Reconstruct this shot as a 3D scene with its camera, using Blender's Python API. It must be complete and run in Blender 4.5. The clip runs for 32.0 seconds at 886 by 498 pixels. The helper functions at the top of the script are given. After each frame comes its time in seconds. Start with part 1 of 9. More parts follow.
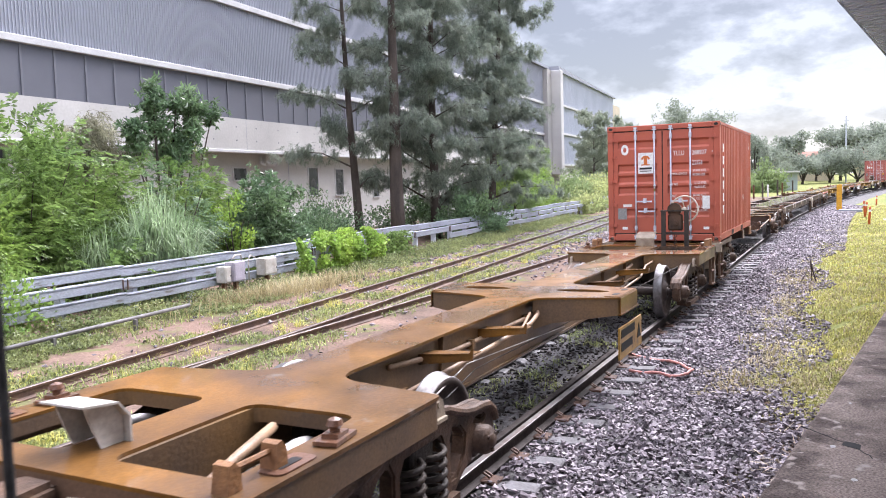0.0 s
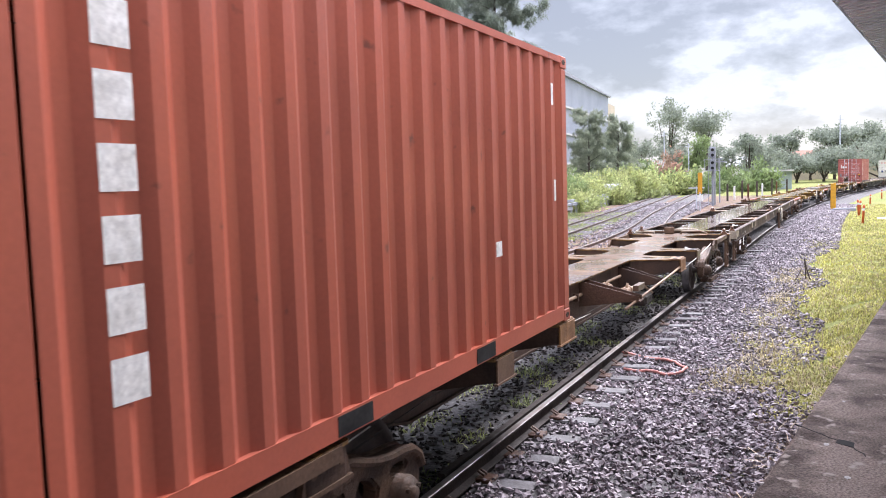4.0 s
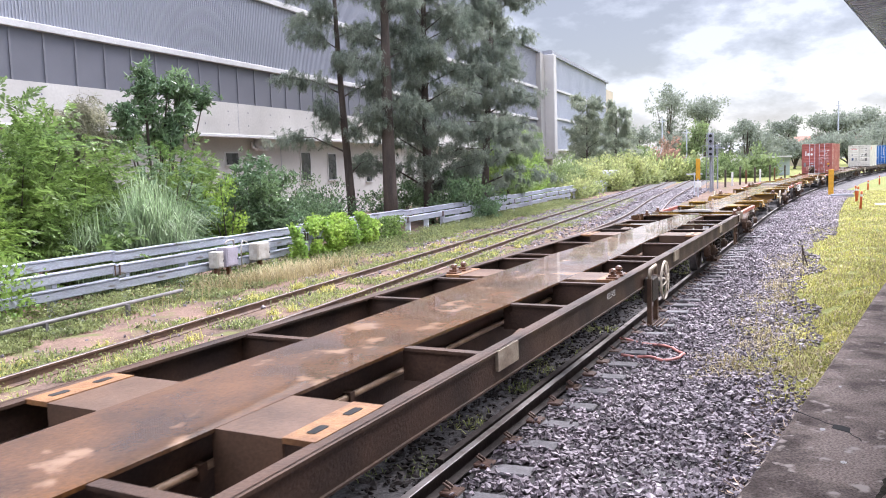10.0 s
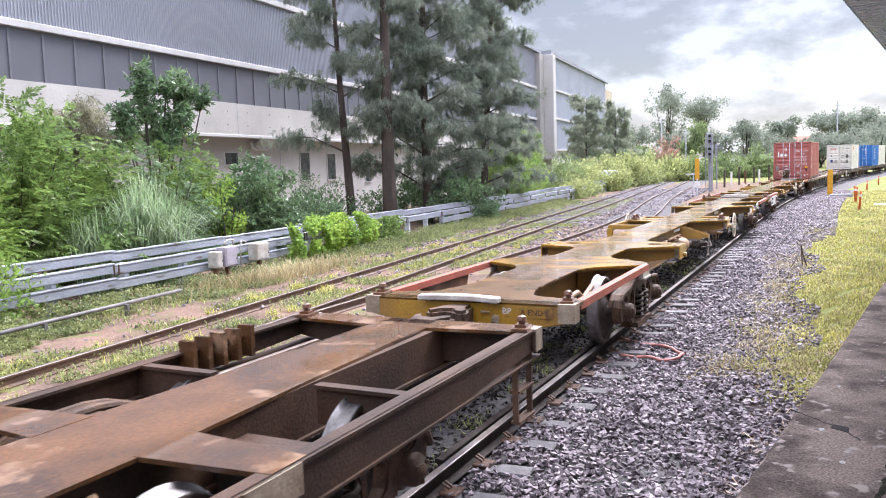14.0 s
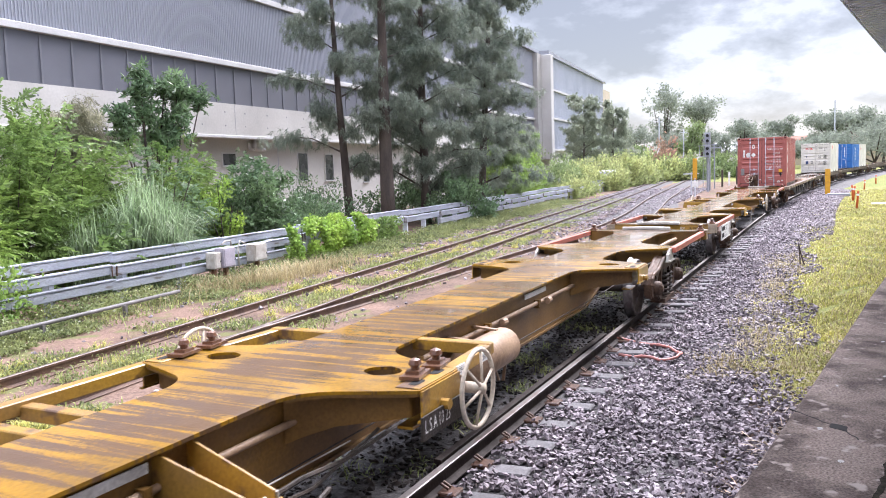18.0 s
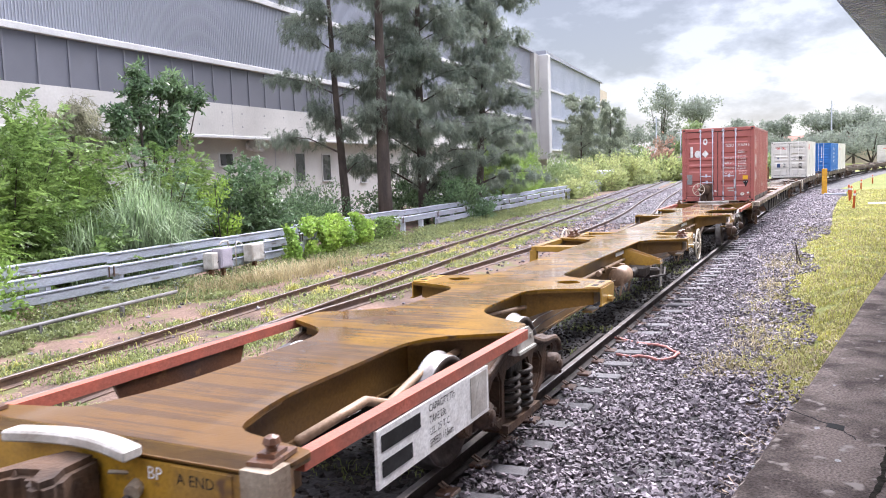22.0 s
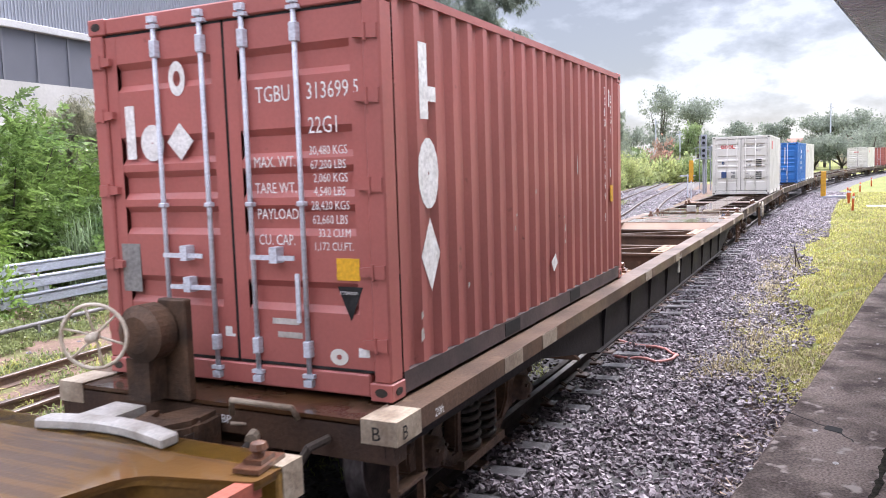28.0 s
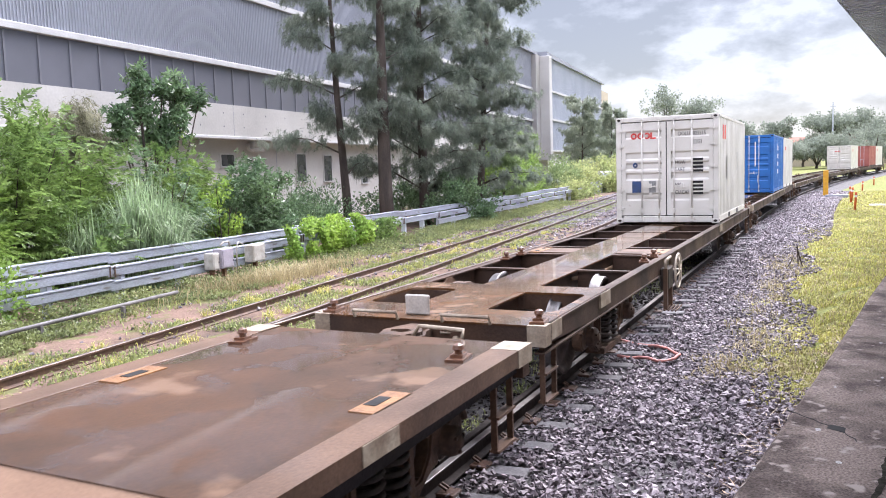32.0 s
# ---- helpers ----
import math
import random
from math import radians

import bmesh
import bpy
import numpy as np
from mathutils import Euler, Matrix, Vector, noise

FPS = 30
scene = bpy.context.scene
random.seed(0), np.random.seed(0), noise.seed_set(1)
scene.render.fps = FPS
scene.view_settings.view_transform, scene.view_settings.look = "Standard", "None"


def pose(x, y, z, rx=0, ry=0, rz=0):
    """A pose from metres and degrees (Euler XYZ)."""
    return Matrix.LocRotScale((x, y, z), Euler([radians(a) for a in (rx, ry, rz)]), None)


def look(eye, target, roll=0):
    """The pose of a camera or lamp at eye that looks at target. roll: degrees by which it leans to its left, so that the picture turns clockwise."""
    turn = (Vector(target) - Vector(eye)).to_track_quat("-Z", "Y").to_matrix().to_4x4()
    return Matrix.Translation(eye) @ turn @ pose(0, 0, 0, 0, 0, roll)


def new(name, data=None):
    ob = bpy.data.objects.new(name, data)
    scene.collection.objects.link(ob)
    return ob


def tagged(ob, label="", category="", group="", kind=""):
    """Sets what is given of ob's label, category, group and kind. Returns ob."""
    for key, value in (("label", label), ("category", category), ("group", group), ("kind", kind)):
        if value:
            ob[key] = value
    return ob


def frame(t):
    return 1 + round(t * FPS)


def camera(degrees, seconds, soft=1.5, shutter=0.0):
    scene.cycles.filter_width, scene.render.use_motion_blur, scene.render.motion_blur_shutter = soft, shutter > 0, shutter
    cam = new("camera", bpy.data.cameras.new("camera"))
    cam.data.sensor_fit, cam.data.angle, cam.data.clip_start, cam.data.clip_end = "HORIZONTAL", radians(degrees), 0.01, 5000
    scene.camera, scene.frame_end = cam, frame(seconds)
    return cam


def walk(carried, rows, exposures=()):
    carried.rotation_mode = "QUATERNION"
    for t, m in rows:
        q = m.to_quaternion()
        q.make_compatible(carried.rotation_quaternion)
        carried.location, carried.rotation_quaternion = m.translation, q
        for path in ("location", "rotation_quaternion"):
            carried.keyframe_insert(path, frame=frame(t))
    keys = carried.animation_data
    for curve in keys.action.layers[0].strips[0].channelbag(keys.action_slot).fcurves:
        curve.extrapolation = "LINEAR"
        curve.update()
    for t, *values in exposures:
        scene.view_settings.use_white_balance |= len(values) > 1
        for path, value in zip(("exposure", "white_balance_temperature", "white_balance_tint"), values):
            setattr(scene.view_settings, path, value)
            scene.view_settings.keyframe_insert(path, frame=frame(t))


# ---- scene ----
SECONDS = 32.0
EYE = (0.0, 0.0, 2.44)      # rail tops lie at z = 0, the x axis runs along the near track


def aim(yaw, pitch, roll):
    """Camera pose at the eye: yaw to the left of the x axis, pitch up, roll, in degrees."""
    a, p = radians(yaw), radians(pitch)
    way = Vector((math.cos(a) * math.cos(p), math.sin(a) * math.cos(p), math.sin(p)))
    return look(EYE, Vector(EYE) + way, roll)


cam = camera(58.16, SECONDS, soft=1.0, shutter=0.12)
# Held by hand on the platform: it hardly shifts, and turns a little
walk(cam, [(t, aim(y, p, r)) for t, y, p, r in (
    (0, 26.973, -4.544, -1.779),
    (0.5, 26.970, -4.602, -1.648),
    (1, 26.924, -4.613, -1.583),
    (1.5, 26.894, -4.574, -1.723),
    (2, 26.842, -4.578, -1.701),
    (2.5, 26.791, -4.581, -1.682),
    (3, 26.731, -4.650, -1.613),
    (3.5, 26.658, -4.644, -1.684),
    (5.5, 26.575, -4.861, -1.636),
    (6, 26.551, -4.961, -1.615),
    (6.5, 26.506, -5.051, -1.648),
    (7, 26.496, -5.140, -1.710),
    (7.5, 26.495, -5.268, -1.784),
    (8, 26.513, -5.397, -1.839),
    (8.5, 26.518, -5.525, -1.851),
    (9, 26.514, -5.606, -1.895),
    (9.5, 26.509, -5.623, -1.836),
    (10, 26.503, -5.644, -1.784),
    (10.5, 26.490, -5.643, -1.751),
    (11, 26.497, -5.645, -1.813),
    (11.5, 26.466, -5.638, -1.867),
    (12, 26.454, -5.635, -1.880),
    (12.5, 26.456, -5.641, -1.840),
    (13, 26.451, -5.647, -1.771),
    (13.5, 26.450, -5.647, -1.758),
    (14, 26.447, -5.647, -1.764),
    (14.5, 26.447, -5.649, -1.773),
    (16.5, 26.433, -5.646, -1.794),
    (17, 26.386, -5.641, -1.779),
    (17.5, 26.348, -5.629, -1.887),
    (18, 26.314, -5.631, -1.909),
    (18.5, 26.279, -5.631, -1.900),
    (19, 26.158, -5.675, -1.884),
    (19.5, 26.112, -5.683, -1.822),
    (20, 26.103, -5.684, -1.783),
    (20.5, 26.102, -5.672, -1.831),
    (21, 26.106, -5.663, -1.842),
    (21.5, 26.114, -5.645, -1.915),
    (22, 26.130, -5.629, -1.948),
    (22.5, 26.145, -5.620, -1.971),
    (23, 26.166, -5.599, -1.984),
    (23.5, 26.038, -5.593, -1.836),
    (24, 26.064, -5.601, -1.880),
    (24.5, 26.068, -5.596, -1.890),
    (25, 26.074, -5.603, -1.870),
    (25.5, 26.099, -5.598, -1.848),
    (27.5, 26.068, -5.594, -1.680),
    (28, 26.050, -5.565, -1.691),
    (28.5, 26.053, -5.518, -1.785),
    (29, 26.050, -5.565, -1.691),
    (29.5, 26.053, -5.591, -1.659),
    (30, 26.050, -5.608, -1.628),
    (30.5, 26.303, -5.560, -1.873),
    (31, 26.258, -5.561, -1.851),
    (31.5, 26.251, -5.561, -1.853),
    (32, 26.197, -5.561, -1.852),
)])

# ---- world, sun ----
SUN_EL, SUN_AZ = radians(50), radians(-10)     # azimuth from +x towards +y
world = bpy.data.worlds.new("sky")
scene.world = world
world.use_nodes = True
wn, wl = world.node_tree.nodes, world.node_tree.links
wn.clear()
sky = wn.new("ShaderNodeTexSky")
sky.sky_type, sky.sun_disc = "NISHITA", False
sky.sun_elevation, sky.sun_rotation = SUN_EL, radians(90) - SUN_AZ
bg_sky = wn.new("ShaderNodeBackground")
bg_sky.inputs["Strength"].default_value = 0.13
wl.new(sky.outputs[0], bg_sky.inputs["Color"])
tc = wn.new("ShaderNodeTexCoord")
# broken grey cloud under a white overcast, flattened towards the horizon
mp = wn.new("ShaderNodeMapping")
mp.inputs["Scale"].default_value = (1.0, 1.0, 2.2)
mp.inputs["Location"].default_value = (0.62, 0.35, 0.1)
wl.new(tc.outputs["Generated"], mp.inputs["Vector"])
nz = wn.new("ShaderNodeTexNoise")
nz.inputs["Scale"].default_value, nz.inputs["Detail"].default_value, nz.inputs["Roughness"].default_value = 8.0, 9, 0.56
nz.inputs["Distortion"].default_value = 0.0
wl.new(mp.outputs[0], nz.inputs["Vector"])
sep = wn.new("ShaderNodeSeparateXYZ")
wl.new(tc.outputs["Generated"], sep.inputs[0])
# the cloud thickens with height
rise = wn.new("ShaderNodeMapRange")
rise.inputs["From Min"].default_value, rise.inputs["From Max"].default_value = 0.04, 0.16
rise.inputs["To Min"].default_value, rise.inputs["To Max"].default_value = -0.085, 0.066
wl.new(sep.outputs["Z"], rise.inputs["Value"])
lift = wn.new("ShaderNodeMath")
wl.new(nz.outputs["Fac"], lift.inputs[0])
wl.new(rise.outputs[0], lift.inputs[1])
ramp = wn.new("ShaderNodeValToRGB")
ramp.color_ramp.elements[0].position, ramp.color_ramp.elements[0].color = 0.475, (0.236, 0.236, 0.272, 1)
ramp.color_ramp.elements[1].position, ramp.color_ramp.elements[1].color = 0.62, (0.106, 0.105, 0.129, 1)
mid = ramp.color_ramp.elements.new(0.53)
mid.color = (0.168, 0.169, 0.204, 1)
wl.new(lift.outputs[0], ramp.inputs[0])
bg_cloud = wn.new("ShaderNodeBackground")
# an overcast sky is brightest overhead
high = wn.new("ShaderNodeMapRange")
high.inputs["From Min"].default_value, high.inputs["From Max"].default_value = 0.26, 0.60
high.inputs["To Min"].default_value, high.inputs["To Max"].default_value = 1.0, 6.8
wl.new(sep.outputs["Z"], high.inputs["Value"])
wl.new(high.outputs[0], bg_cloud.inputs["Strength"])
wl.new(ramp.outputs[0], bg_cloud.inputs["Color"])
mixs = wn.new("ShaderNodeMixShader")
mixs.inputs[0].default_value = 0.9
wl.new(bg_sky.outputs[0], mixs.inputs[1])
wl.new(bg_cloud.outputs[0], mixs.inputs[2])
out = wn.new("ShaderNodeOutputWorld")
wl.new(mixs.outputs[0], out.inputs[0])

sun = new("sun", bpy.data.lights.new("sun", "SUN"))
sun.data.energy, sun.data.angle, sun.data.color = 2.6, radians(32), (1.0, 0.955, 1.04)
sun_dir = Vector((math.cos(SUN_EL) * math.cos(SUN_AZ), math.cos(SUN_EL) * math.sin(SUN_AZ), math.sin(SUN_EL)))
sun.matrix_world = look(sun_dir * 50, (0, 0, 0))
scene.view_settings.exposure = 1.72


# ---- materials ----
def material(name, c1, c2=None, scale=3.0, rough=0.6, metal=0.0, bump=0.0, fine=40.0, rough2=None, speck=None, spread=(0.35, 0.65),
             island=0.0, random=0.0, stretch=(1, 1, 1), see=0.0, grit=0.18, wet=None):
    """Two colours mixed by noise at a coarse scale, a finer grain over it, and relief. island, random: shift of value from piece to piece.
    wet: (least, most) share of a film of water, its roughness, and the sharpness of its edge."""
    m = bpy.data.materials.new(name)
    m.use_nodes = True
    n, l = m.node_tree.nodes, m.node_tree.links
    b = n["Principled BSDF"]
    c2 = c2 or tuple(v * 0.7 for v in c1)
    t = n.new("ShaderNodeTexCoord")
    vec = t.outputs["Object"]
    if stretch != (1, 1, 1):
        q = n.new("ShaderNodeMapping")
        q.inputs["Scale"].default_value = stretch
        l.new(vec, q.inputs["Vector"])
        vec = q.outputs[0]
    n1 = n.new("ShaderNodeTexNoise")
    n1.inputs["Scale"].default_value, n1.inputs["Detail"].default_value = scale, 6
    l.new(vec, n1.inputs["Vector"])
    n2 = n.new("ShaderNodeTexNoise")
    n2.inputs["Scale"].default_value, n2.inputs["Detail"].default_value = fine, 4
    l.new(vec, n2.inputs["Vector"])
    r1 = n.new("ShaderNodeMapRange")
    r1.inputs["From Min"].default_value, r1.inputs["From Max"].default_value = spread
    l.new(n1.outputs["Fac"], r1.inputs["Value"])
    mx = n.new("ShaderNodeMix")
    mx.data_type = "RGBA"
    mx.inputs[6].default_value, mx.inputs[7].default_value = (*c1, 1), (*c2, 1)
    l.new(r1.outputs[0], mx.inputs[0])
    grain = n.new("ShaderNodeMapRange")
    grain.inputs["From Min"].default_value, grain.inputs["From Max"].default_value = 0.3, 0.7
    grain.inputs["To Min"].default_value, grain.inputs["To Max"].default_value = 1 - grit, 1 + grit
    l.new(n2.outputs["Fac"], grain.inputs["Value"])
    hue = n.new("ShaderNodeHueSaturation")
    l.new(mx.outputs[2], hue.inputs["Color"])
    val = grain.outputs[0]
    if island or random:
        src = n.new("ShaderNodeNewGeometry").outputs["Random Per Island"] if island else n.new("ShaderNodeObjectInfo").outputs["Random"]
        k = island or random
        rr = n.new("ShaderNodeMapRange")
        rr.inputs["To Min"].default_value, rr.inputs["To Max"].default_value = 1 - k, 1 + k
        l.new(src, rr.inputs["Value"])
        mu = n.new("ShaderNodeMath")
        mu.operation = "MULTIPLY"
        l.new(val, mu.inputs[0])
        l.new(rr.outputs[0], mu.inputs[1])
        val = mu.outputs[0]
    l.new(val, hue.inputs["Value"])
    col = hue.outputs[0]
    if speck:
        n3 = n.new("ShaderNodeTexNoise")
        n3.inputs["Scale"].default_value, n3.inputs["Detail"].default_value = speck[1], 5
        l.new(vec, n3.inputs["Vector"])
        r3 = n.new("ShaderNodeMapRange")
        r3.inputs["From Min"].default_value, r3.inputs["From Max"].default_value = speck[2], speck[2] + 0.08
        l.new(n3.outputs["Fac"], r3.inputs["Value"])
        m3 = n.new("ShaderNodeMix")
        m3.data_type = "RGBA"
        m3.inputs[7].default_value = (*speck[0], 1)
        l.new(r3.outputs[0], m3.inputs[0])
        l.new(col, m3.inputs[6])
        col = m3.outputs[2]
    l.new(col, b.inputs["Base Color"])
    b.inputs["Metallic"].default_value = metal
    r2 = n.new("ShaderNodeMapRange")
    r2.inputs["From Min"].default_value, r2.inputs["From Max"].default_value = 0.35, 0.65
    r2.inputs["To Min"].default_value, r2.inputs["To Max"].default_value = rough, rough2 if rough2 is not None else min(1.0, rough + 0.15)
    l.new(n1.outputs["Fac"], r2.inputs["Value"])
    l.new(r2.outputs[0], b.inputs["Roughness"])
    if bump:
        bp = n.new("ShaderNodeBump")
        bp.inputs["Strength"].default_value, bp.inputs["Distance"].default_value = bump, 0.02
        l.new(n2.outputs["Fac"], bp.inputs["Height"])
        l.new(bp.outputs[0], b.inputs["Normal"])
    if wet:
        n4 = n.new("ShaderNodeTexNoise")
        n4.inputs["Scale"].default_value, n4.inputs["Detail"].default_value = 1.7, 4
        l.new(t.outputs["Object"], n4.inputs["Vector"])
        r4 = n.new("ShaderNodeMapRange")
        r4.inputs["From Min"].default_value, r4.inputs["From Max"].default_value = wet[3:] or (0.38, 0.6)
        r4.inputs["To Min"].default_value, r4.inputs["To Max"].default_value = wet[0], wet[1]
        l.new(n4.outputs["Fac"], r4.inputs["Value"])
        l.new(r4.outputs[0], b.inputs["Coat Weight"])
        b.inputs["Coat Roughness"].default_value = wet[2]
        b.inputs["Coat IOR"].default_value = 1.36
    if see:
        b.inputs["Subsurface Weight"].default_value = 0.0
        tr = n.new("ShaderNodeBsdfTranslucent")
        l.new(col, tr.inputs["Color"])
        ms = n.new("ShaderNodeMixShader")
        ms.inputs[0].default_value = see
        l.new(b.outputs[0], ms.inputs[1])
        l.new(tr.outputs[0], ms.inputs[2])
        l.new(ms.outputs[0], n["Material Output"].inputs["Surface"])
    return m


def banded(name, c1, c2, pitch, rough, rough2, share=0.45, wet=None, rusty_end=None):
    """Worn paint in strips across the wagon, over rust."""
    m = material(name, c1, tuple(v * 0.55 for v in c1), 1.1, rough, rough2=rough2, bump=0.12, wet=wet)
    n, l = m.node_tree.nodes, m.node_tree.links
    t = n.new("ShaderNodeTexCoord")
    q = n.new("ShaderNodeMapping")
    q.inputs["Scale"].default_value = (1.0 / pitch, 0.45, 0.45)
    l.new(t.outputs["Object"], q.inputs["Vector"])
    w = n.new("ShaderNodeTexNoise")
    w.inputs["Scale"].default_value, w.inputs["Detail"].default_value, w.inputs["Roughness"].default_value = 1.0, 6, 0.68
    l.new(q.outputs[0], w.inputs["Vector"])
    z = n.new("ShaderNodeTexNoise")
    z.inputs["Scale"].default_value, z.inputs["Detail"].default_value = 0.9, 6
    l.new(t.outputs["Object"], z.inputs["Vector"])
    # raised ribs across the plate lose their paint first
    ribs = n.new("ShaderNodeTexWave")
    ribs.inputs["Scale"].default_value, ribs.inputs["Distortion"].default_value, ribs.inputs["Detail"].default_value = 0.314 / (pitch * 2.4), 1.2, 3
    l.new(t.outputs["Object"], ribs.inputs["Vector"])
    ragged = n.new("ShaderNodeTexNoise")
    ragged.inputs["Scale"].default_value, ragged.inputs["Detail"].default_value = 45, 3
    l.new(t.outputs["Object"], ragged.inputs["Vector"])
    total = w.outputs["Fac"]
    for source, weight in ((z.outputs["Fac"], 0.34), (ribs.outputs["Fac"], 0.07), (ragged.outputs["Fac"], 0.16)):
        a = n.new("ShaderNodeMath")
        a.operation = "MULTIPLY_ADD"
        a.inputs[1].default_value = weight
        l.new(source, a.inputs[0])
        l.new(total, a.inputs[2])
        total = a.outputs[0]
    # the outriggers beside the spine keep more of their paint
    across = n.new("ShaderNodeSeparateXYZ")
    l.new(t.outputs["Object"], across.inputs[0])
    away = n.new("ShaderNodeMath")
    away.operation = "ABSOLUTE"
    l.new(across.outputs["Y"], away.inputs[0])
    spare = n.new("ShaderNodeMapRange")
    spare.inputs["From Min"].default_value, spare.inputs["From Max"].default_value = 0.36, 0.62
    spare.inputs["To Min"].default_value, spare.inputs["To Max"].default_value = 0.0, -0.12
    l.new(away.outputs[0], spare.inputs["Value"])
    kept = n.new("ShaderNodeMath")
    l.new(total, kept.inputs[0])
    l.new(spare.outputs[0], kept.inputs[1])
    total = kept.outputs[0]
    r = n.new("ShaderNodeMapRange")
    r.inputs["From Min"].default_value, r.inputs["From Max"].default_value = 1.215 - share, 1.29 - share
    l.new(total, r.inputs["Value"])
    x = n.new("ShaderNodeMix")
    x.data_type = "RGBA"
    x.inputs[7].default_value = (*c2, 1)
    b = n["Principled BSDF"]
    old = b.inputs["Base Color"].links[0].from_socket
    l.new(old, x.inputs[6])
    l.new(r.outputs[0], x.inputs[0])
    if rusty_end:
        # the paint is gone over the metres nearest to the ends of the deck
        sx = n.new("ShaderNodeSeparateXYZ")
        l.new(t.outputs["Object"], sx.inputs[0])
        e = n.new("ShaderNodeMath")
        e.operation = "MULTIPLY_ADD"
        e.inputs[1].default_value = -5.0
        l.new(z.outputs["Fac"], e.inputs[0])
        fold = n.new("ShaderNodeMath")
        fold.operation = "PINGPONG"
        fold.inputs[1].default_value = rusty_end[4]
        l.new(sx.outputs["X"], fold.inputs[0])
        l.new(fold.outputs[0], e.inputs[2])
        er = n.new("ShaderNodeMapRange")
        er.inputs["From Min"].default_value, er.inputs["From Max"].default_value = rusty_end[3] - 2.6, rusty_end[3] - 2.1
        l.new(e.outputs[0], er.inputs["Value"])
        ex = n.new("ShaderNodeMix")
        ex.data_type = "RGBA"
        ex.inputs[6].default_value = (*rusty_end[:3], 1)
        l.new(er.outputs[0], ex.inputs[0])
        l.new(old, ex.inputs[7])
        l.new(ex.outputs[2], x.inputs[6])
    l.new(x.outputs[2], b.inputs["Base Color"])
    return m


M = {}
M["rust"] = material("rusty_steel", (0.15, 0.062, 0.028), (0.075, 0.036, 0.022), 1.6, 0.3, bump=0.2, rough2=0.5, speck=((0.2, 0.1, 0.045), 5, 0.6), wet=(0.2, 0.8, 0.12))
M["ochre"] = material("ochre_rust_paint", (0.20, 0.088, 0.012), (0.075, 0.036, 0.012), 0.9, 0.5, bump=0.12, rough2=0.6, speck=((0.17, 0.14, 0.11), 2.3, 0.66), wet=(0.3, 1.0, 0.03))
M["ochre_side"] = material("ochre_paint_web", (0.17, 0.095, 0.036), (0.085, 0.055, 0.034), 1.2, 0.4, bump=0.15, wet=(0.0, 0.5, 0.2))
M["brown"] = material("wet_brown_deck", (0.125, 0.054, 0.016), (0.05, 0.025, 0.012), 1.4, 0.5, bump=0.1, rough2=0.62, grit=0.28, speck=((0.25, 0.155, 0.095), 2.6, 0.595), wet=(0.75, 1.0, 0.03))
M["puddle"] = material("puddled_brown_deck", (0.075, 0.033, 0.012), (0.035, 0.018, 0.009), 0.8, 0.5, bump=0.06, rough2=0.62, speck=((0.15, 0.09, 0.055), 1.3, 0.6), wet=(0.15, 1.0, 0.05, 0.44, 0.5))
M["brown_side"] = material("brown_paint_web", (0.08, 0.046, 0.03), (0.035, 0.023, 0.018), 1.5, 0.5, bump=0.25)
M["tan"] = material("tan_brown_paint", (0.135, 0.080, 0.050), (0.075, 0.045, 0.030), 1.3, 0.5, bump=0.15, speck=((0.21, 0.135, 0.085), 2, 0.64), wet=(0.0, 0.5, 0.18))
M["tan_pale"] = material("pale_tan_paint", (0.25, 0.16, 0.105), (0.18, 0.11, 0.072), 0.9, 0.55, bump=0.12, speck=((0.13, 0.08, 0.05), 2.5, 0.64), grit=0.07)
M["orange"] = material("orange_rust", (0.27, 0.13, 0.045), (0.16, 0.075, 0.03), 6, 0.5, bump=0.4)
M["slat_yellow"] = banded("worn_yellow_deck", (0.32, 0.165, 0.003), (0.088, 0.046, 0.017), 0.075, 0.5, 0.62, 0.50, (0.4, 1.0, 0.05), (0.12, 0.058, 0.013, 2.4, 12.75))
M["slat_gold"] = banded("scuffed_yellow_deck", (0.26, 0.128, 0.003), (0.08, 0.04, 0.014), 0.065, 0.5, 0.62, 0.475, (0.4, 1.0, 0.05), (0.13, 0.062, 0.012, 2.6, 12.875))
M["slat_brown"] = banded("worn_brown_deck", (0.27, 0.145, 0.048), (0.075, 0.034, 0.012), 0.05, 0.45, 0.6, 0.56, (0.2, 0.9, 0.05))
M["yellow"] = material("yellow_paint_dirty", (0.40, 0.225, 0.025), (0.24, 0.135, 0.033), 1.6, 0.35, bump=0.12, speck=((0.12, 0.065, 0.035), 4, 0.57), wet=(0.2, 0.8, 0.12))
# Yellow mottled with brown, darker than the deck paint
M["yellow_side"] = material("yellow_web_mottled", (0.22, 0.115, 0.022), (0.085, 0.05, 0.024), 0.9, 0.42, bump=0.12, wet=(0.0, 0.5, 0.2))
# Outer girder faces: backlit shade put into a near-black colour
M["girder_dark"] = material("shade_darkened_girder", (0.020, 0.018, 0.020), (0.034, 0.029, 0.028), 1.2, 0.5, bump=0.2)
M["red_bar"] = material("faded_red_bar", (0.42, 0.11, 0.07), (0.27, 0.09, 0.06), 3, 0.5, bump=0.2)
M["grime"] = material("black_bogie_grime", (0.028, 0.025, 0.022), (0.055, 0.042, 0.033), 4, 0.5, bump=0.5)
M["bogie"] = material("bogie_casting", (0.115, 0.068, 0.042), (0.045, 0.03, 0.022), 4, 0.5, bump=0.4)
M["steel"] = material("worn_steel", (0.24, 0.235, 0.235), (0.15, 0.14, 0.135), 8, 0.46, metal=1.0)
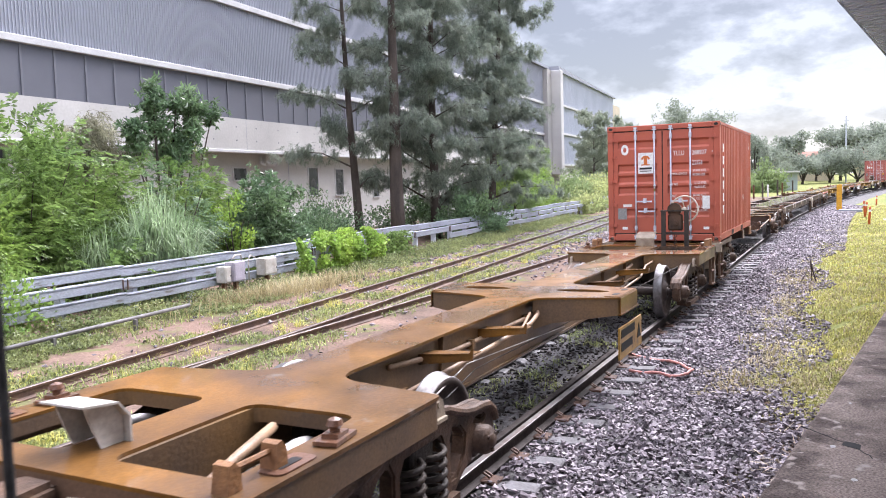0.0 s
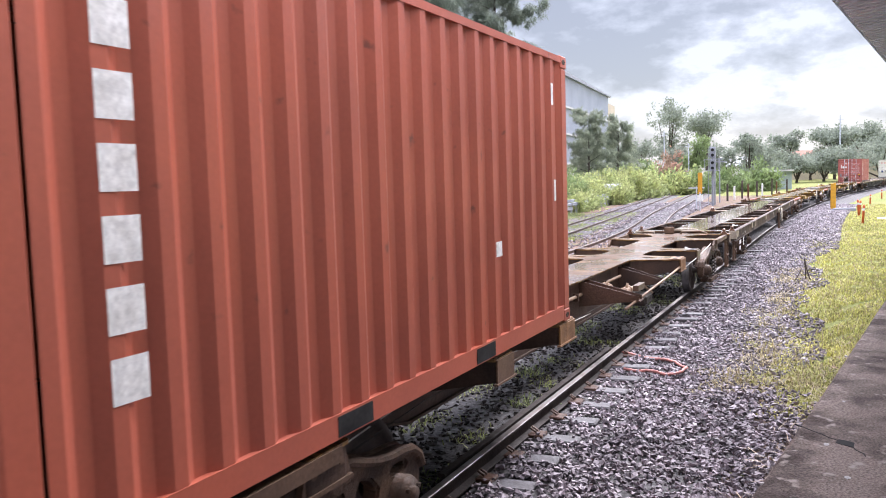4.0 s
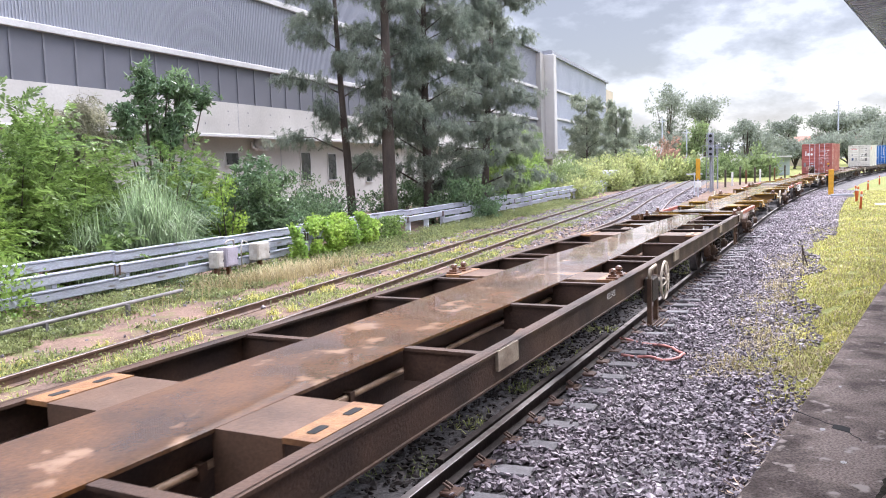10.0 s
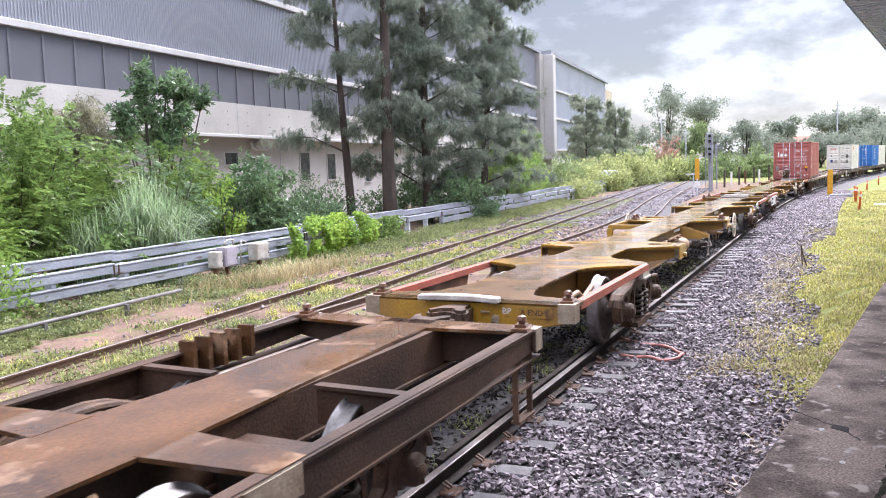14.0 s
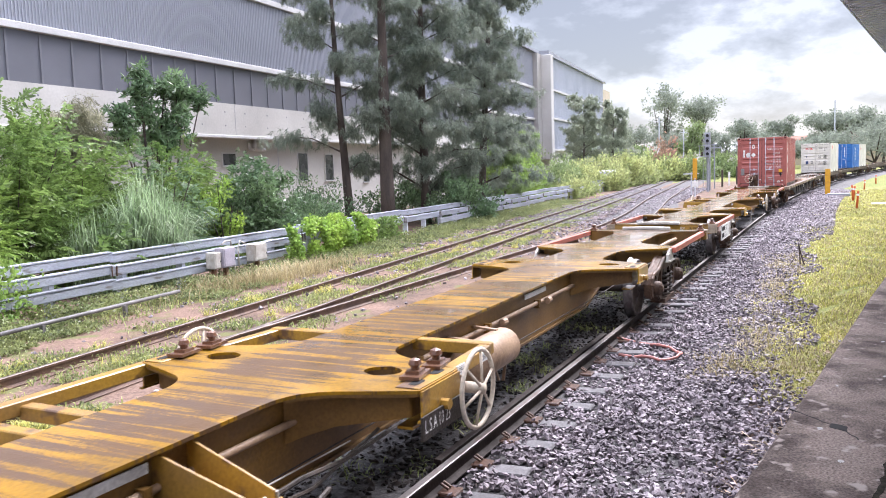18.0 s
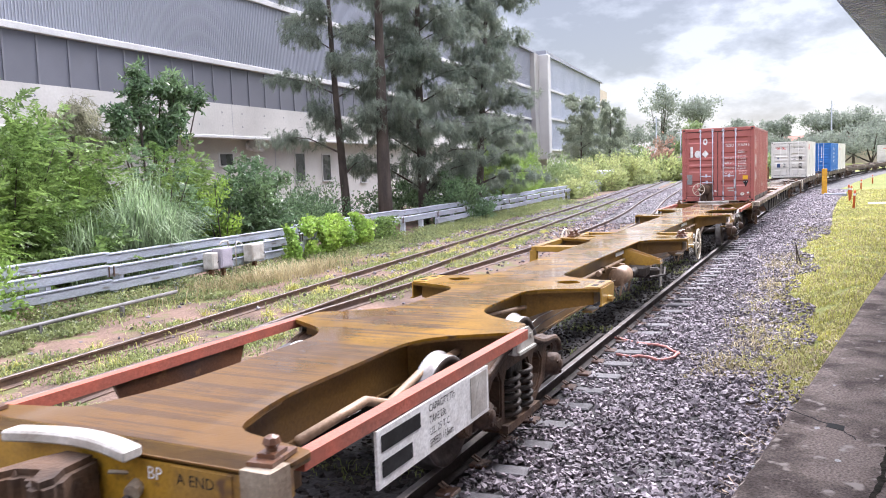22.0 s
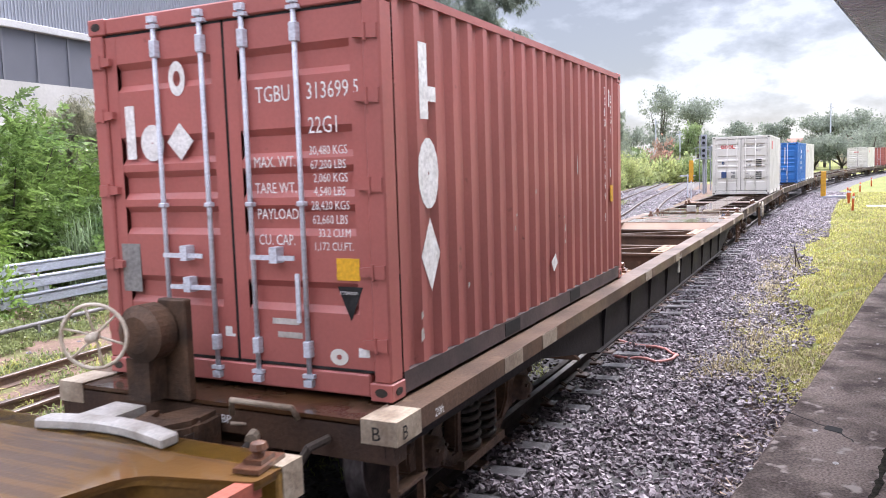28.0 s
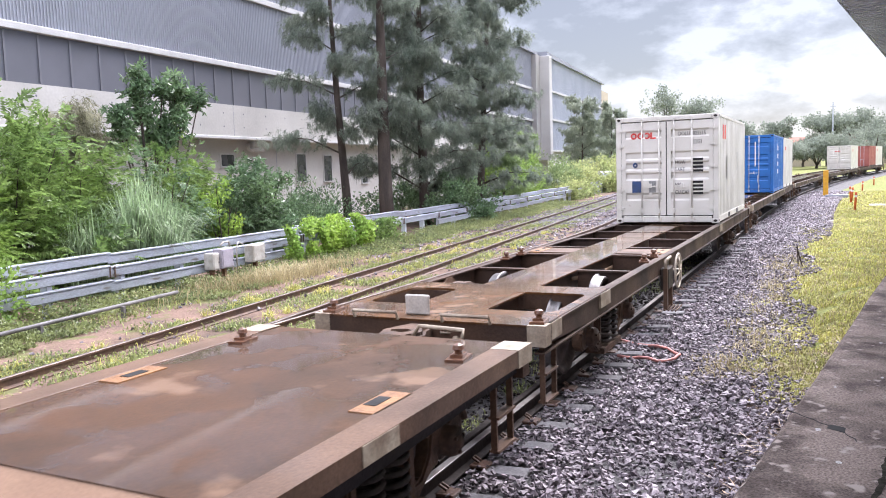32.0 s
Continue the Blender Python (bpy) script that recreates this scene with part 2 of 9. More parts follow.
M["wheel"] = material("wheel_dark", (0.075, 0.056, 0.047), (0.042, 0.034, 0.03), 6, 0.6, metal=0.0, bump=0.2)
M["pale"] = material("pale_grey_paint", (0.52, 0.50, 0.46), (0.33, 0.30, 0.26), 5, 0.45, bump=0.15)
M["cream"] = material("cream_paint", (0.38, 0.32, 0.24), (0.2, 0.15, 0.105), 4, 0.5, bump=0.2)
M["wheel_cream"] = material("pale_cream_wheel_paint", (0.62, 0.56, 0.46), (0.45, 0.38, 0.29), 6, 0.5, bump=0.15)
M["white"] = material("white_lettering", (0.8, 0.8, 0.78), (0.66, 0.65, 0.62), 9, 0.5)
M["black"] = material("black_lettering", (0.02, 0.02, 0.02), (0.04, 0.04, 0.04), 9, 0.5)
M["pipe"] = material("brake_pipe", (0.33, 0.22, 0.135), (0.22, 0.14, 0.085), 6, 0.45, bump=0.2)
M["rail"] = material("rail_steel", (0.042, 0.034, 0.031), (0.026, 0.021, 0.019), 5, 0.55, bump=0.2)
M["railtop"] = material("rail_head", (0.24, 0.225, 0.22), (0.12, 0.10, 0.09), 4, 0.35, metal=0.6)
M["rustrail"] = material("rusty_rail", (0.13, 0.075, 0.05), (0.08, 0.05, 0.038), 4, 0.5, metal=0.2, bump=0.3)
M["weed"] = material("yellow_green_weed", (0.33, 0.36, 0.12), (0.20, 0.245, 0.085), 0.8, 0.5, island=0.5, see=0.4)
M["cover"] = material("leafy_ground_cover", (0.27, 0.30, 0.125), (0.15, 0.19, 0.08), 0.9, 0.4, island=0.5, see=0.4)
M["dulltop"] = material("dull_rail_head", (0.15, 0.115, 0.10), (0.09, 0.07, 0.06), 4, 0.38, metal=0.35)
M["sleeper"] = material("sleeper_concrete", (0.15, 0.146, 0.155), (0.08, 0.076, 0.079), 4, 0.4, bump=0.3, random=0.2)
M["ballast"] = material("ballast_stone", (0.265, 0.232, 0.25), (0.125, 0.108, 0.12), 3, 0.46, bump=0.15, island=0.55, rough2=0.62)
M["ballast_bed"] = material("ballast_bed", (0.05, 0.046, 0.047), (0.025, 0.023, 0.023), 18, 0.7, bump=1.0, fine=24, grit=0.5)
M["earth"] = material("weedy_earth", (0.20, 0.135, 0.105), (0.105, 0.078, 0.063), 0.9, 0.8, bump=0.8, fine=22, grit=0.35, speck=((0.13, 0.13, 0.06), 1.4, 0.56))
M["lawn"] = material("wet_lawn", (0.15, 0.18, 0.055), (0.205, 0.20, 0.08), 0.5, 0.9, bump=0.8, fine=18, grit=0.4)
M["platform"] = material("platform_asphalt", (0.25, 0.203, 0.176), (0.085, 0.068, 0.061), 2.6, 0.6, bump=0.5, fine=75, grit=0.5, rough2=0.8, spread=(0.40, 0.62), speck=((0.40, 0.35, 0.315), 9.5, 0.61))
M["pipe_dark"] = material("grey_conduit", (0.16, 0.15, 0.15), (0.1, 0.095, 0.09), 4, 0.5, bump=0.2)
M["patch"] = material("worn_asphalt_patch", (0.34, 0.32, 0.31), (0.24, 0.225, 0.215), 7, 0.6, bump=0.5, grit=0.4)
M["joint_gap"] = material("dark_joint_gap", (0.04, 0.038, 0.028), (0.022, 0.02, 0.017), 30, 0.9, bump=0.8, grit=0.5)
M["dropping"] = material("white_dropping", (0.62, 0.61, 0.6), (0.4, 0.39, 0.38), 30, 0.7)
# Stones between the rails: grease, plus the train's shade put into the colour
M["greasy_shaded"] = material("greasy_shaded_track_stone", (0.055, 0.048, 0.045), (0.026, 0.022, 0.021), 3, 0.4, bump=0.2, island=0.6, rough2=0.6)
M["concrete"] = material("wall_concrete", (0.52, 0.51, 0.48), (0.43, 0.42, 0.395), 0.35, 0.8, bump=0.1, fine=9, grit=0.06)
M["clad"] = material("grey_cladding", (0.31, 0.325, 0.37), (0.275, 0.29, 0.33), 0.3, 0.42, metal=0.2, grit=0.05)
# Canopy colour lightened and blued to stand in for veiling glare
M["canopy"] = material("veil_lightened_canopy", (0.70, 0.80, 0.94), (0.60, 0.69, 0.82), 0.6, 0.6, grit=0.05)
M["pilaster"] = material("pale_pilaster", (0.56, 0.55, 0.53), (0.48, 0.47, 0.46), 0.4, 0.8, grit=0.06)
# Same concrete as the pilaster, with shade put into a darker colour
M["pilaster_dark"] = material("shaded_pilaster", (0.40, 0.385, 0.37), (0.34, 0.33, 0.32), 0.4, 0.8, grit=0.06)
# Cladding of the far block, haze put in as a paler, bluer colour
M["clad_far"] = material("haze_pale_cladding", (0.42, 0.45, 0.52), (0.38, 0.41, 0.48), 0.3, 0.45, metal=0.15, grit=0.04)
M["band"] = material("dark_band_panel", (0.105, 0.11, 0.13), (0.13, 0.135, 0.16), 0.4, 0.5, grit=0.06)
M["mullion"] = material("band_mullion", (0.165, 0.17, 0.195), (0.13, 0.135, 0.155), 0.5, 0.5)
M["trim"] = material("pale_trim", (0.55, 0.55, 0.54), (0.45, 0.45, 0.45), 0.8, 0.5)
M["galv"] = material("galvanised_rail", (0.60, 0.635, 0.70), (0.45, 0.475, 0.53), 1.1, 0.5, metal=0.1, bump=0.12, stretch=(0.35, 1, 1.6), speck=((0.26, 0.24, 0.22), 5, 0.63))
M["leaf"] = material("leaf_green", (0.235, 0.335, 0.10), (0.12, 0.20, 0.062), 0.6, 0.33, island=0.5, see=0.42)
M["leaf_light"] = material("leaf_light_green", (0.29, 0.40, 0.095), (0.17, 0.28, 0.07), 0.7, 0.38, island=0.4, see=0.45)
M["leaf_dark"] = material("leaf_dark_green", (0.20, 0.29, 0.145), (0.10, 0.175, 0.09), 0.7, 0.25, island=0.5, see=0.35)
# Far shrub leaves, two tones paled in colour to stand in for haze
M["leaf_far"] = material("leaf_haze_paled", (0.27, 0.34, 0.15), (0.18, 0.25, 0.11), 0.5, 0.45, island=0.4, see=0.4)
M["leaf_hazed"] = material("leaf_haze_yellow_green", (0.45, 0.48, 0.21), (0.29, 0.35, 0.15), 0.5, 0.5, island=0.4, see=0.45)
M["leaf_red"] = material("reddish_flowering_leaf", (0.46, 0.27, 0.21), (0.30, 0.22, 0.15), 0.6, 0.6, island=0.4, see=0.4)
M["needle"] = material("casuarina_needle", (0.27, 0.305, 0.24), (0.16, 0.20, 0.155), 0.7, 0.5, island=0.45, see=0.45)
# Paler copy of the casuarina needles, distance haze put into the colour
M["needle_far"] = material("haze_paled_needle", (0.38, 0.42, 0.31), (0.25, 0.29, 0.22), 0.6, 0.6, island=0.4, see=0.45)
M["needle_light"] = material("young_needle", (0.30, 0.40, 0.17), (0.19, 0.27, 0.12), 0.7, 0.5, island=0.4, see=0.45)
M["needle_dry"] = material("olive_dry_needle", (0.34, 0.33, 0.22), (0.22, 0.22, 0.15), 0.9, 0.6, island=0.4, see=0.4)
M["leaf_lime"] = material("leaf_lime_green", (0.36, 0.50, 0.10), (0.22, 0.36, 0.08), 0.9, 0.4, island=0.4, see=0.45)
# Skyline leaves, greyed and lightened in colour to imitate haze
M["far_leaf"] = material("haze_paled_foliage", (0.29, 0.325, 0.265), (0.20, 0.235, 0.19), 0.1, 0.8, island=0.3, see=0.4)
M["blade"] = material("grass_blade", (0.52, 0.49, 0.14), (0.33, 0.34, 0.10), 0.5, 0.5, island=0.5, see=0.4)
M["dry"] = material("dry_grass", (0.44, 0.375, 0.21), (0.30, 0.25, 0.13), 0.5, 0.6, island=0.35, see=0.3)
M["straw"] = material("dead_straw", (0.42, 0.34, 0.23), (0.24, 0.17, 0.11), 2, 0.6, island=0.5)
M["reed"] = material("reed_blade", (0.36, 0.46, 0.27), (0.19, 0.28, 0.14), 0.5, 0.36, island=0.5, see=0.42)
M["bark"] = material("bark", (0.085, 0.065, 0.052), (0.045, 0.036, 0.03), 2.5, 0.8, bump=0.9, stretch=(1, 1, 0.25))
M["orange_post"] = material("orange_plastic", (0.65, 0.13, 0.04), (0.5, 0.1, 0.04), 4, 0.5)
M["yellow_post"] = material("yellow_post_paint", (0.7, 0.36, 0.02), (0.55, 0.28, 0.03), 4, 0.5)
M["hose"] = material("pink_hose", (0.55, 0.22, 0.19), (0.38, 0.17, 0.15), 6, 0.5)
M["beige"] = material("beige_render", (0.50, 0.43, 0.32), (0.42, 0.37, 0.28), 0.3, 0.8)
M["glass_dark"] = material("dark_window", (0.03, 0.033, 0.036), (0.05, 0.05, 0.055), 2, 0.2)
M["brick_red"] = material("brick_red_far", (0.28, 0.13, 0.09), (0.2, 0.1, 0.07), 0.5, 0.8)

for key in ("puddle", "brown", "ochre", "slat_yellow", "slat_gold", "slat_brown"):
    M[key].node_tree.nodes["Principled BSDF"].inputs["Coat IOR"].default_value = 1.5
    M[key].node_tree.nodes["Principled BSDF"].inputs["Specular IOR Level"].default_value = 0.22
for key in ("lawn", "earth", "far_leaf", "platform", "joint_gap", "black", "girder_dark", "rail", "greasy_shaded"):
    M[key].node_tree.nodes["Principled BSDF"].inputs["Specular IOR Level"].default_value = 0.08
for key in ("ballast", "bogie", "wheel", "grime", "brown_side", "tan", "tan_pale", "yellow_side"):
    M[key].node_tree.nodes["Principled BSDF"].inputs["Specular IOR Level"].default_value = 0.25


# ---- mesh helpers ----
def box(bm, x0, x1, y0, y1, z0, z1):
    v = [bm.verts.new(p) for p in ((x0, y0, z0), (x1, y0, z0), (x1, y1, z0), (x0, y1, z0), (x0, y0, z1), (x1, y0, z1), (x1, y1, z1), (x0, y1, z1))]
    for f in ((3, 2, 1, 0), (4, 5, 6, 7), (0, 1, 5, 4), (1, 2, 6, 5), (2, 3, 7, 6), (3, 0, 4, 7)):
        bm.faces.new([v[i] for i in f])
    return v


def tube(bm, pts, r, n=8, caps=True):
    """A round bar along a line of points; r may be a list."""
    pts = [Vector(p) for p in pts]
    rs = r if isinstance(r, (list, tuple)) else [r] * len(pts)
    rings = []
    side = None
    for i, p in enumerate(pts):
        d = (pts[min(i + 1, len(pts) - 1)] - pts[max(i - 1, 0)]).normalized()
        if side is None:
            side = d.cross(Vector((0, 0, 1)) if abs(d.z) < 0.9 else Vector((1, 0, 0))).normalized()
        side = (side - d * side.dot(d)).normalized()
        up = d.cross(side)
        rings.append([bm.verts.new(p + (side * math.cos(a) + up * math.sin(a)) * rs[i]) for a in [k * math.tau / n for k in range(n)]])
    for a, b in zip(rings, rings[1:]):
        for k in range(n):
            bm.faces.new((a[k], a[(k + 1) % n], b[(k + 1) % n], b[k]))
    if caps:
        bm.faces.new(rings[0][::-1])
        bm.faces.new(rings[-1])


def bar(bm, p0, p1, w, h):
    """A square bar from p0 to p1."""
    p0, p1 = Vector(p0), Vector(p1)
    d = (p1 - p0).normalized()
    s = d.cross(Vector((0, 0, 1)) if abs(d.z) < 0.95 else Vector((1, 0, 0))).normalized() * w / 2
    u = s.normalized().cross(d) * h / 2
    a = [bm.verts.new(p0 + i * s + j * u) for i, j in ((-1, -1), (1, -1), (1, 1), (-1, 1))]
    b = [bm.verts.new(p1 + i * s + j * u) for i, j in ((-1, -1), (1, -1), (1, 1), (-1, 1))]
    for k in range(4):
        bm.faces.new((a[k], a[(k + 1) % 4], b[(k + 1) % 4], b[k]))
    bm.faces.new(a[::-1])
    bm.faces.new(b)


def prism(bm, poly, y0, y1, axis="y"):
    """A polygon extruded between y0 and y1 along the axis; poly in the other two axes, in order x, y, z."""
    def place(a, b, c):
        return {"y": (a, c, b), "z": (a, b, c), "x": (c, a, b)}[axis]
    a = [bm.verts.new(place(p, q, y0)) for p, q in poly]
    b = [bm.verts.new(place(p, q, y1)) for p, q in poly]
    n = len(poly)
    for k in range(n):
        bm.faces.new((a[k], a[(k + 1) % n], b[(k + 1) % n], b[k]))
    bm.faces.new(a[::-1])
    bm.faces.new(b)


def bevel(bm, w, seg=1):
    bmesh.ops.recalc_face_normals(bm, faces=bm.faces)
    bmesh.ops.bevel(bm, geom=[e for e in bm.edges if len(e.link_faces) == 2 and e.calc_face_angle(0) > 0.6], offset=w, segments=seg, affect="EDGES", clamp_overlap=True)


def mesh_of(bm, name, mat, smooth=False):
    bmesh.ops.recalc_face_normals(bm, faces=bm.faces)
    me = bpy.data.meshes.new(name)
    bm.to_mesh(me)
    bm.free()
    me.materials.append(mat)
    if smooth:
        me.polygons.foreach_set("use_smooth", [True] * len(me.polygons))
    return me


def pieces(name, bm, mat, parent, label=""):
    """Each loose piece of bm as a part of its own."""
    bm.verts.ensure_lookup_table()
    bm.verts.index_update()
    seen = set()
    for v in bm.verts:
        if v.index in seen:
            continue
        todo, own = [v], []
        seen.add(v.index)
        while todo:
            q = todo.pop()
            own.append(q)
            for e in q.link_edges:
                o = e.other_vert(q)
                if o.index not in seen:
                    seen.add(o.index)
                    todo.append(o)
        nb = bmesh.new()
        to = {q: nb.verts.new(q.co) for q in own}
        for f in {f for q in own for f in q.link_faces}:
            nb.faces.new([to[q] for q in f.verts])
        part(name, nb, mat, parent, label)
    bm.free()


def part(name, bm, mat, parent, label="", smooth=False):
    """One mesh object under a thing or a part. bm: a bmesh or a finished mesh."""
    me = mesh_of(bm, name, mat, smooth) if isinstance(bm, bmesh.types.BMesh) else bm
    ob = new(name, me)
    ob.parent = parent
    return tagged(ob, label)


def whole(name, bm, mat, label, category, group="", kind="", smooth=False):
    me = mesh_of(bm, name, mat, smooth) if isinstance(bm, bmesh.types.BMesh) else bm
    return tagged(new(name, me), label, category, group, kind)


def thing(name, label, category, group="", m=None):
    ob = new(name)
    ob.empty_display_size = 0.2
    if m:
        ob.matrix_basis = m
    return tagged(ob, label, category, group)


def soup(name, verts, faces, mat):
    me = bpy.data.meshes.new(name)
    me.from_pydata(verts.tolist() if hasattr(verts, "tolist") else verts, [], faces.tolist() if hasattr(faces, "tolist") else faces)
    me.materials.append(mat)
    return me


# ---- the line of the track ----
KNOTS, BENDS = (-400, 28, 44, 60, 90, 400), (0, 0, 0.0021, 0.0023, 0.0016, 0.0015)
YC = 3.65
_s = np.arange(-200, 420, 0.5)
_c = np.interp(_s, KNOTS, BENDS)
_th = -np.concatenate([[0], np.cumsum((_c[1:] + _c[:-1]) / 4)])
_x = np.concatenate([[0], np.cumsum((np.cos(_th[1:]) + np.cos(_th[:-1])) / 4)]) - 200
_y = np.concatenate([[0], np.cumsum((np.sin(_th[1:]) + np.sin(_th[:-1])) / 4)]) + YC


def rise_at(x):
    """The ground climbs gently beyond 50 m."""
    return 0.0055 * (np.sqrt((x - 55) ** 2 + 100) + (x - 55)) / 2 - 0.0055 * 0.9 if x > -100 else 0.0


def on_track(s):
    x, y, h = float(np.interp(s, _s, _x)), float(np.interp(s, _s, _y)), float(np.interp(s, _s, _th))
    return x, y, rise_at(x), h


V_T, V_V = (0, 3, 20, 24, 28, 32), (4.15, 4.05, 3.95, 4.2, 4.4, 4.6)
_t = np.arange(-1, 33.001, 0.01)
_d = np.concatenate([[0], np.cumsum(np.interp(_t, V_T, V_V)[1:] * 0.01)])
_d -= np.interp(0, _t, _d)


def gone(t):
    """How far the train has come since the clip's start."""
    return float(np.interp(t, _t, _d))


MOVERS, WHEELS = [], []


# ---- ground ----
def ground_z(x, y):
    return -0.24 + rise_at(x) - (0.15 if y > 18 else 0.0) * min(1.0, (y - 18) / 6 if y > 18 else 0)


def build_ground():
    xs = [-120, -60, -30] + [-20 + 2 * i for i in range(50)] + [84, 92, 100, 115, 130, 150, 180, 220, 300, 450, 800, 1600, 3000]
    ys = [-2500, -900, -400, -150, -60, -30, -16, -8, -4, -2, -1, 0, 0.6, 1.2, 2, 3, 4, 6, 8, 10, 12, 14, 16, 19, 24, 30, 45, 80, 160, 400, 900, 2500]
    bm = bmesh.new()
    grid = [[bm.verts.new((x, y, ground_z(min(x, 220), y))) for y in ys] for x in xs]
    for i in range(len(xs) - 1):
        for j in range(len(ys) - 1):
            f = bm.faces.new((grid[i][j], grid[i + 1][j], grid[i + 1][j + 1], grid[i][j + 1]))
            mid_y = (ys[j] + ys[j + 1]) / 2
            line = on_track(xs[i] if xs[i] < 300 else 300)[1]
            f.material_index = 1 if (mid_y < line - 2.2 and xs[i] > 9.5) or xs[i] > 95 else 0
    me = mesh_of(bm, "ground", M["earth"])
    me.materials.append(M["lawn"])
    tagged(new("ground", me), "flat weedy rail yard earth with wet lawn beside the platform", "ground", kind="structure")


build_ground()


def strip(name, line, v0, v1, z_mid, z_edge, mat, label, rough=0.03, cols=13):
    """A bed along a line of (x, y, z, heading), from v0 to v1 beside it."""
    bm = bmesh.new()
    rows = []
    for i, (x, y, z, h) in enumerate(line):
        row = []
        for j in range(cols):
            k = j / (cols - 1)
            v = v0 + (v1 - v0) * k
            edge = j in (0, cols - 1)
            wob = 0.35 * noise.noise((i * 0.7, j * 3.1, v0)) if edge else 0
            zz = (z_edge if edge else z_mid) + (0 if edge else rough * noise.noise((x * 0.9, y * 0.9 + v * 1.3, 0)))
            row.append(bm.verts.new((x - math.sin(h) * (v + wob), y + math.cos(h) * (v + wob), z + zz)))
        rows.append(row)
    for a, b in zip(rows, rows[1:]):
        for j in range(cols - 1):
            bm.faces.new((a[j], b[j], b[j + 1], a[j + 1]))
    return whole(name, bm, mat, label, "ballast bed", kind="structure")


MAIN = [on_track(s) for s in np.concatenate([np.arange(-14, 40, 1.0), np.arange(40, 300, 4.0)])]


def line_of(points):
    """A smooth line of (x, y, z, heading) through plan points."""
    px, py = zip(*points)
    xs = np.arange(px[0], px[-1] + 0.1, 1.0)
    # gentle easing between points
    dense = np.interp(xs, px, py)
    for _ in range(60):
        dense[1:-1] = (dense[:-2] + 2 * dense[1:-1] + dense[2:]) / 4
    hs = np.arctan2(np.gradient(dense), np.gradient(xs))
    return [(float(x), float(y), float(rise_at(x)), float(h)) for x, y, h in zip(xs, dense, hs)]


YARD_M = line_of([(-14, 6.75), (0, 8.28), (160, 26.3)])
YARD_N = line_of([(-14, 7.9), (20, 7.88), (29, 7.75), (40, 8.7), (56, 11.2), (100, 15.7), (160, 22.0)])
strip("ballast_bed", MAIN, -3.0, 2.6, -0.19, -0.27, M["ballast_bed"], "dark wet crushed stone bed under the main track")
strip("ballast_bed", YARD_N[50:], -1.6, 1.6, -0.20, -0.26, M["ballast_bed"], "grey stone bed of the yard track")
strip("ballast_bed", YARD_M[50:], -1.6, 1.6, -0.20, -0.26, M["ballast_bed"], "grey stone bed of the yard track")


RAIL_PROFILE = ((-0.07, -0.16), (0.07, -0.16), (0.07, -0.148), (0.012, -0.125), (0.01, -0.045), (0.035, -0.035), (0.036, -0.006), (0.028, 0), (-0.028, 0), (-0.036, -0.006), (-0.035, -0.035), (-0.01, -0.045), (-0.012, -0.125), (-0.07, -0.148))


def rail(parent, line, v, head_mat, side_mat, drop=0.0):
    bm = bmesh.new()
    rows = [[bm.verts.new((x - math.sin(h) * (v + a), y + math.cos(h) * (v + a), z + b - drop)) for a, b in RAIL_PROFILE] for x, y, z, h in line]
    n = len(RAIL_PROFILE)
    for p, q in zip(rows, rows[1:]):
        for k in range(n):
            f = bm.faces.new((p[k], p[(k + 1) % n], q[(k + 1) % n], q[k]))
            f.material_index = 1 if k in (6, 7, 8) else 0
    bm.faces.new(rows[0])
    me = mesh_of(bm, "rail", side_mat)
    me.materials.append(head_mat)
    ob = new("rail", me)
    ob.parent = parent
    return ob


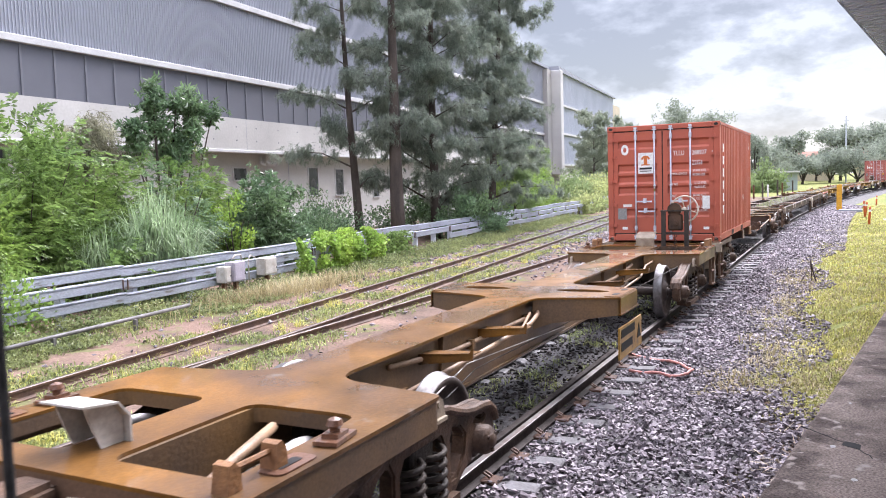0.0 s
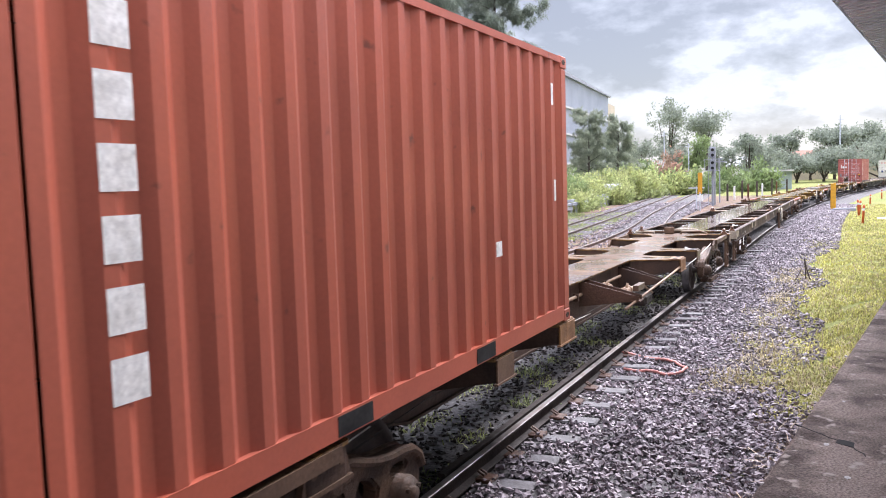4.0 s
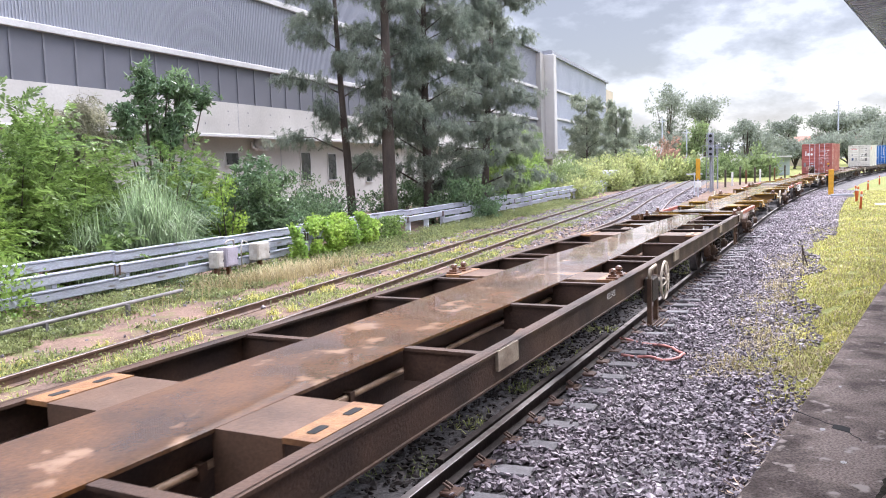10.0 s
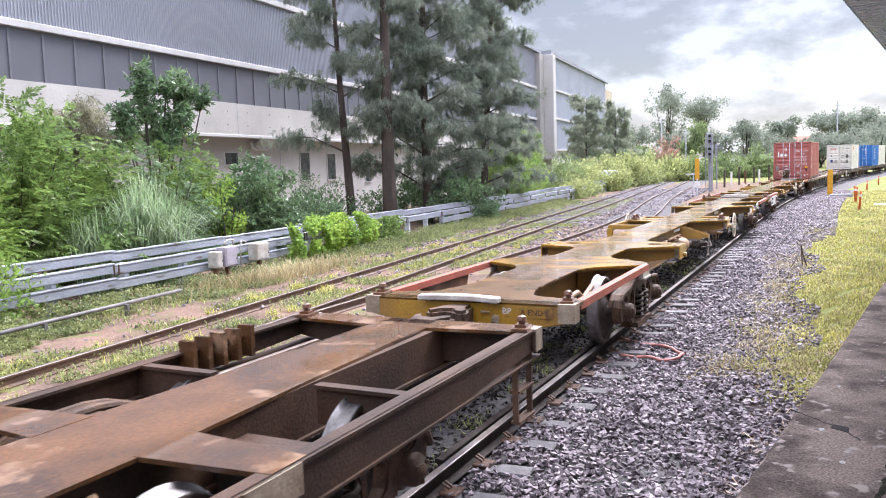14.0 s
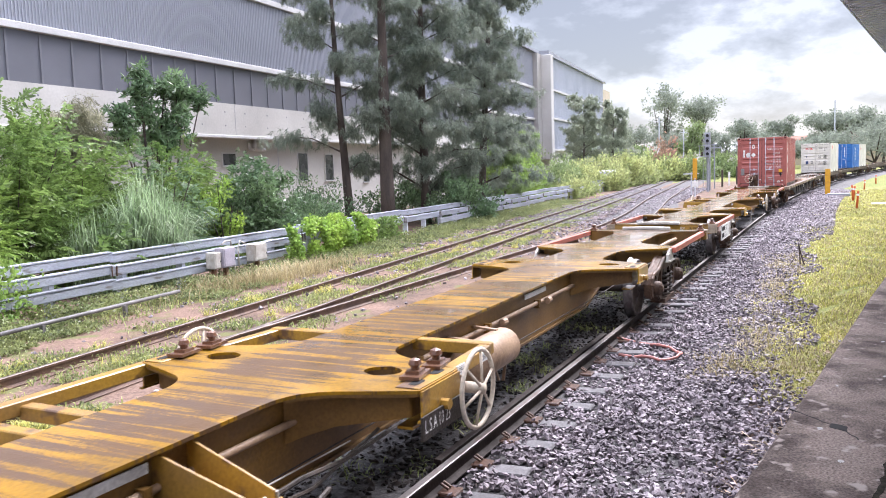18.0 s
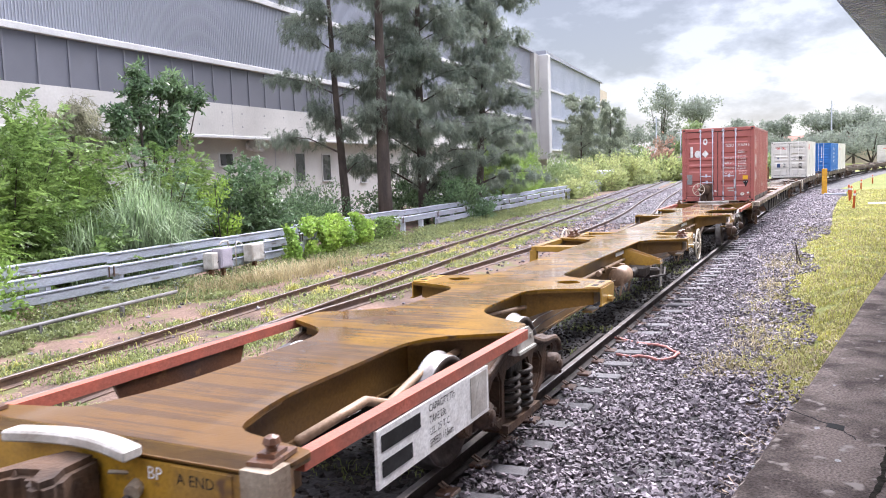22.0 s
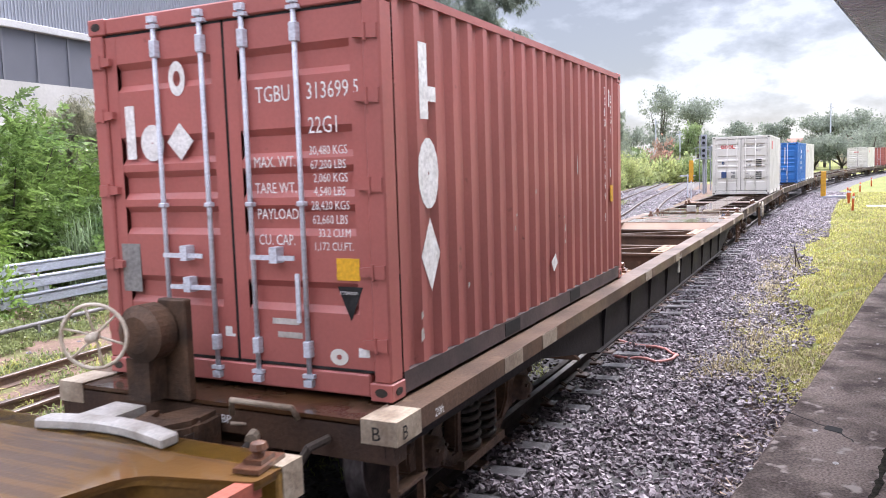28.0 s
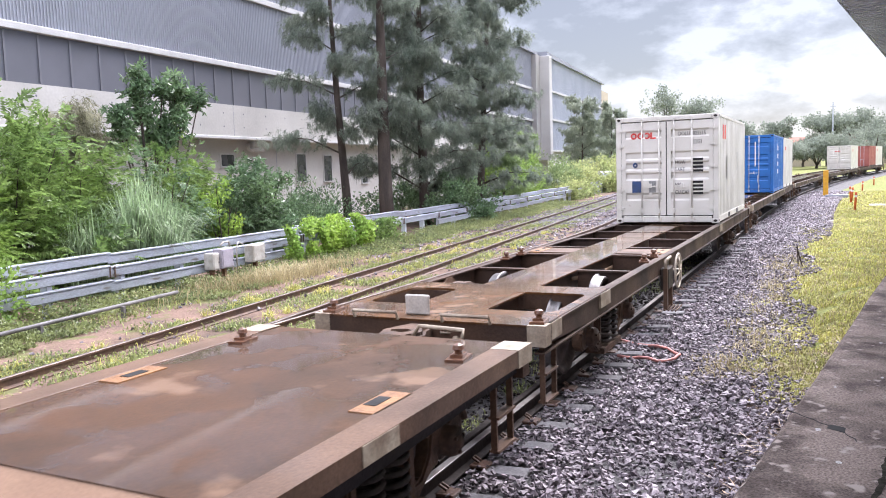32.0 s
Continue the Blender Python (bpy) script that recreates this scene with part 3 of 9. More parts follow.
def build_tracks():
    main = tagged(new("railway_track"), "main railway track on concrete sleepers with dark steel rails", "railway track", kind="structure")
    for v in (-0.7525, 0.7525):
        rail(main, MAIN, v, M["railtop"], M["rail"])
    # short loose lengths of old rail lying inside the near rail
    bm = bmesh.new()
    prism(bm, [(p, q) for p, q in RAIL_PROFILE], 5.9, 11.4, "x")
    me = mesh_of(bm, "check_rail", M["rail"])
    ob = new("check_rail", me)
    ob.parent = main
    ob.matrix_basis = pose(0, YC - 0.61, -0.03, 0, 0, 0.0)
    sb = bmesh.new()
    prism(sb, ((-1.33, -0.25), (1.33, -0.25), (1.33, -0.115), (0.62, -0.14), (0.5, -0.215), (-0.5, -0.215), (-0.62, -0.14), (-1.33, -0.115)), -0.11, 0.11, "x")
    bevel(sb, 0.015)
    sleeper = mesh_of(sb, "sleeper", M["sleeper"])
    cb = bmesh.new()
    tube(cb, [(-0.02, -0.125, -0.12), (-0.02, -0.06, -0.085), (0.03, -0.06, -0.085), (0.03, -0.125, -0.12)], 0.012, 6)
    clip = mesh_of(cb, "rail_clip", M["rustrail"])
    pb = bmesh.new()
    box(pb, -0.09, 0.09, -0.21, -0.05, -0.17, -0.132)
    bevel(pb, 0.01)
    pad = mesh_of(pb, "rail_pad", M["rust"])
    s = -3.0
    i = 0
    while s < 150:
        x, y, z, h = on_track(s)
        ob = new("sleeper", sleeper)
        ob.parent = main
        low = 0.03 * noise.noise((i * 1.7, 0, 0)) - (0.01 if i % 3 else 0.0)
        ob.matrix_basis = Matrix.Translation((x, y, z - (0.022 if s < 12 else 0.012) + low)) @ Matrix.Rotation(h, 4, "Z")
        if s < 22:
            pd = new("rail_pad", pad)
            pd.parent = main
            pd.matrix_basis = Matrix.Translation((x, y - 0.7525, z)) @ Matrix.Rotation(h, 4, "Z")
            c = new("rail_clip", clip)
            c.parent = main
            c.matrix_basis = Matrix.Translation((x - math.sin(h) * -0.7525, y - math.cos(h) * 0.7525, z)) @ Matrix.Rotation(h, 4, "Z")
        s += 0.66
        i += 1
    for name, line, vs in (("yard_track", YARD_M, (-0.7525, 0.7525)), ("yard_track", YARD_N, (-0.7525, 0.7525))):
        t = tagged(new(name), "disused-looking yard track with rusty rails among weeds", "railway track", kind="structure")
        for v in vs:
            rail(t, line[:150], v, M["dulltop"], M["rustrail"], 0.075)


build_tracks()


# ---- platform and canopy ----
P_H = radians(-7.25)


def platform_top(y):
    """Height of the paving y metres in from its edge."""
    return 0.932 + 0.008 * (y + 0.42) / 0.42 if y > -0.42 else 0.932 + 0.007 * (y + 0.42) / 0.78


def build_platform():
    m = Matrix.Translation((3.6, 0.41, 0)) @ Matrix.Rotation(P_H, 4, "Z")
    bm = bmesh.new()
    n = 60
    rows = []
    for i in range(n + 1):
        x = -16 + i * 1.3
        e = 0.025 * noise.noise((x * 1.9, 4, 0)) + 0.012 * noise.noise((x * 7, 1, 0))
        rows.append([bm.verts.new((x, v, z)) for v, z in ((-9.0, 0.90), (-4.0, 0.915), (-1.2, 0.925), (-0.42, 0.932), (e - 0.025, 0.94), (e, 0.915), (e - 0.02, 0.70), (e - 0.05, 0.68), (e - 0.05, -0.5))])
    for a, b in zip(rows, rows[1:]):
        for k in range(len(a) - 1):
            bm.faces.new((a[k], b[k], b[k + 1], a[k + 1]))
    whole("platform", bm, M["platform"], "worn dark asphalt station platform with a crumbling edge", "platform", kind="structure").matrix_basis = m
    # a crack across the edge of the paving with a hole broken out of it
    cr = bmesh.new()
    for pts in (((1.52, 0.015), (1.47, -0.05), (1.425, -0.105), (1.40, -0.15), (1.355, -0.19), (1.33, -0.24)), ((1.26, -0.32), (1.20, -0.35), (1.17, -0.385), (1.126, -0.40))):
        for (xa, ya), (xb, yb) in zip(pts, pts[1:]):
            bar(cr, (xa, ya, platform_top(ya)), (xb, yb, platform_top(yb)), 0.005, 0.006)
    hole = [(1.275, -0.235), (1.35, -0.24), (1.345, -0.285), (1.325, -0.325), (1.24, -0.33), (1.26, -0.28)]
    prism(cr, hole, 0.925, platform_top(-0.28) + 0.003, "z")
    ob = whole("platform_crack", cr, M["black"], "dark crack and broken hole in platform asphalt", "crack", kind="structure")
    ob.matrix_basis = m
    # a crumbled joint further in, its open gap drawn as a dark strip
    rnd = random.Random(4)
    jb = bmesh.new()
    left, right = [], []
    for i in range(34):
        x = -0.6 + i * 0.052
        left.append((x, -0.53 - 0.02 * math.sin(x * 2) + rnd.uniform(-0.010, 0.010)))
        right.append((x, -0.555 - 0.02 * math.sin(x * 2) + rnd.uniform(-0.014, 0.014)))
    prism(jb, left + right[::-1], 0.91, platform_top(-0.53) + 0.003, "z")
    whole("platform_joint", jb, M["joint_gap"], "crumbled dark joint in the platform asphalt", "joint", kind="structure").matrix_basis = m
    # small pale droppings
    spots = [(2.186, -0.164), (3.627, 0.0), (1.228, -0.196), (0.464, -0.02), (3.75, -0.3)] + [(rnd.uniform(0.6, 9.0), -rnd.uniform(0.06, 1.1)) for _ in range(9)]
    for x, y in spots:
        r0 = rnd.uniform(0.010, 0.02)
        pb = bmesh.new()
        ring = [(x + r0 * rnd.uniform(0.5, 1.4) * math.cos(a), y + r0 * rnd.uniform(0.4, 1.0) * math.sin(a)) for a in [j * math.tau / 12 for j in range(12)]]
        prism(pb, ring, platform_top(y) - 0.01, platform_top(y) + 0.002, "z")
        pt = whole("platform_patch", pb, M["dropping"], "pale dropping on the platform asphalt", "patch", kind="structure")
        pt.matrix_basis = m
    c = bmesh.new()
    y1, z1 = 0.52, 4.34
    prism(c, ((-8.5, 5.0), (y1 - 0.02, z1 + 0.02), (y1, z1), (y1, z1 + 0.2), (y1 - 0.05, z1 + 0.22), (-8.5, 5.25)), -16, 60, "x")
    can = whole("canopy", c, M["canopy"], "grey corrugated metal platform canopy overhead, colour lightened for veiling glare", "canopy", kind="structure")
    can.matrix_basis = m
    rb = bmesh.new()
    for i in range(150):
        x = 1 + i * 0.19
        bar(rb, (x, 0.48, 4.335), (x, -5.5, 4.775), 0.06, 0.03)
    r = part("canopy_rib", rb, M["canopy"], can)
    tagged(r, "", "", "", "stuff")


build_platform()


# ---- the long warehouse ----
W_H = radians(4.6)
WALL = Matrix.Translation((0, 26, 0)) @ Matrix.Rotation(W_H, 4, "Z")


def corrugated(x0, x1, y, z0, z1, pitch, depth):
    """Ribbed sheet standing in the x direction, its face towards -y."""
    n = int((x1 - x0) / pitch)
    vs, fs = [], []
    for i in range(n):
        a = x0 + i * pitch
        for x, d in ((a, 0), (a + pitch * 0.55, 0), (a + pitch * 0.65, depth), (a + pitch * 0.9, depth)):
            vs += [(x, y - d, z0), (x, y - d, z1)]
    for k in range(len(vs) // 2 - 1):
        fs.append((2 * k, 2 * k + 2, 2 * k + 3, 2 * k + 1))
    return vs, fs


def build_warehouse():
    w = thing("warehouse", "long industrial warehouse with grey ribbed cladding over a concrete base", "warehouse", m=WALL)
    bm = bmesh.new()
    box(bm, -40, 97, 0.0, 30, 4.65, 6.3)
    part("concrete_wall", bm, M["concrete"], w, "pale precast concrete band")
    bm = bmesh.new()
    box(bm, -40, 97, 0.9, 1.2, -0.6, 4.64)
    base = part("base_wall", bm, M["concrete"], w, "pale concrete base wall, set back")
    for x in [-36 + 7.75 * i for i in range(17)]:
        bm = bmesh.new()
        box(bm, x, x + 0.025, -0.004, 0.2, 4.66, 6.29)
        part("wall_joint", bm, M["clad"], w)
    bm = bmesh.new()
    box(bm, -40, 97, 0.06, 0.3, 6.3, 8.24)
    part("dark_band", bm, M["band"], w, "dark grey band of panels")
    strut = bmesh.new()
    box(strut, 0, 0.09, 0.02, 0.08, 6.31, 8.2)
    sm = mesh_of(strut, "mullion", M["mullion"])
    for i in range(60):
        o = part("mullion", sm, M["clad"], w)
        o.matrix_basis = pose(-3.2 + 1.545 * i, 0, 0)
    for z0, z1, y in ((8.24, 8.52, -0.14), (12.05, 12.35, -0.14), (4.5, 4.66, -0.05)):
        bm = bmesh.new()
        box(bm, -40, 97.2, y, 0.35, z0, z1)
        bevel(bm, 0.02)
        part("trim", bm, M["trim"], w, "pale horizontal trim")
    for z0, z1 in ((8.5, 12.06), (12.34, 16.6)):
        v, f = corrugated(-40, 97, 0.05, z0, z1, 0.155, 0.035)
        part("cladding", soup("cladding", v, f, M["clad"]), M["clad"], w, "grey ribbed metal cladding")
    bm = bmesh.new()
    box(bm, -40.3, 97, 0.1, 30, 8.3, 16.45)
    box(bm, -40.3, 97, -0.3, 30, 16.55, 16.8)
    part("roof", bm, M["clad"], w, "flat grey metal roof and eave")
    # windows in the base wall
    for x0, x1, z0, z1 in ((33.65, 34.8, 3.1, 3.72), (41.2, 42.3, 2.1, 3.8), (44.55, 45.6, 2.05, 3.74), (50.0, 50.9, 1.8, 3.66)):
        bm = bmesh.new()
        box(bm, x0, x1, 0.88, 0.93, z0, z1)
        win = part("window", bm, M["glass_dark"], w, "narrow dark window")
        bm = bmesh.new()
        box(bm, x0 - 0.07, x0, 0.84, 0.95, z0, z1)
        box(bm, x1, x1 + 0.07, 0.84, 0.95, z0, z1)
        box(bm, x0 - 0.07, x1 + 0.07, 0.82, 0.95, z1, z1 + 0.07)
        box(bm, x0 - 0.1, x1 + 0.1, 0.78, 0.95, z0 - 0.07, z0)
        part("window_frame", bm, M["trim"], win)
    dp = bmesh.new()
    tube(dp, [(36.3, 0.7, 4.52), (36.3, 0.7, 4.0)], 0.17, 12)
    pipe = part("downpipe", dp, M["trim"], w, "white drain pipe stub", smooth=True)
    dp = bmesh.new()
    tube(dp, [(36.3, 0.66, 4.1), (36.55, 0.6, 3.98), (37.15, 0.55, 3.97)], 0.13, 10)
    part("elbow", dp, M["trim"], pipe, smooth=True)
    dp = bmesh.new()
    tube(dp, [(35.75, 0.6, 4.35), (35.8, 0.6, 4.02), (36.2, 0.62, 3.95)], 0.09, 10)
    part("branch_pipe", dp, M["trim"], pipe, smooth=True)
    # formwork tie holes in the precast band
    tie = bmesh.new()
    tube(tie, [(0, -0.006, 0), (0, 0.02, 0)], 0.045, 8)
    tie = mesh_of(tie, "tie_hole", M["mullion"])
    for i in range(17):
        for k in (0.9, 3.0, 5.0, 6.9):
            for z in (5.15, 5.85):
                if 10 < -36 + 7.75 * i + k < 60:
                    part("tie_hole", tie, None, w).matrix_basis = pose(-36 + 7.75 * i + k, 0, z)
    for x in (39.0, 47.0):
        jb = bmesh.new()
        box(jb, x, x + 0.04, 0.885, 0.95, -0.3, 4.45)
        part("wall_joint", jb, M["clad"], base)
    # the far block, a metre proud
    bm = bmesh.new()
    box(bm, 96.9, 98.25, -1.75, 1.0, 3.4, 16.4)
    bevel(bm, 0.08)
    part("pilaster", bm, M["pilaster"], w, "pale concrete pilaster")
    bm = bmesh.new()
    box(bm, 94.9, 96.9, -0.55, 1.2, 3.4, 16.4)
    part("corner_panel", bm, M["pilaster_dark"], w, "corner panel, pilaster concrete darkened in colour for shade")
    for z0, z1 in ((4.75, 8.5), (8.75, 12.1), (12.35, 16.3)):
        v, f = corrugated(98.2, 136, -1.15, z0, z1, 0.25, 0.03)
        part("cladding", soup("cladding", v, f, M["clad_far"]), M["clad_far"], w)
    for z in (4.5, 8.5, 12.1):
        bm = bmesh.new()
        box(bm, 97.2, 136.1, -1.4, -1.0, z, z + 0.25)
        part("trim", bm, M["trim"], w)
    bm = bmesh.new()
    box(bm, 98, 136, -1.1, 30, 0, 16.3)
    part("block_wall", bm, M["concrete"], w)
    bm = bmesh.new()
    prism(bm, ((97, 16.3), (137, 16.3), (137, 16.5), (97, 16.9)), -1.5, 30)
    part("roof", bm, M["clad"], w)
    bm = bmesh.new()
    box(bm, 136.1, 146, -0.6, 28, -0.6, 15.6)
    part("end_block", bm, M["beige"], w, "beige rendered end block")
    return w


build_warehouse()




# ---- lettering ----
def letters(name, body, size, mat, parent, m, wide=1.0, label=""):
    """Flat lettering in Blender's own font, as a mesh part; m: its pose on the parent."""
    cu = bpy.data.curves.new(name, "FONT")
    cu.body, cu.size, cu.resolution_u = body, size, 2
    tmp = bpy.data.objects.new(name, cu)
    scene.collection.objects.link(tmp)
    me = bpy.data.meshes.new_from_object(tmp.evaluated_get(bpy.context.evaluated_depsgraph_get()))
    bpy.data.objects.remove(tmp)
    bpy.data.curves.remove(cu)
    me.materials.clear()
    me.materials.append(mat)
    ob = new(name, me)
    ob.parent = parent
    ob.matrix_basis = m @ Matrix.Diagonal((wide, 1, 1, 1))
    return tagged(ob, label)


def on_front(x, y, z):
    """A pose for lettering on a face that looks towards -x: read along -y, upright."""
    return Matrix(((0, 0, -1, x), (-1, 0, 0, y), (0, 1, 0, z), (0, 0, 0, 1)))


def on_side(x, y, z):
    """A pose for lettering on a face that looks towards -y: read along +x, upright."""
    return Matrix(((1, 0, 0, x), (0, 0, -1, y), (0, 1, 0, z), (0, 0, 0, 1)))


# ---- containers ----
CL, CW, CH = 6.058, 2.438, 2.591
RODS = (0.585, 0.17, -0.185, -0.60)


def container(label, paint, door_text, marks, rods=None, rust="orange"):
    """A 20 ft box, origin under the middle of its door end, doors towards -x."""
    c = thing("shipping_container", label, "shipping container", "containers on the train")
    hw = CW / 2
    p = M[paint]
    # corner posts
    for sx, nm in ((0, "door_post"), (1, "corner_post")):
        for sy in (-1, 1):
            bm = bmesh.new()
            x0 = 0.0 if sx == 0 else CL - 0.16
            box(bm, x0 + 0.004, x0 + 0.156, sy * (hw - 0.13), sy * (hw - 0.004), 0.118, CH - 0.118)
            bevel(bm, 0.012)
            part(nm, bm, p, c)
    for x0 in (0, CL - 0.178):
        for sy in (-1, 1):
            for z0 in (0, CH - 0.118):
                bm = bmesh.new()
                y0, y1 = sorted((sy * hw, sy * (hw - 0.162)))
                box(bm, x0, x0 + 0.178, y0, y1, z0, z0 + 0.118)
                bevel(bm, 0.008)
                cc = part("corner_casting", bm, p, c)
                # Dark discs proud of the casting imitate the shade inside its holes
                bm = bmesh.new()
                zc = z0 + 0.059
                oval = [(0.032 * math.cos(a), 0.045 * math.sin(a)) for a in [k * math.tau / 12 for k in range(12)]]
                ys = sy * (hw + 0.001)
                prism(bm, [(x0 + 0.089 + u, zc + v * 0.8) for v, u in oval], ys - 0.002, ys + 0.002)
                xf = x0 - 0.001 if x0 == 0 else x0 + 0.179
                prism(bm, [(sy * (hw - 0.08) + v, zc + u * 0.9) for u, v in oval], xf - 0.002, xf + 0.002, "x")
                pieces("casting_hole_disc", bm, M["grime"], cc)
    # door header and sill
    for nm, z0, z1 in (("header", CH - 0.115, CH - 0.004), ("sill", 0.02, 0.165)):
        bm = bmesh.new()
        box(bm, 0.012, 0.15, -hw + 0.165, hw - 0.165, z0, z1)
        bevel(bm, 0.01)
        part(nm, bm, p, c)
    # doors: a flat rim, and a skin with five pressed-in bands
    dz0, dz1 = 0.19, CH - 0.135
    recess = [(dz0 + (dz1 - dz0) * (1 - f)) for f in (0.80, 0.58, 0.47, 0.36, 0.13)]
    for y0, y1, nm in ((0.012, hw - 0.135, "door"), (-hw + 0.135, -0.012, "door")):
        bm = bmesh.new()
        prof = [(0.03, dz0)]
        for zc in recess:
            prof += [(0.03, zc - 0.10), (0.066, zc - 0.055), (0.066, zc + 0.055), (0.03, zc + 0.10)]
        prof.append((0.03, dz1))
        ya, yb = y0 + 0.1, y1 - 0.1
        cols = [[bm.verts.new((x, y, z)) for x, z in prof] for y in (ya, yb)]
        for k in range(len(prof) - 1):
            bm.faces.new((cols[0][k], cols[1][k], cols[1][k + 1], cols[0][k + 1]))
        for y, cset in ((ya, cols[0]), (yb, cols[1])):
            for i, zc in enumerate(recess):
                j = 1 + 4 * i
                bm.faces.new([cset[j + k] for k in range(4)])
        door = part(nm, bm, p, c)
        for q0, q1, r0 in ((y0, ya, 0.028), (yb, y1, 0.028), (ya, yb, 0.068)):
            bm = bmesh.new()
            box(bm, r0, 0.075, q0, q1, dz0, dz1)
            part("stile" if r0 < 0.05 else "back_sheet", bm, p, door)
        bm = bmesh.new()
        for a, b, z0, z1 in ((y0 - 0.008, y0, dz0, dz1), (y1, y1 + 0.012, dz0, dz1), (y0, y1, dz0 - 0.018, dz0), (y0, y1, dz1, dz1 + 0.016)):
            box(bm, 0.032, 0.06, a, b, z0, z1)
        part("gasket", bm, M["black"], door, "black rubber door gasket")
        s = 1 if y0 > 0 else -1
        for zc in (0.36, 0.82, 1.36, 1.9, 2.28):
            bm = bmesh.new()
            prism(bm, [(s * (hw - 0.02), zc - 0.045), (s * (hw - 0.02), zc + 0.045), (s * (hw - 0.2), zc + 0.025), (s * (hw - 0.2), zc - 0.025)], -0.010, 0.026, "x")
            tube(bm, [(-0.008, s * (hw - 0.105), zc - 0.05), (-0.008, s * (hw - 0.105), zc + 0.05)], 0.014, 6)
            part("hinge", bm, p, door)
    # lock rods with their cams, brackets and handles
    rm = M[rods or "galv"]
    for i, y in enumerate(RODS):
        bm = bmesh.new()
        tube(bm, [(0.0, y, 0.09), (0.0, y, CH - 0.055)], 0.017, 8)
        rod = part("lock_rod", bm, rm, c, "galvanised lock rod", smooth=True)
        for z in (0.075, CH - 0.06):
            bm = bmesh.new()
            box(bm, -0.028, 0.03, y - 0.032, y + 0.032, z - 0.022, z + 0.022)
            box(bm, -0.02, 0.03, y - 0.045, y + 0.045, z + (0.035 if z < 1 else -0.06), z + (0.06 if z < 1 else -0.035))
            part("cam", bm, rm, rod)
        for z, h in ((0.30, 0.055), (1.25, 0.016), (CH - 0.26, 0.06)):
            bm = bmesh.new()
            box(bm, -0.026, 0.03, y - 0.027, y + 0.027, z - h, z + h)
            bevel(bm, 0.006)
            part("bracket", bm, rm, rod)
        z = (0.9, 0.68, 0.9, 0.7)[i]
        d = (-1, 1, -1, 0)[i]
        bm = bmesh.new()
        if d:
            bar(bm, (-0.03, y, z), (-0.035, y + d * 0.36, z), 0.012, 0.032)
            box(bm, -0.05, 0.03, y + d * 0.2 - 0.03, y + d * 0.2 + 0.03, z - 0.035, z + 0.07)
        else:
            bar(bm, (-0.03, y + 0.04, z - 0.22), (-0.03, y + 0.04, z + 0.1), 0.03, 0.012)
        part("handle", bm, rm, rod)
    # side walls, pressed in upright folds
    n = 20
    pitch = (CL - 0.34) / n
    for sy in (-1, 1):
        vs, fs = [], []
        for i in range(n):
            a = 0.17 + i * pitch
            for x, d in ((a, 0.0), (a + pitch * 0.27, 0.0), (a + pitch * 0.50, 0.036), (a + pitch * 0.77, 0.036)):
                y = sy * (hw - 0.008 - d)
                vs += [(x, y, 0.15), (x, y, CH - 0.06)]
        vs += [(CL - 0.17, sy * (hw - 0.008), 0.15), (CL - 0.17, sy * (hw - 0.008), CH - 0.06)]
        for k in range(len(vs) // 2 - 1):
            fs.append((2 * k, 2 * k + 2, 2 * k + 3, 2 * k + 1) if sy < 0 else (2 * k, 2 * k + 1, 2 * k + 3, 2 * k + 2))
        side = part("side_wall", soup("side_wall", vs, fs, p), p, c, "upright-corrugated side wall")
        bm = bmesh.new()
        box(bm, 0.15, CL - 0.15, sy * (hw - 0.06), sy * (hw - 0.002), CH - 0.07, CH - 0.012)
        part("top_rail", bm, p, c)
        bm = bmesh.new()
        box(bm, 0.17, CL - 0.17, sy * (hw - 0.05), sy * (hw - 0.004), 0.02, 0.16)
        rail_ = part("bottom_rail", bm, M["rail_grime_shade"] if paint == "box_maroon" else p, c)
        for xc in (2.1, 3.95):
            bm = bmesh.new()
            box(bm, xc - 0.18, xc + 0.18, sy * (hw - 0.005), sy * (hw - 0.001), 0.03, 0.145)
            part("fork_pocket", bm, M["black"], rail_, "dark forklift pocket")
    vs, fs = [], []
    for i in range(24):
        a = 0.16 + i * (CL - 0.32) / 24
        w = (CL - 0.32) / 24
        for x, d in ((a, 0.0), (a + w * 0.3, 0.0), (a + w * 0.5, 0.018), (a + w * 0.8, 0.018)):
            vs += [(x, -hw + 0.05, CH - 0.012 - d), (x, hw - 0.05, CH - 0.012 - d)]
    fs = [(2 * k, 2 * k + 2, 2 * k + 3, 2 * k + 1) for k in range(len(vs) // 2 - 1)]
    part("roof", soup("roof", vs, fs, p), p, c, "shallow-ribbed roof sheet")
    bm = bmesh.new()
    box(bm, CL - 0.06, CL - 0.02, -hw + 0.12, hw - 0.12, 0.1, CH - 0.05)
    part("end_wall", bm, p, c)
    bm = bmesh.new()
    box(bm, 0.09, CL - 0.09, -hw + 0.06, hw - 0.06, 0.1, 0.15)
    part("floor", bm, M["grime"], c)
    # door lettering
    for body, size, y, z, wide in door_text:
        letters("lettering", body, size, M["black" if paint == "box_white" else "white"], c, on_front(0.0255, y, z), wide)
    marks(c)
    return c


def plate(c, nm, y0, y1, z0, z1, mat, label="", x=0.024):
    bm = bmesh.new()
    box(bm, x, x + 0.006, y0, y1, z0, z1)
    return part(nm, bm, M[mat], c, label)


def shape_front(c, nm, polys, mat, x=0.0255, label=""):
    bm = bmesh.new()
    for poly in polys:
        vs = [bm.verts.new((x, y, z)) for y, z in poly]
        bm.faces.new(vs)
    return part(nm, bm, M[mat], c, label)


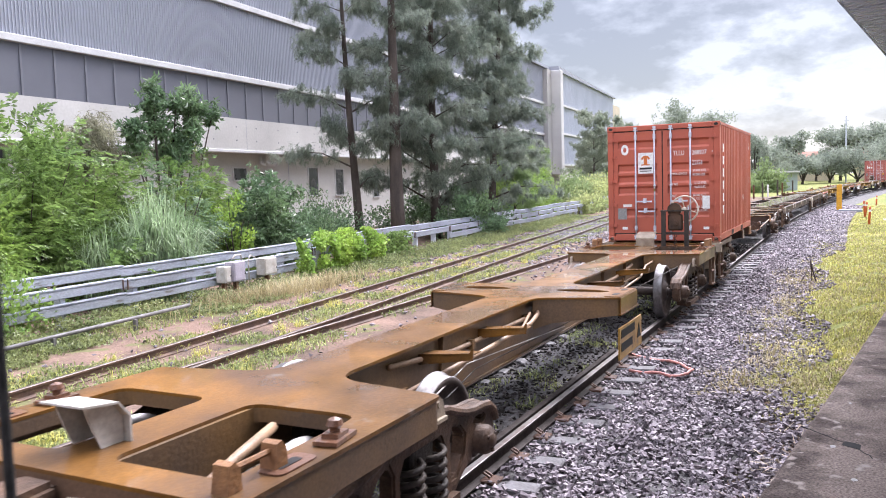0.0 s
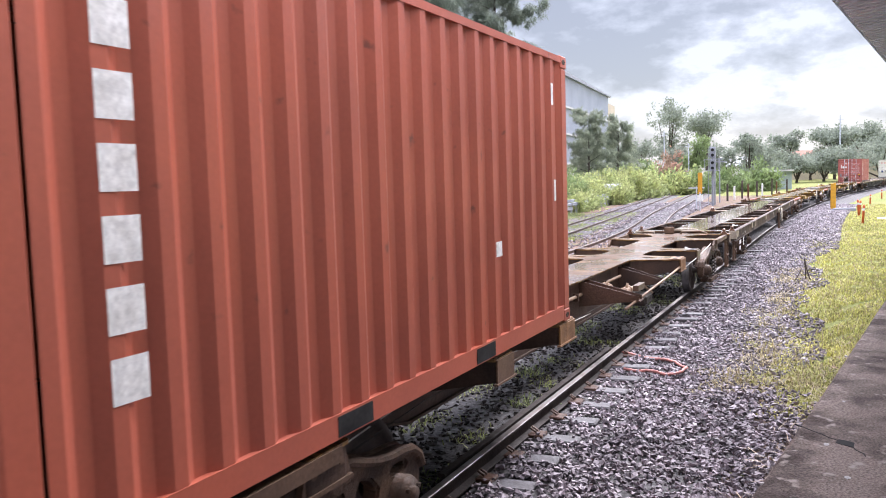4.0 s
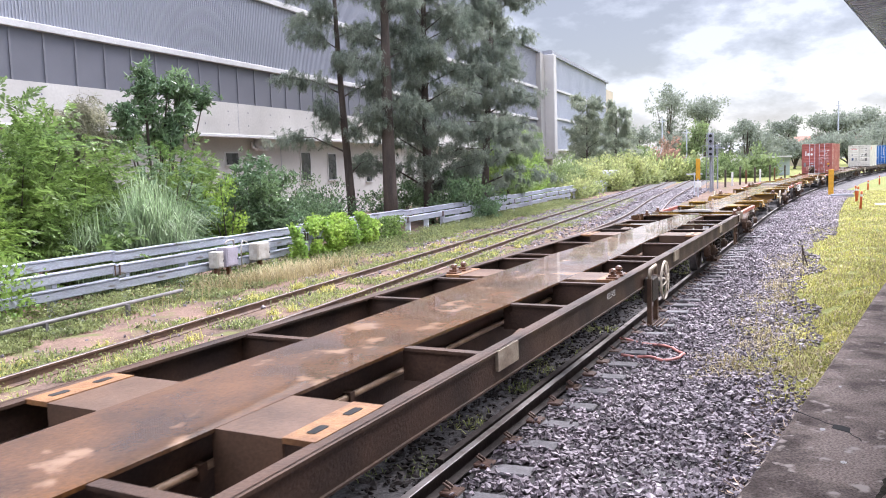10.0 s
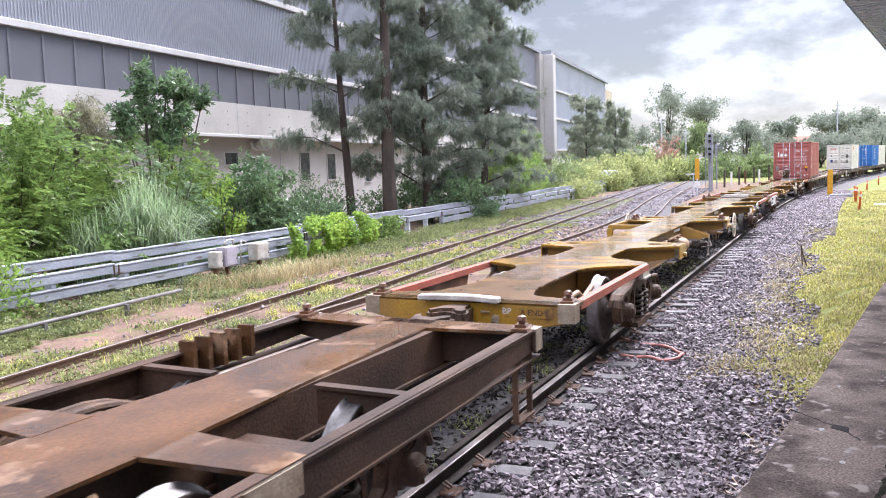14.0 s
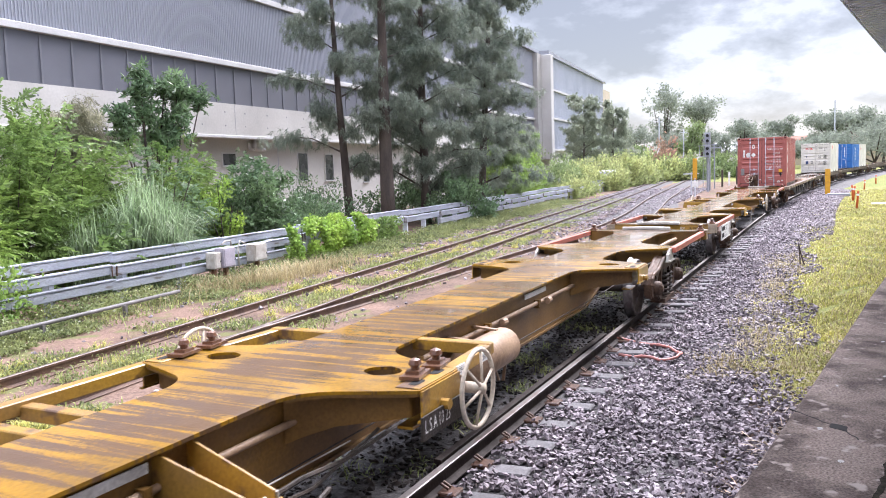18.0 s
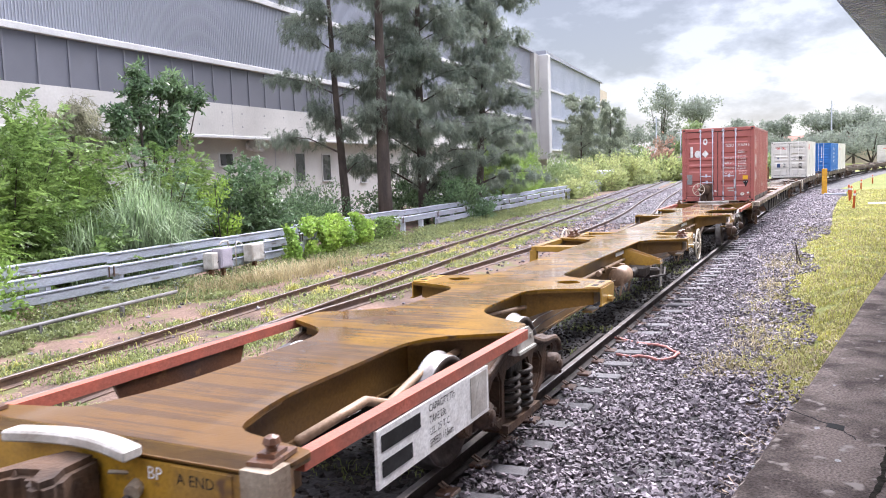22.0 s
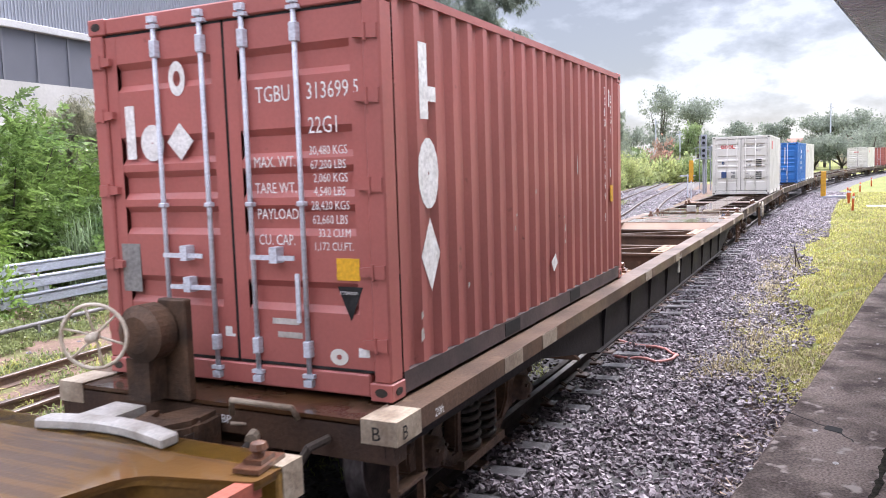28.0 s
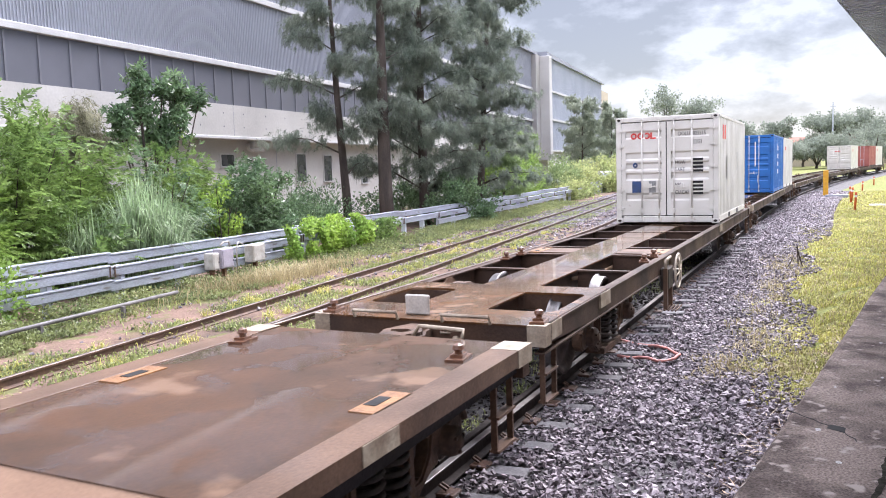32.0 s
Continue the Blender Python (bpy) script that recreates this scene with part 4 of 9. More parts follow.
def shape_side(c, nm, polys, mat, label=""):
    """Flat marks in paint on the folds of the near side."""
    bm = bmesh.new()
    for poly in polys:
        bm.faces.new([bm.verts.new((x, -CW / 2 + 0.0055, z)) for x, z in poly])
    return part(nm, bm, M[mat], c, label)


def rect(y0, y1, z0, z1):
    return [(y0, z0), (y1, z0), (y1, z1), (y0, z1)]


def ring(yc, zc, ry, rz, k, a0=0, a1=360, n=14):
    """Quads of a round band."""
    out = []
    for i in range(n):
        a, b = radians(a0 + (a1 - a0) * i / n), radians(a0 + (a1 - a0) * (i + 1) / n)
        out.append([(yc + ry * math.cos(a), zc + rz * math.sin(a)), (yc + ry * math.cos(b), zc + rz * math.sin(b)),
                    (yc + ry * k * math.cos(b), zc + rz * k * math.sin(b)), (yc + ry * k * math.cos(a), zc + rz * k * math.sin(a))])
    return out


M["box_red"] = material("container_brick_red", (0.44, 0.105, 0.06), (0.36, 0.088, 0.053), 0.9, 0.38, bump=0.03, speck=((0.2, 0.06, 0.04), 7, 0.68), grit=0.05)
M["box_maroon"] = material("container_maroon", (0.41, 0.125, 0.108), (0.33, 0.105, 0.09), 0.9, 0.32, bump=0.03, speck=((0.18, 0.06, 0.05), 6, 0.68), grit=0.05)
# Maroon box's bottom rail: grime, and shade put into its dark colour
M["rail_grime_shade"] = material("grimy_shaded_rail_paint", (0.075, 0.045, 0.042), (0.04, 0.028, 0.028), 2.0, 0.5, bump=0.1)
M["box_white"] = material("container_offwhite", (0.72, 0.70, 0.65), (0.60, 0.58, 0.52), 1.1, 0.42, bump=0.03, speck=((0.40, 0.33, 0.25), 5, 0.70), grit=0.05)
M["box_blue"] = material("container_blue", (0.02, 0.16, 0.50), (0.02, 0.12, 0.38), 1.1, 0.38, bump=0.03, grit=0.05)
M["logo_red"] = material("red_marking", (0.65, 0.05, 0.04), (0.55, 0.05, 0.04), 5, 0.5)
M["logo_orange"] = material("orange_marking", (0.6, 0.16, 0.03), (0.5, 0.14, 0.03), 5, 0.5)
M["label_yellow"] = material("yellow_label", (0.75, 0.42, 0.02), (0.65, 0.36, 0.02), 5, 0.5)
M["label_grey"] = material("grey_data_plate", (0.30, 0.31, 0.30), (0.22, 0.22, 0.22), 30, 0.4, metal=0.4)
M["label_blue"] = material("blue_label", (0.03, 0.07, 0.2), (0.04, 0.06, 0.12), 5, 0.5)


TRI_TEXT = [("TLLU", 0.145, -0.235, 1.775, 0.72), ("288927", 0.145, -0.63, 1.775, 0.72), ("22G1", 0.145, -0.63, 1.56, 0.72),
            ("30,480 KGS.", 0.078, -0.645, 1.41, 0.75), ("67,200 LBS.", 0.078, -0.645, 1.32, 0.75), ("2,100 KGS.", 0.078, -0.68, 1.14, 0.75),
            ("4,630 LBS.", 0.078, -0.68, 1.05, 0.75), ("28,380 KGS.", 0.078, -0.645, 0.87, 0.75), ("62,570 LBS.", 0.078, -0.645, 0.79, 0.75),
            ("33.2 CU.M.", 0.075, -0.70, 0.62, 0.75), ("1,172 CUFT.", 0.075, -0.68, 0.54, 0.75),
            ("MAX. GROSS", 0.075, -0.2, 1.35, 0.75), ("TARE", 0.075, -0.2, 1.12, 0.75), ("NET", 0.075, -0.2, 0.86, 0.75), ("CU.CAP.", 0.075, -0.21, 0.62, 0.75)]
TEX_TEXT = [("TGBU", 0.15, -0.25, 1.79, 0.72), ("313699", 0.15, -0.65, 1.79, 0.72), ("22G1", 0.15, -0.655, 1.575, 0.72),
            ("30,480 KGS", 0.08, -0.655, 1.44, 0.75), ("67,200 LBS", 0.08, -0.66, 1.35, 0.75), ("2,060 KGS", 0.08, -0.68, 1.265, 0.75),
            ("4,540 LBS", 0.08, -0.68, 1.18, 0.75), ("28,420 KGS", 0.08, -0.655, 1.09, 0.75), ("62,660 LBS", 0.08, -0.66, 1.0, 0.75),
            ("33.2 CU.M", 0.075, -0.70, 0.915, 0.75), ("1,172 CU.FT.", 0.075, -0.66, 0.83, 0.75),
            ("MAX. WT.", 0.1, -0.21, 1.37, 0.75), ("TARE WT.", 0.1, -0.21, 1.2, 0.75), ("PAYLOAD", 0.1, -0.22, 1.03, 0.75), ("CU. CAP.", 0.1, -0.22, 0.86, 0.75)]
OOC_TEXT = [("OOLU", 0.14, -0.27, 2.1, 0.72), ("023515", 0.14, -0.62, 2.1, 0.72), ("22G1", 0.14, -0.62, 1.9, 0.72), ("MGW", 0.13, -0.2, 1.42, 0.75), ("TARE", 0.13, -0.2, 1.25, 0.75), ("NET", 0.13, -0.2, 0.88, 0.75), ("CU.CAP", 0.13, -0.2, 0.71, 0.75)]


def lift(text, dz):
    return [(b, s, y, z + dz, w) for b, s, y, z, w in text]


def tri_marks(c):
    letters("lettering", "5", 0.13, M["white"], c, on_front(0.0255, -1.035, 1.875), 0.7)
    plate(c, "sign_plate", 0.2, 0.53, 1.52, 1.98, "white", "white square sign with an orange emblem", 0.012)
    shape_front(c, "emblem", [rect(0.325, 0.405, 1.7, 1.88), rect(0.27, 0.46, 1.70, 1.725)] + ring(0.365, 1.80, 0.11, 0.12, 0.6, 20, 160, 8), "logo_orange", 0.0105)
    shape_front(c, "sign_bars", [rect(0.23, 0.50, 1.61, 1.655), rect(0.24, 0.49, 1.565, 1.585)], "black", 0.0105)
    shape_front(c, "round_mark", ring(0.83, 2.06, 0.085, 0.12, 0.45), "white")
    shape_front(c, "small_label", [rect(0.68, 0.88, 0.78, 0.84), rect(0.78, 0.9, 0.27, 0.33), rect(-0.99, -0.87, 0.27, 0.33)], "white")
    plate(c, "data_plate", 0.8, 1.0, 0.5, 0.75, "label_grey", "grey data plate")
    plate(c, "paper_label", -1.0, -0.85, 0.72, 1.0, "white")
    plate(c, "seal", 0.155, 0.185, 1.12, 1.18, "leaf_light", "bright green seal", -0.02)
    bars = []
    for k in range(6):
        z = 2.15 - 0.27 * k
        bars += [rect(0.46, 0.64, z - 0.21, z - 0.03)]
    shape_side(c, "side_marking", bars, "white", "large white upright marking bars")
    shape_side(c, "side_label", [rect(4.2, 4.32, 0.8, 0.92), rect(5.6, 5.66, 2.1, 2.3), rect(5.65, 5.7, 1.2, 1.4)], "white")


def tex_marks(c):
    letters("lettering", "5", 0.13, M["white"], c, on_front(0.0255, -1.0, 1.92), 0.7)
    # plain blocks stand for the owner's mark
    shape_front(c, "owner_mark", [rect(0.84, 0.93, 1.58, 1.96)] + ring(0.68, 1.69, 0.11, 0.13, 0.05) + [[(0.54, 1.69), (0.42, 1.82), (0.30, 1.69), (0.42, 1.56)]], "white", label="white owner's mark in plain blocks")
    shape_front(c, "round_mark", ring(0.42, 2.12, 0.075, 0.12, 0.45), "white")
    plate(c, "data_plate", 0.87, 1.05, 0.62, 0.97, "label_grey", "grey data plate")
    plate(c, "hazard_label", -1.0, -0.83, 0.76, 0.90, "label_yellow", "yellow label")
    shape_front(c, "triangle_label", [[(-0.83, 0.72), (-1.02, 0.72), (-0.925, 0.5)]], "black", 0.024)
    letters("lettering", "ATTENTION", 0.03, M["white"], c, on_front(0.0235, -0.845, 0.67), 0.8)
    shape_front(c, "small_label", [rect(-0.97, -1.05, 0.27, 0.33), rect(0.05, 0.11, 0.34, 0.41), rect(0.02, 0.08, 0.34, 0.36)], "white")
    shape_front(c, "scrape", [rect(-0.3, -0.52, 0.45, 0.49), rect(-0.34, -0.54, 0.36, 0.4)], "pale", 0.026, "pale scraped patches")
    shape_front(c, "oval_label", ring(-0.82, 0.26, 0.07, 0.055, 0.3), "box_white")
    m = [rect(0.50, 0.62, 1.78, 2.28), rect(0.62, 0.74, 1.9, 2.0)] + ring(0.6, 1.42, 0.15, 0.24, 0.05) + [[(0.6, 1.12), (0.74, 0.87), (0.6, 0.62), (0.46, 0.87)]]
    shape_side(c, "side_marking", m, "white", "large white upright owner's mark in plain blocks")
    shape_side(c, "side_label", [[(3.26, 0.42), (3.38, 0.49), (3.31, 0.59), (3.18, 0.52)], rect(5.45, 5.49, 2.15, 2.35), rect(5.5, 5.53, 1.3, 1.4)], "white")
    for x, z, h in ((3.62, 0.66, 0.05), (3.63, 0.78, 0.08), (3.6, 0.92, 0.03), (2.2, 0.9, 0.05), (2.24, 1.02, 0.03), (2.75, 1.2, 0.04)):
        shape_side(c, "scrape", [[(x, z), (x + 0.035, z + 0.01), (x + 0.025, z + h), (x + 0.005, z + h * 0.8)]], "pale", "pale scraped patch")
    for k, ch in enumerate("TGBU 313699 5"):
        if ch != " ":
            letters("lettering", ch, 0.13, M["white"], c, on_side(5.235, -CW / 2 + 0.0055, 2.28 - 0.125 * k), 0.8)
    for k, ch in enumerate("22G1"):
        letters("lettering", ch, 0.13, M["white"], c, on_side(5.52, -CW / 2 + 0.0055, 2.2 - 0.125 * k), 0.8)
    bm = bmesh.new()
    box(bm, 5.5, 5.62, -CW / 2 + 0.001, -CW / 2 + 0.006, 1.0, 1.2)
    lb = part("height_label", bm, M["label_yellow"], c, "yellow height label")
    letters("lettering", "2.6m", 0.05, M["black"], lb, on_side(5.505, -CW / 2 - 0.0005, 1.13), 0.8)
    letters("lettering", "8'6\"", 0.05, M["black"], lb, on_side(5.51, -CW / 2 - 0.0005, 1.04), 0.8)
    for x, z, w, h in ((0.42, 0.3, 0.05, 0.1), (0.43, 0.45, 0.04, 0.06), (4.1, 1.35, 0.03, 0.22), (1.2, 0.55, 0.04, 0.05)):
        shape_side(c, "scrape", [[(x, z), (x + w, z + 0.02), (x + w * 0.7, z + h), (x + w * 0.1, z + h * 0.8)]], "pale", "pale scraped patch")


def ooc_marks(c):
    o = []
    for yc in (0.78, 0.62, 0.46):
        o += ring(yc, 2.13, 0.075, 0.08, 0.5, 0 if yc > 0.5 else 40, 360 if yc > 0.5 else 320, 12)
    o += [rect(0.34, 0.38, 2.05, 2.21), rect(0.25, 0.38, 2.05, 2.09)]
    shape_front(c, "owner_mark", o, "logo_red", label="red owner's mark in plain rounded shapes")
    plate(c, "label_panel", 0.6, 0.83, 0.75, 1.03, "label_blue", "dark blue label")
    plate(c, "data_plate", 0.25, 0.42, 0.75, 1.03, "label_grey", "grey data plate")
    shape_front(c, "round_mark", ring(0.75, 1.42, 0.06, 0.07, 0.3), "label_blue")
    for z in (1.5, 1.41, 1.32, 1.23, 0.96, 0.87, 0.78, 0.69):
        shape_front(c, "figure_bar", [rect(-0.62, -0.86, z, z + 0.055)], "black")
    shape_side(c, "side_marking", [rect(0.75, 0.95, 2.0, 2.35), rect(1.1, 1.35, 2.0, 2.35)], "logo_red")
    shape_side(c, "side_number", [rect(1.55, 1.7, 1.0, 1.6), rect(3.9, 4.05, 1.2, 1.7)], "label_grey")


def blue_marks(c):
    shape_front(c, "side_number", [rect(-0.42, -0.47, 1.2, 2.3)], "white")
    shape_side(c, "side_marking", [rect(2.2, 2.7, 1.9 - k * 0.36, 2.1 - k * 0.36) for k in range(4)] + [rect(2.2, 2.4, 1.95, 2.2)], "white")


def plain_marks(c):
    shape_front(c, "owner_mark", [rect(-0.1, 0.45, 1.95, 2.05)], "logo_red")
    shape_side(c, "side_marking", [rect(1.0, 1.5, 1.95, 2.15)], "logo_red")


def set_containers():
    spec = ((17.95, "brick-red steel shipping container with white lettering and an orange emblem sign", "box_red", lift(TRI_TEXT, 0.12), tri_marks),
            (118.0, "maroon steel shipping container with white lettering and scuffed doors", "box_maroon", lift(TEX_TEXT, 0.12), tex_marks),
            (151.6, "off-white rust-streaked shipping container with red and black markings", "box_white", OOC_TEXT, ooc_marks),
            (170.3, "bright blue steel shipping container with white markings", "box_blue", [], blue_marks),
            (176.7, "off-white shipping container behind the blue one", "box_white", [], plain_marks),
            (230.6, "off-white shipping container far down the train", "box_white", [], plain_marks),
            (247.5, "rusty red shipping container at the far bend", "box_maroon", [], lambda c: None),
            (253.9, "off-white shipping container at the far bend", "box_white", [], plain_marks))
    for u, label, paint, text, marks in spec:
        c = container(label, paint, text, marks, rods="box_white" if paint == "box_white" else None)
        MOVERS.append((c, u, 0.3, 5.7, 1.05 if u < 20 else 1.012))


set_containers()


# ---- running gear, shared by all wagons ----
def lathe(bm, prof, n=32, mats=None):
    """A body turned round the y axis from (radius, y) points."""
    rings = [[bm.verts.new((r * math.cos(a), y, r * math.sin(a))) for a in [k * math.tau / n for k in range(n)]] for r, y in prof]
    for i, (a, b) in enumerate(zip(rings, rings[1:])):
        for k in range(n):
            f = bm.faces.new((a[k], a[(k + 1) % n], b[(k + 1) % n], b[k]))
            f.smooth = True
            if mats:
                f.material_index = mats[i]
    bm.faces.new(rings[0])
    bm.faces.new(rings[-1][::-1])


WR = 0.46


def make_wheelset():
    bm = bmesh.new()
    lathe(bm, [(0.06, -1.0), (0.06, -0.86), (0.075, -0.84), (0.075, 0.84), (0.06, 0.86), (0.06, 1.0)], 16)
    for s in (-1, 1):
        prof = [(0.09, 0.835), (0.15, 0.825), (0.17, 0.79), (0.36, 0.765), (0.395, 0.80), (0.405, 0.822), (0.452, 0.822), (0.46, 0.81), (0.464, 0.715), (0.49, 0.70), (0.49, 0.685), (0.40, 0.685), (0.37, 0.73), (0.17, 0.745), (0.15, 0.70), (0.09, 0.70)]
        mats = [0, 0, 0, 0, 0, 0, 1, 1, 1, 1, 1, 0, 0, 0, 0]
        lathe(bm, [(r, s * y) for r, y in prof], 40, mats)
    me = mesh_of(bm, "wheelset", M["wheel"])
    me.materials.append(M["steel"])
    return me


def plate_xz(bm, rings, y0, y1):
    """A plate in x and z with holes; rings: its outline, then the holes."""
    for y in (y0, y1):
        edges = []
        for ring in rings:
            vs = [bm.verts.new((x, y, z)) for x, z in ring]
            edges += [bm.edges.new((vs[n], vs[(n + 1) % len(vs)])) for n in range(len(vs))]
        bmesh.ops.triangle_fill(bm, use_beauty=True, use_dissolve=False, edges=edges)
    for ring in rings:
        a = [bm.verts.new((x, y0, z)) for x, z in ring]
        b = [bm.verts.new((x, y1, z)) for x, z in ring]
        for n in range(len(ring)):
            m = (n + 1) % len(ring)
            bm.faces.new((a[n], a[m], b[m], b[n]))
    bmesh.ops.remove_doubles(bm, verts=bm.verts[:], dist=0.0005)


def make_frame():
    bm = bmesh.new()
    top = [(-1.2, 0.46), (-1.21, 0.56), (-1.17, 0.65), (-1.08, 0.71), (-0.95, 0.73), (-0.8, 0.735), (-0.64, 0.76), (-0.48, 0.81), (-0.34, 0.86), (-0.16, 0.885)]
    low = [(1.18, 0.38), (1.10, 0.32), (1.03, 0.31), (1.01, 0.40), (0.90, 0.45), (0.79, 0.40), (0.77, 0.31), (0.70, 0.31), (0.60, 0.27), (0.46, 0.18), (0.3, 0.14)]
    outline = top + [(-x, z) for x, z in top[::-1]] + low + [(-x, z) for x, z in low[::-1]]
    middle = [(-0.3, 0.22), (0.3, 0.22), (0.32, 0.3), (0.32, 0.56), (0.26, 0.66), (-0.26, 0.66), (-0.32, 0.56), (-0.32, 0.3)]
    sides = [[(s * x, z) for x, z in ((0.42, 0.3), (0.5, 0.3), (0.62, 0.42), (0.66, 0.56), (0.58, 0.64), (0.46, 0.68), (0.41, 0.6))] for s in (-1, 1)]
    slots = [[(s * 0.92 + 0.1 * math.cos(a), 0.61 + 0.028 * math.sin(a)) for a in [n * math.tau / 10 for n in range(10)]] for s in (-1, 1)]
    plate_xz(bm, [outline, middle] + sides + slots, -0.06, 0.06)
    bevel(bm, 0.018, 2)
    # rounded rim along the arch and the spring seat
    rim = top[1:] + [(-x, z) for x, z in top[1:][::-1]]
    tube(bm, [(x, -0.065, z - 0.02) for x, z in rim], 0.034, 8)
    tube(bm, [(x, 0.065, z - 0.02) for x, z in rim], 0.034, 8)
    bar(bm, (-0.42, 0, 0.18), (0.42, 0, 0.18), 0.24, 0.07)
    return mesh_of(bm, "side_frame", M["bogie"])


def make_spring():
    bm = bmesh.new()
    for dx in (-0.16, 0.16):
        pts = [(dx + 0.105 * math.cos(a), 0.105 * math.sin(a), 0.22 + 0.38 * a / (math.tau * 5)) for a in [k * math.tau / 12 for k in range(61)]]
        tube(bm, pts, 0.023, 6)
    return mesh_of(bm, "spring", M["grime"], True)


def make_axlebox():
    bm = bmesh.new()
    lathe(bm, [(0.0001, -0.17), (0.05, -0.17), (0.055, -0.15), (0.10, -0.14), (0.115, -0.11), (0.115, -0.02), (0.15, -0.01), (0.15, 0.03), (0.0001, 0.03)], 16)
    for k in range(3):
        a = k * math.tau / 3 + 0.5
        tube(bm, [(0.075 * math.cos(a), -0.13, 0.075 * math.sin(a)), (0.075 * math.cos(a), -0.165, 0.075 * math.sin(a))], 0.016, 6)
    return mesh_of(bm, "axle_box", M["bogie"])


def make_bolster():
    bm = bmesh.new()
    prism(bm, [(-1.08, 0.55), (1.08, 0.55), (1.08, 0.70), (0.7, 0.76), (-0.7, 0.76), (-1.08, 0.70)], -0.16, 0.16, "x")
    box(bm, -0.3, 0.3, -0.3, 0.3, 0.72, 0.8)
    bevel(bm, 0.015)
    box(bm, -0.75, 0.75, -0.05, 0.05, 0.4, 0.48)
    box(bm, -0.62, -0.5, -0.9, 0.9, 0.42, 0.52)
    box(bm, 0.5, 0.62, -0.9, 0.9, 0.42, 0.52)
    return mesh_of(bm, "bogie", M["grime"])


GEAR = {"wheelset": make_wheelset(), "frame": make_frame(), "spring": make_spring(), "axle_box": make_axlebox(), "bolster": make_bolster()}


def put(name, me, parent, m, label=""):
    ob = part(name, me, None, parent, label)
    ob.matrix_basis = m
    return ob


def bogie(wagon, x, spin=True):
    b = put("bogie", GEAR["bolster"], wagon, pose(x, 0, 0), "grimy three-piece cast bogie")
    for s in (-1, 1):
        put("side_frame", GEAR["frame"], b, pose(0, s * 1.03, 0))
        put("spring", GEAR["spring"], b, pose(0, s * 1.05, 0))
        for dx in (-0.9, 0.9):
            put("axle_box", GEAR["axle_box"], b, pose(dx, s * 1.05, WR, 0, 0, 0 if s < 0 else 180))
    for dx in (-0.9, 0.9):
        w = put("wheelset", GEAR["wheelset"], b, pose(dx, 0, WR), "dark wheels with bright worn treads")
        if spin:
            WHEELS.append((w, dx, WR, WR))
    return b


def make_lock():
    bm = bmesh.new()
    box(bm, -0.15, 0.15, -0.085, 0.085, 0, 0.028)
    box(bm, -0.075, 0.075, -0.06, 0.06, 0.028, 0.055)
    tube(bm, [(0, 0, 0.05), (0, 0, 0.075), (0, 0, 0.10), (0, 0, 0.135), (0, 0, 0.15)], [0.035, 0.035, 0.058, 0.045, 0.012], 10)
    tube(bm, [(0.05, 0.0, 0.045), (0.13, 0.06, 0.05)], 0.014, 6)
    return mesh_of(bm, "twistlock", M["rust"])


GEAR["lock"] = make_lock()


def twistlock(wagon, x, y, z=0.99):
    return put("twistlock", GEAR["lock"], wagon, pose(x, y, z, 0, 0, 8) @ Matrix.Scale(0.85, 4), "rusty twistlock")


def make_handwheel():
    bm = bmesh.new()
    n = 28
    tube(bm, [(0.27 * math.cos(k * math.tau / n), 0, 0.27 * math.sin(k * math.tau / n)) for k in range(n + 1)], 0.017, 7, False)
    rim = mesh_of(bm, "handbrake_wheel", M["wheel_cream"], True)
    bm = bmesh.new()
    tube(bm, [(0, -0.035, 0), (0.268, 0, 0)], 0.011, 6)
    spoke = mesh_of(bm, "spoke", M["wheel_cream"], True)
    bm = bmesh.new()
    tube(bm, [(0, -0.05, 0), (0, 0.1, 0)], 0.04, 10)
    return rim, spoke, mesh_of(bm, "hub", M["wheel_cream"], True)


GEAR["handwheel"] = make_handwheel()


def hand_wheel(wagon, m, label="cream spoked handbrake wheel"):
    rim, spoke, hub = GEAR["handwheel"]
    wheel = put("handbrake_wheel", rim, wagon, m, label)
    for k in range(6):
        put("spoke", spoke, wheel, pose(0, 0, 0, 0, -math.degrees(k * math.tau / 6 + 0.3), 0))
    put("hub", hub, wheel, pose(0, 0, 0))


def pipe_run(wagon, pts, r=0.03, mat="pipe", name="brake_pipe"):
    bm = bmesh.new()
    tube(bm, pts, r, 8)
    return part(name, bm, M[mat], wagon, smooth=True)


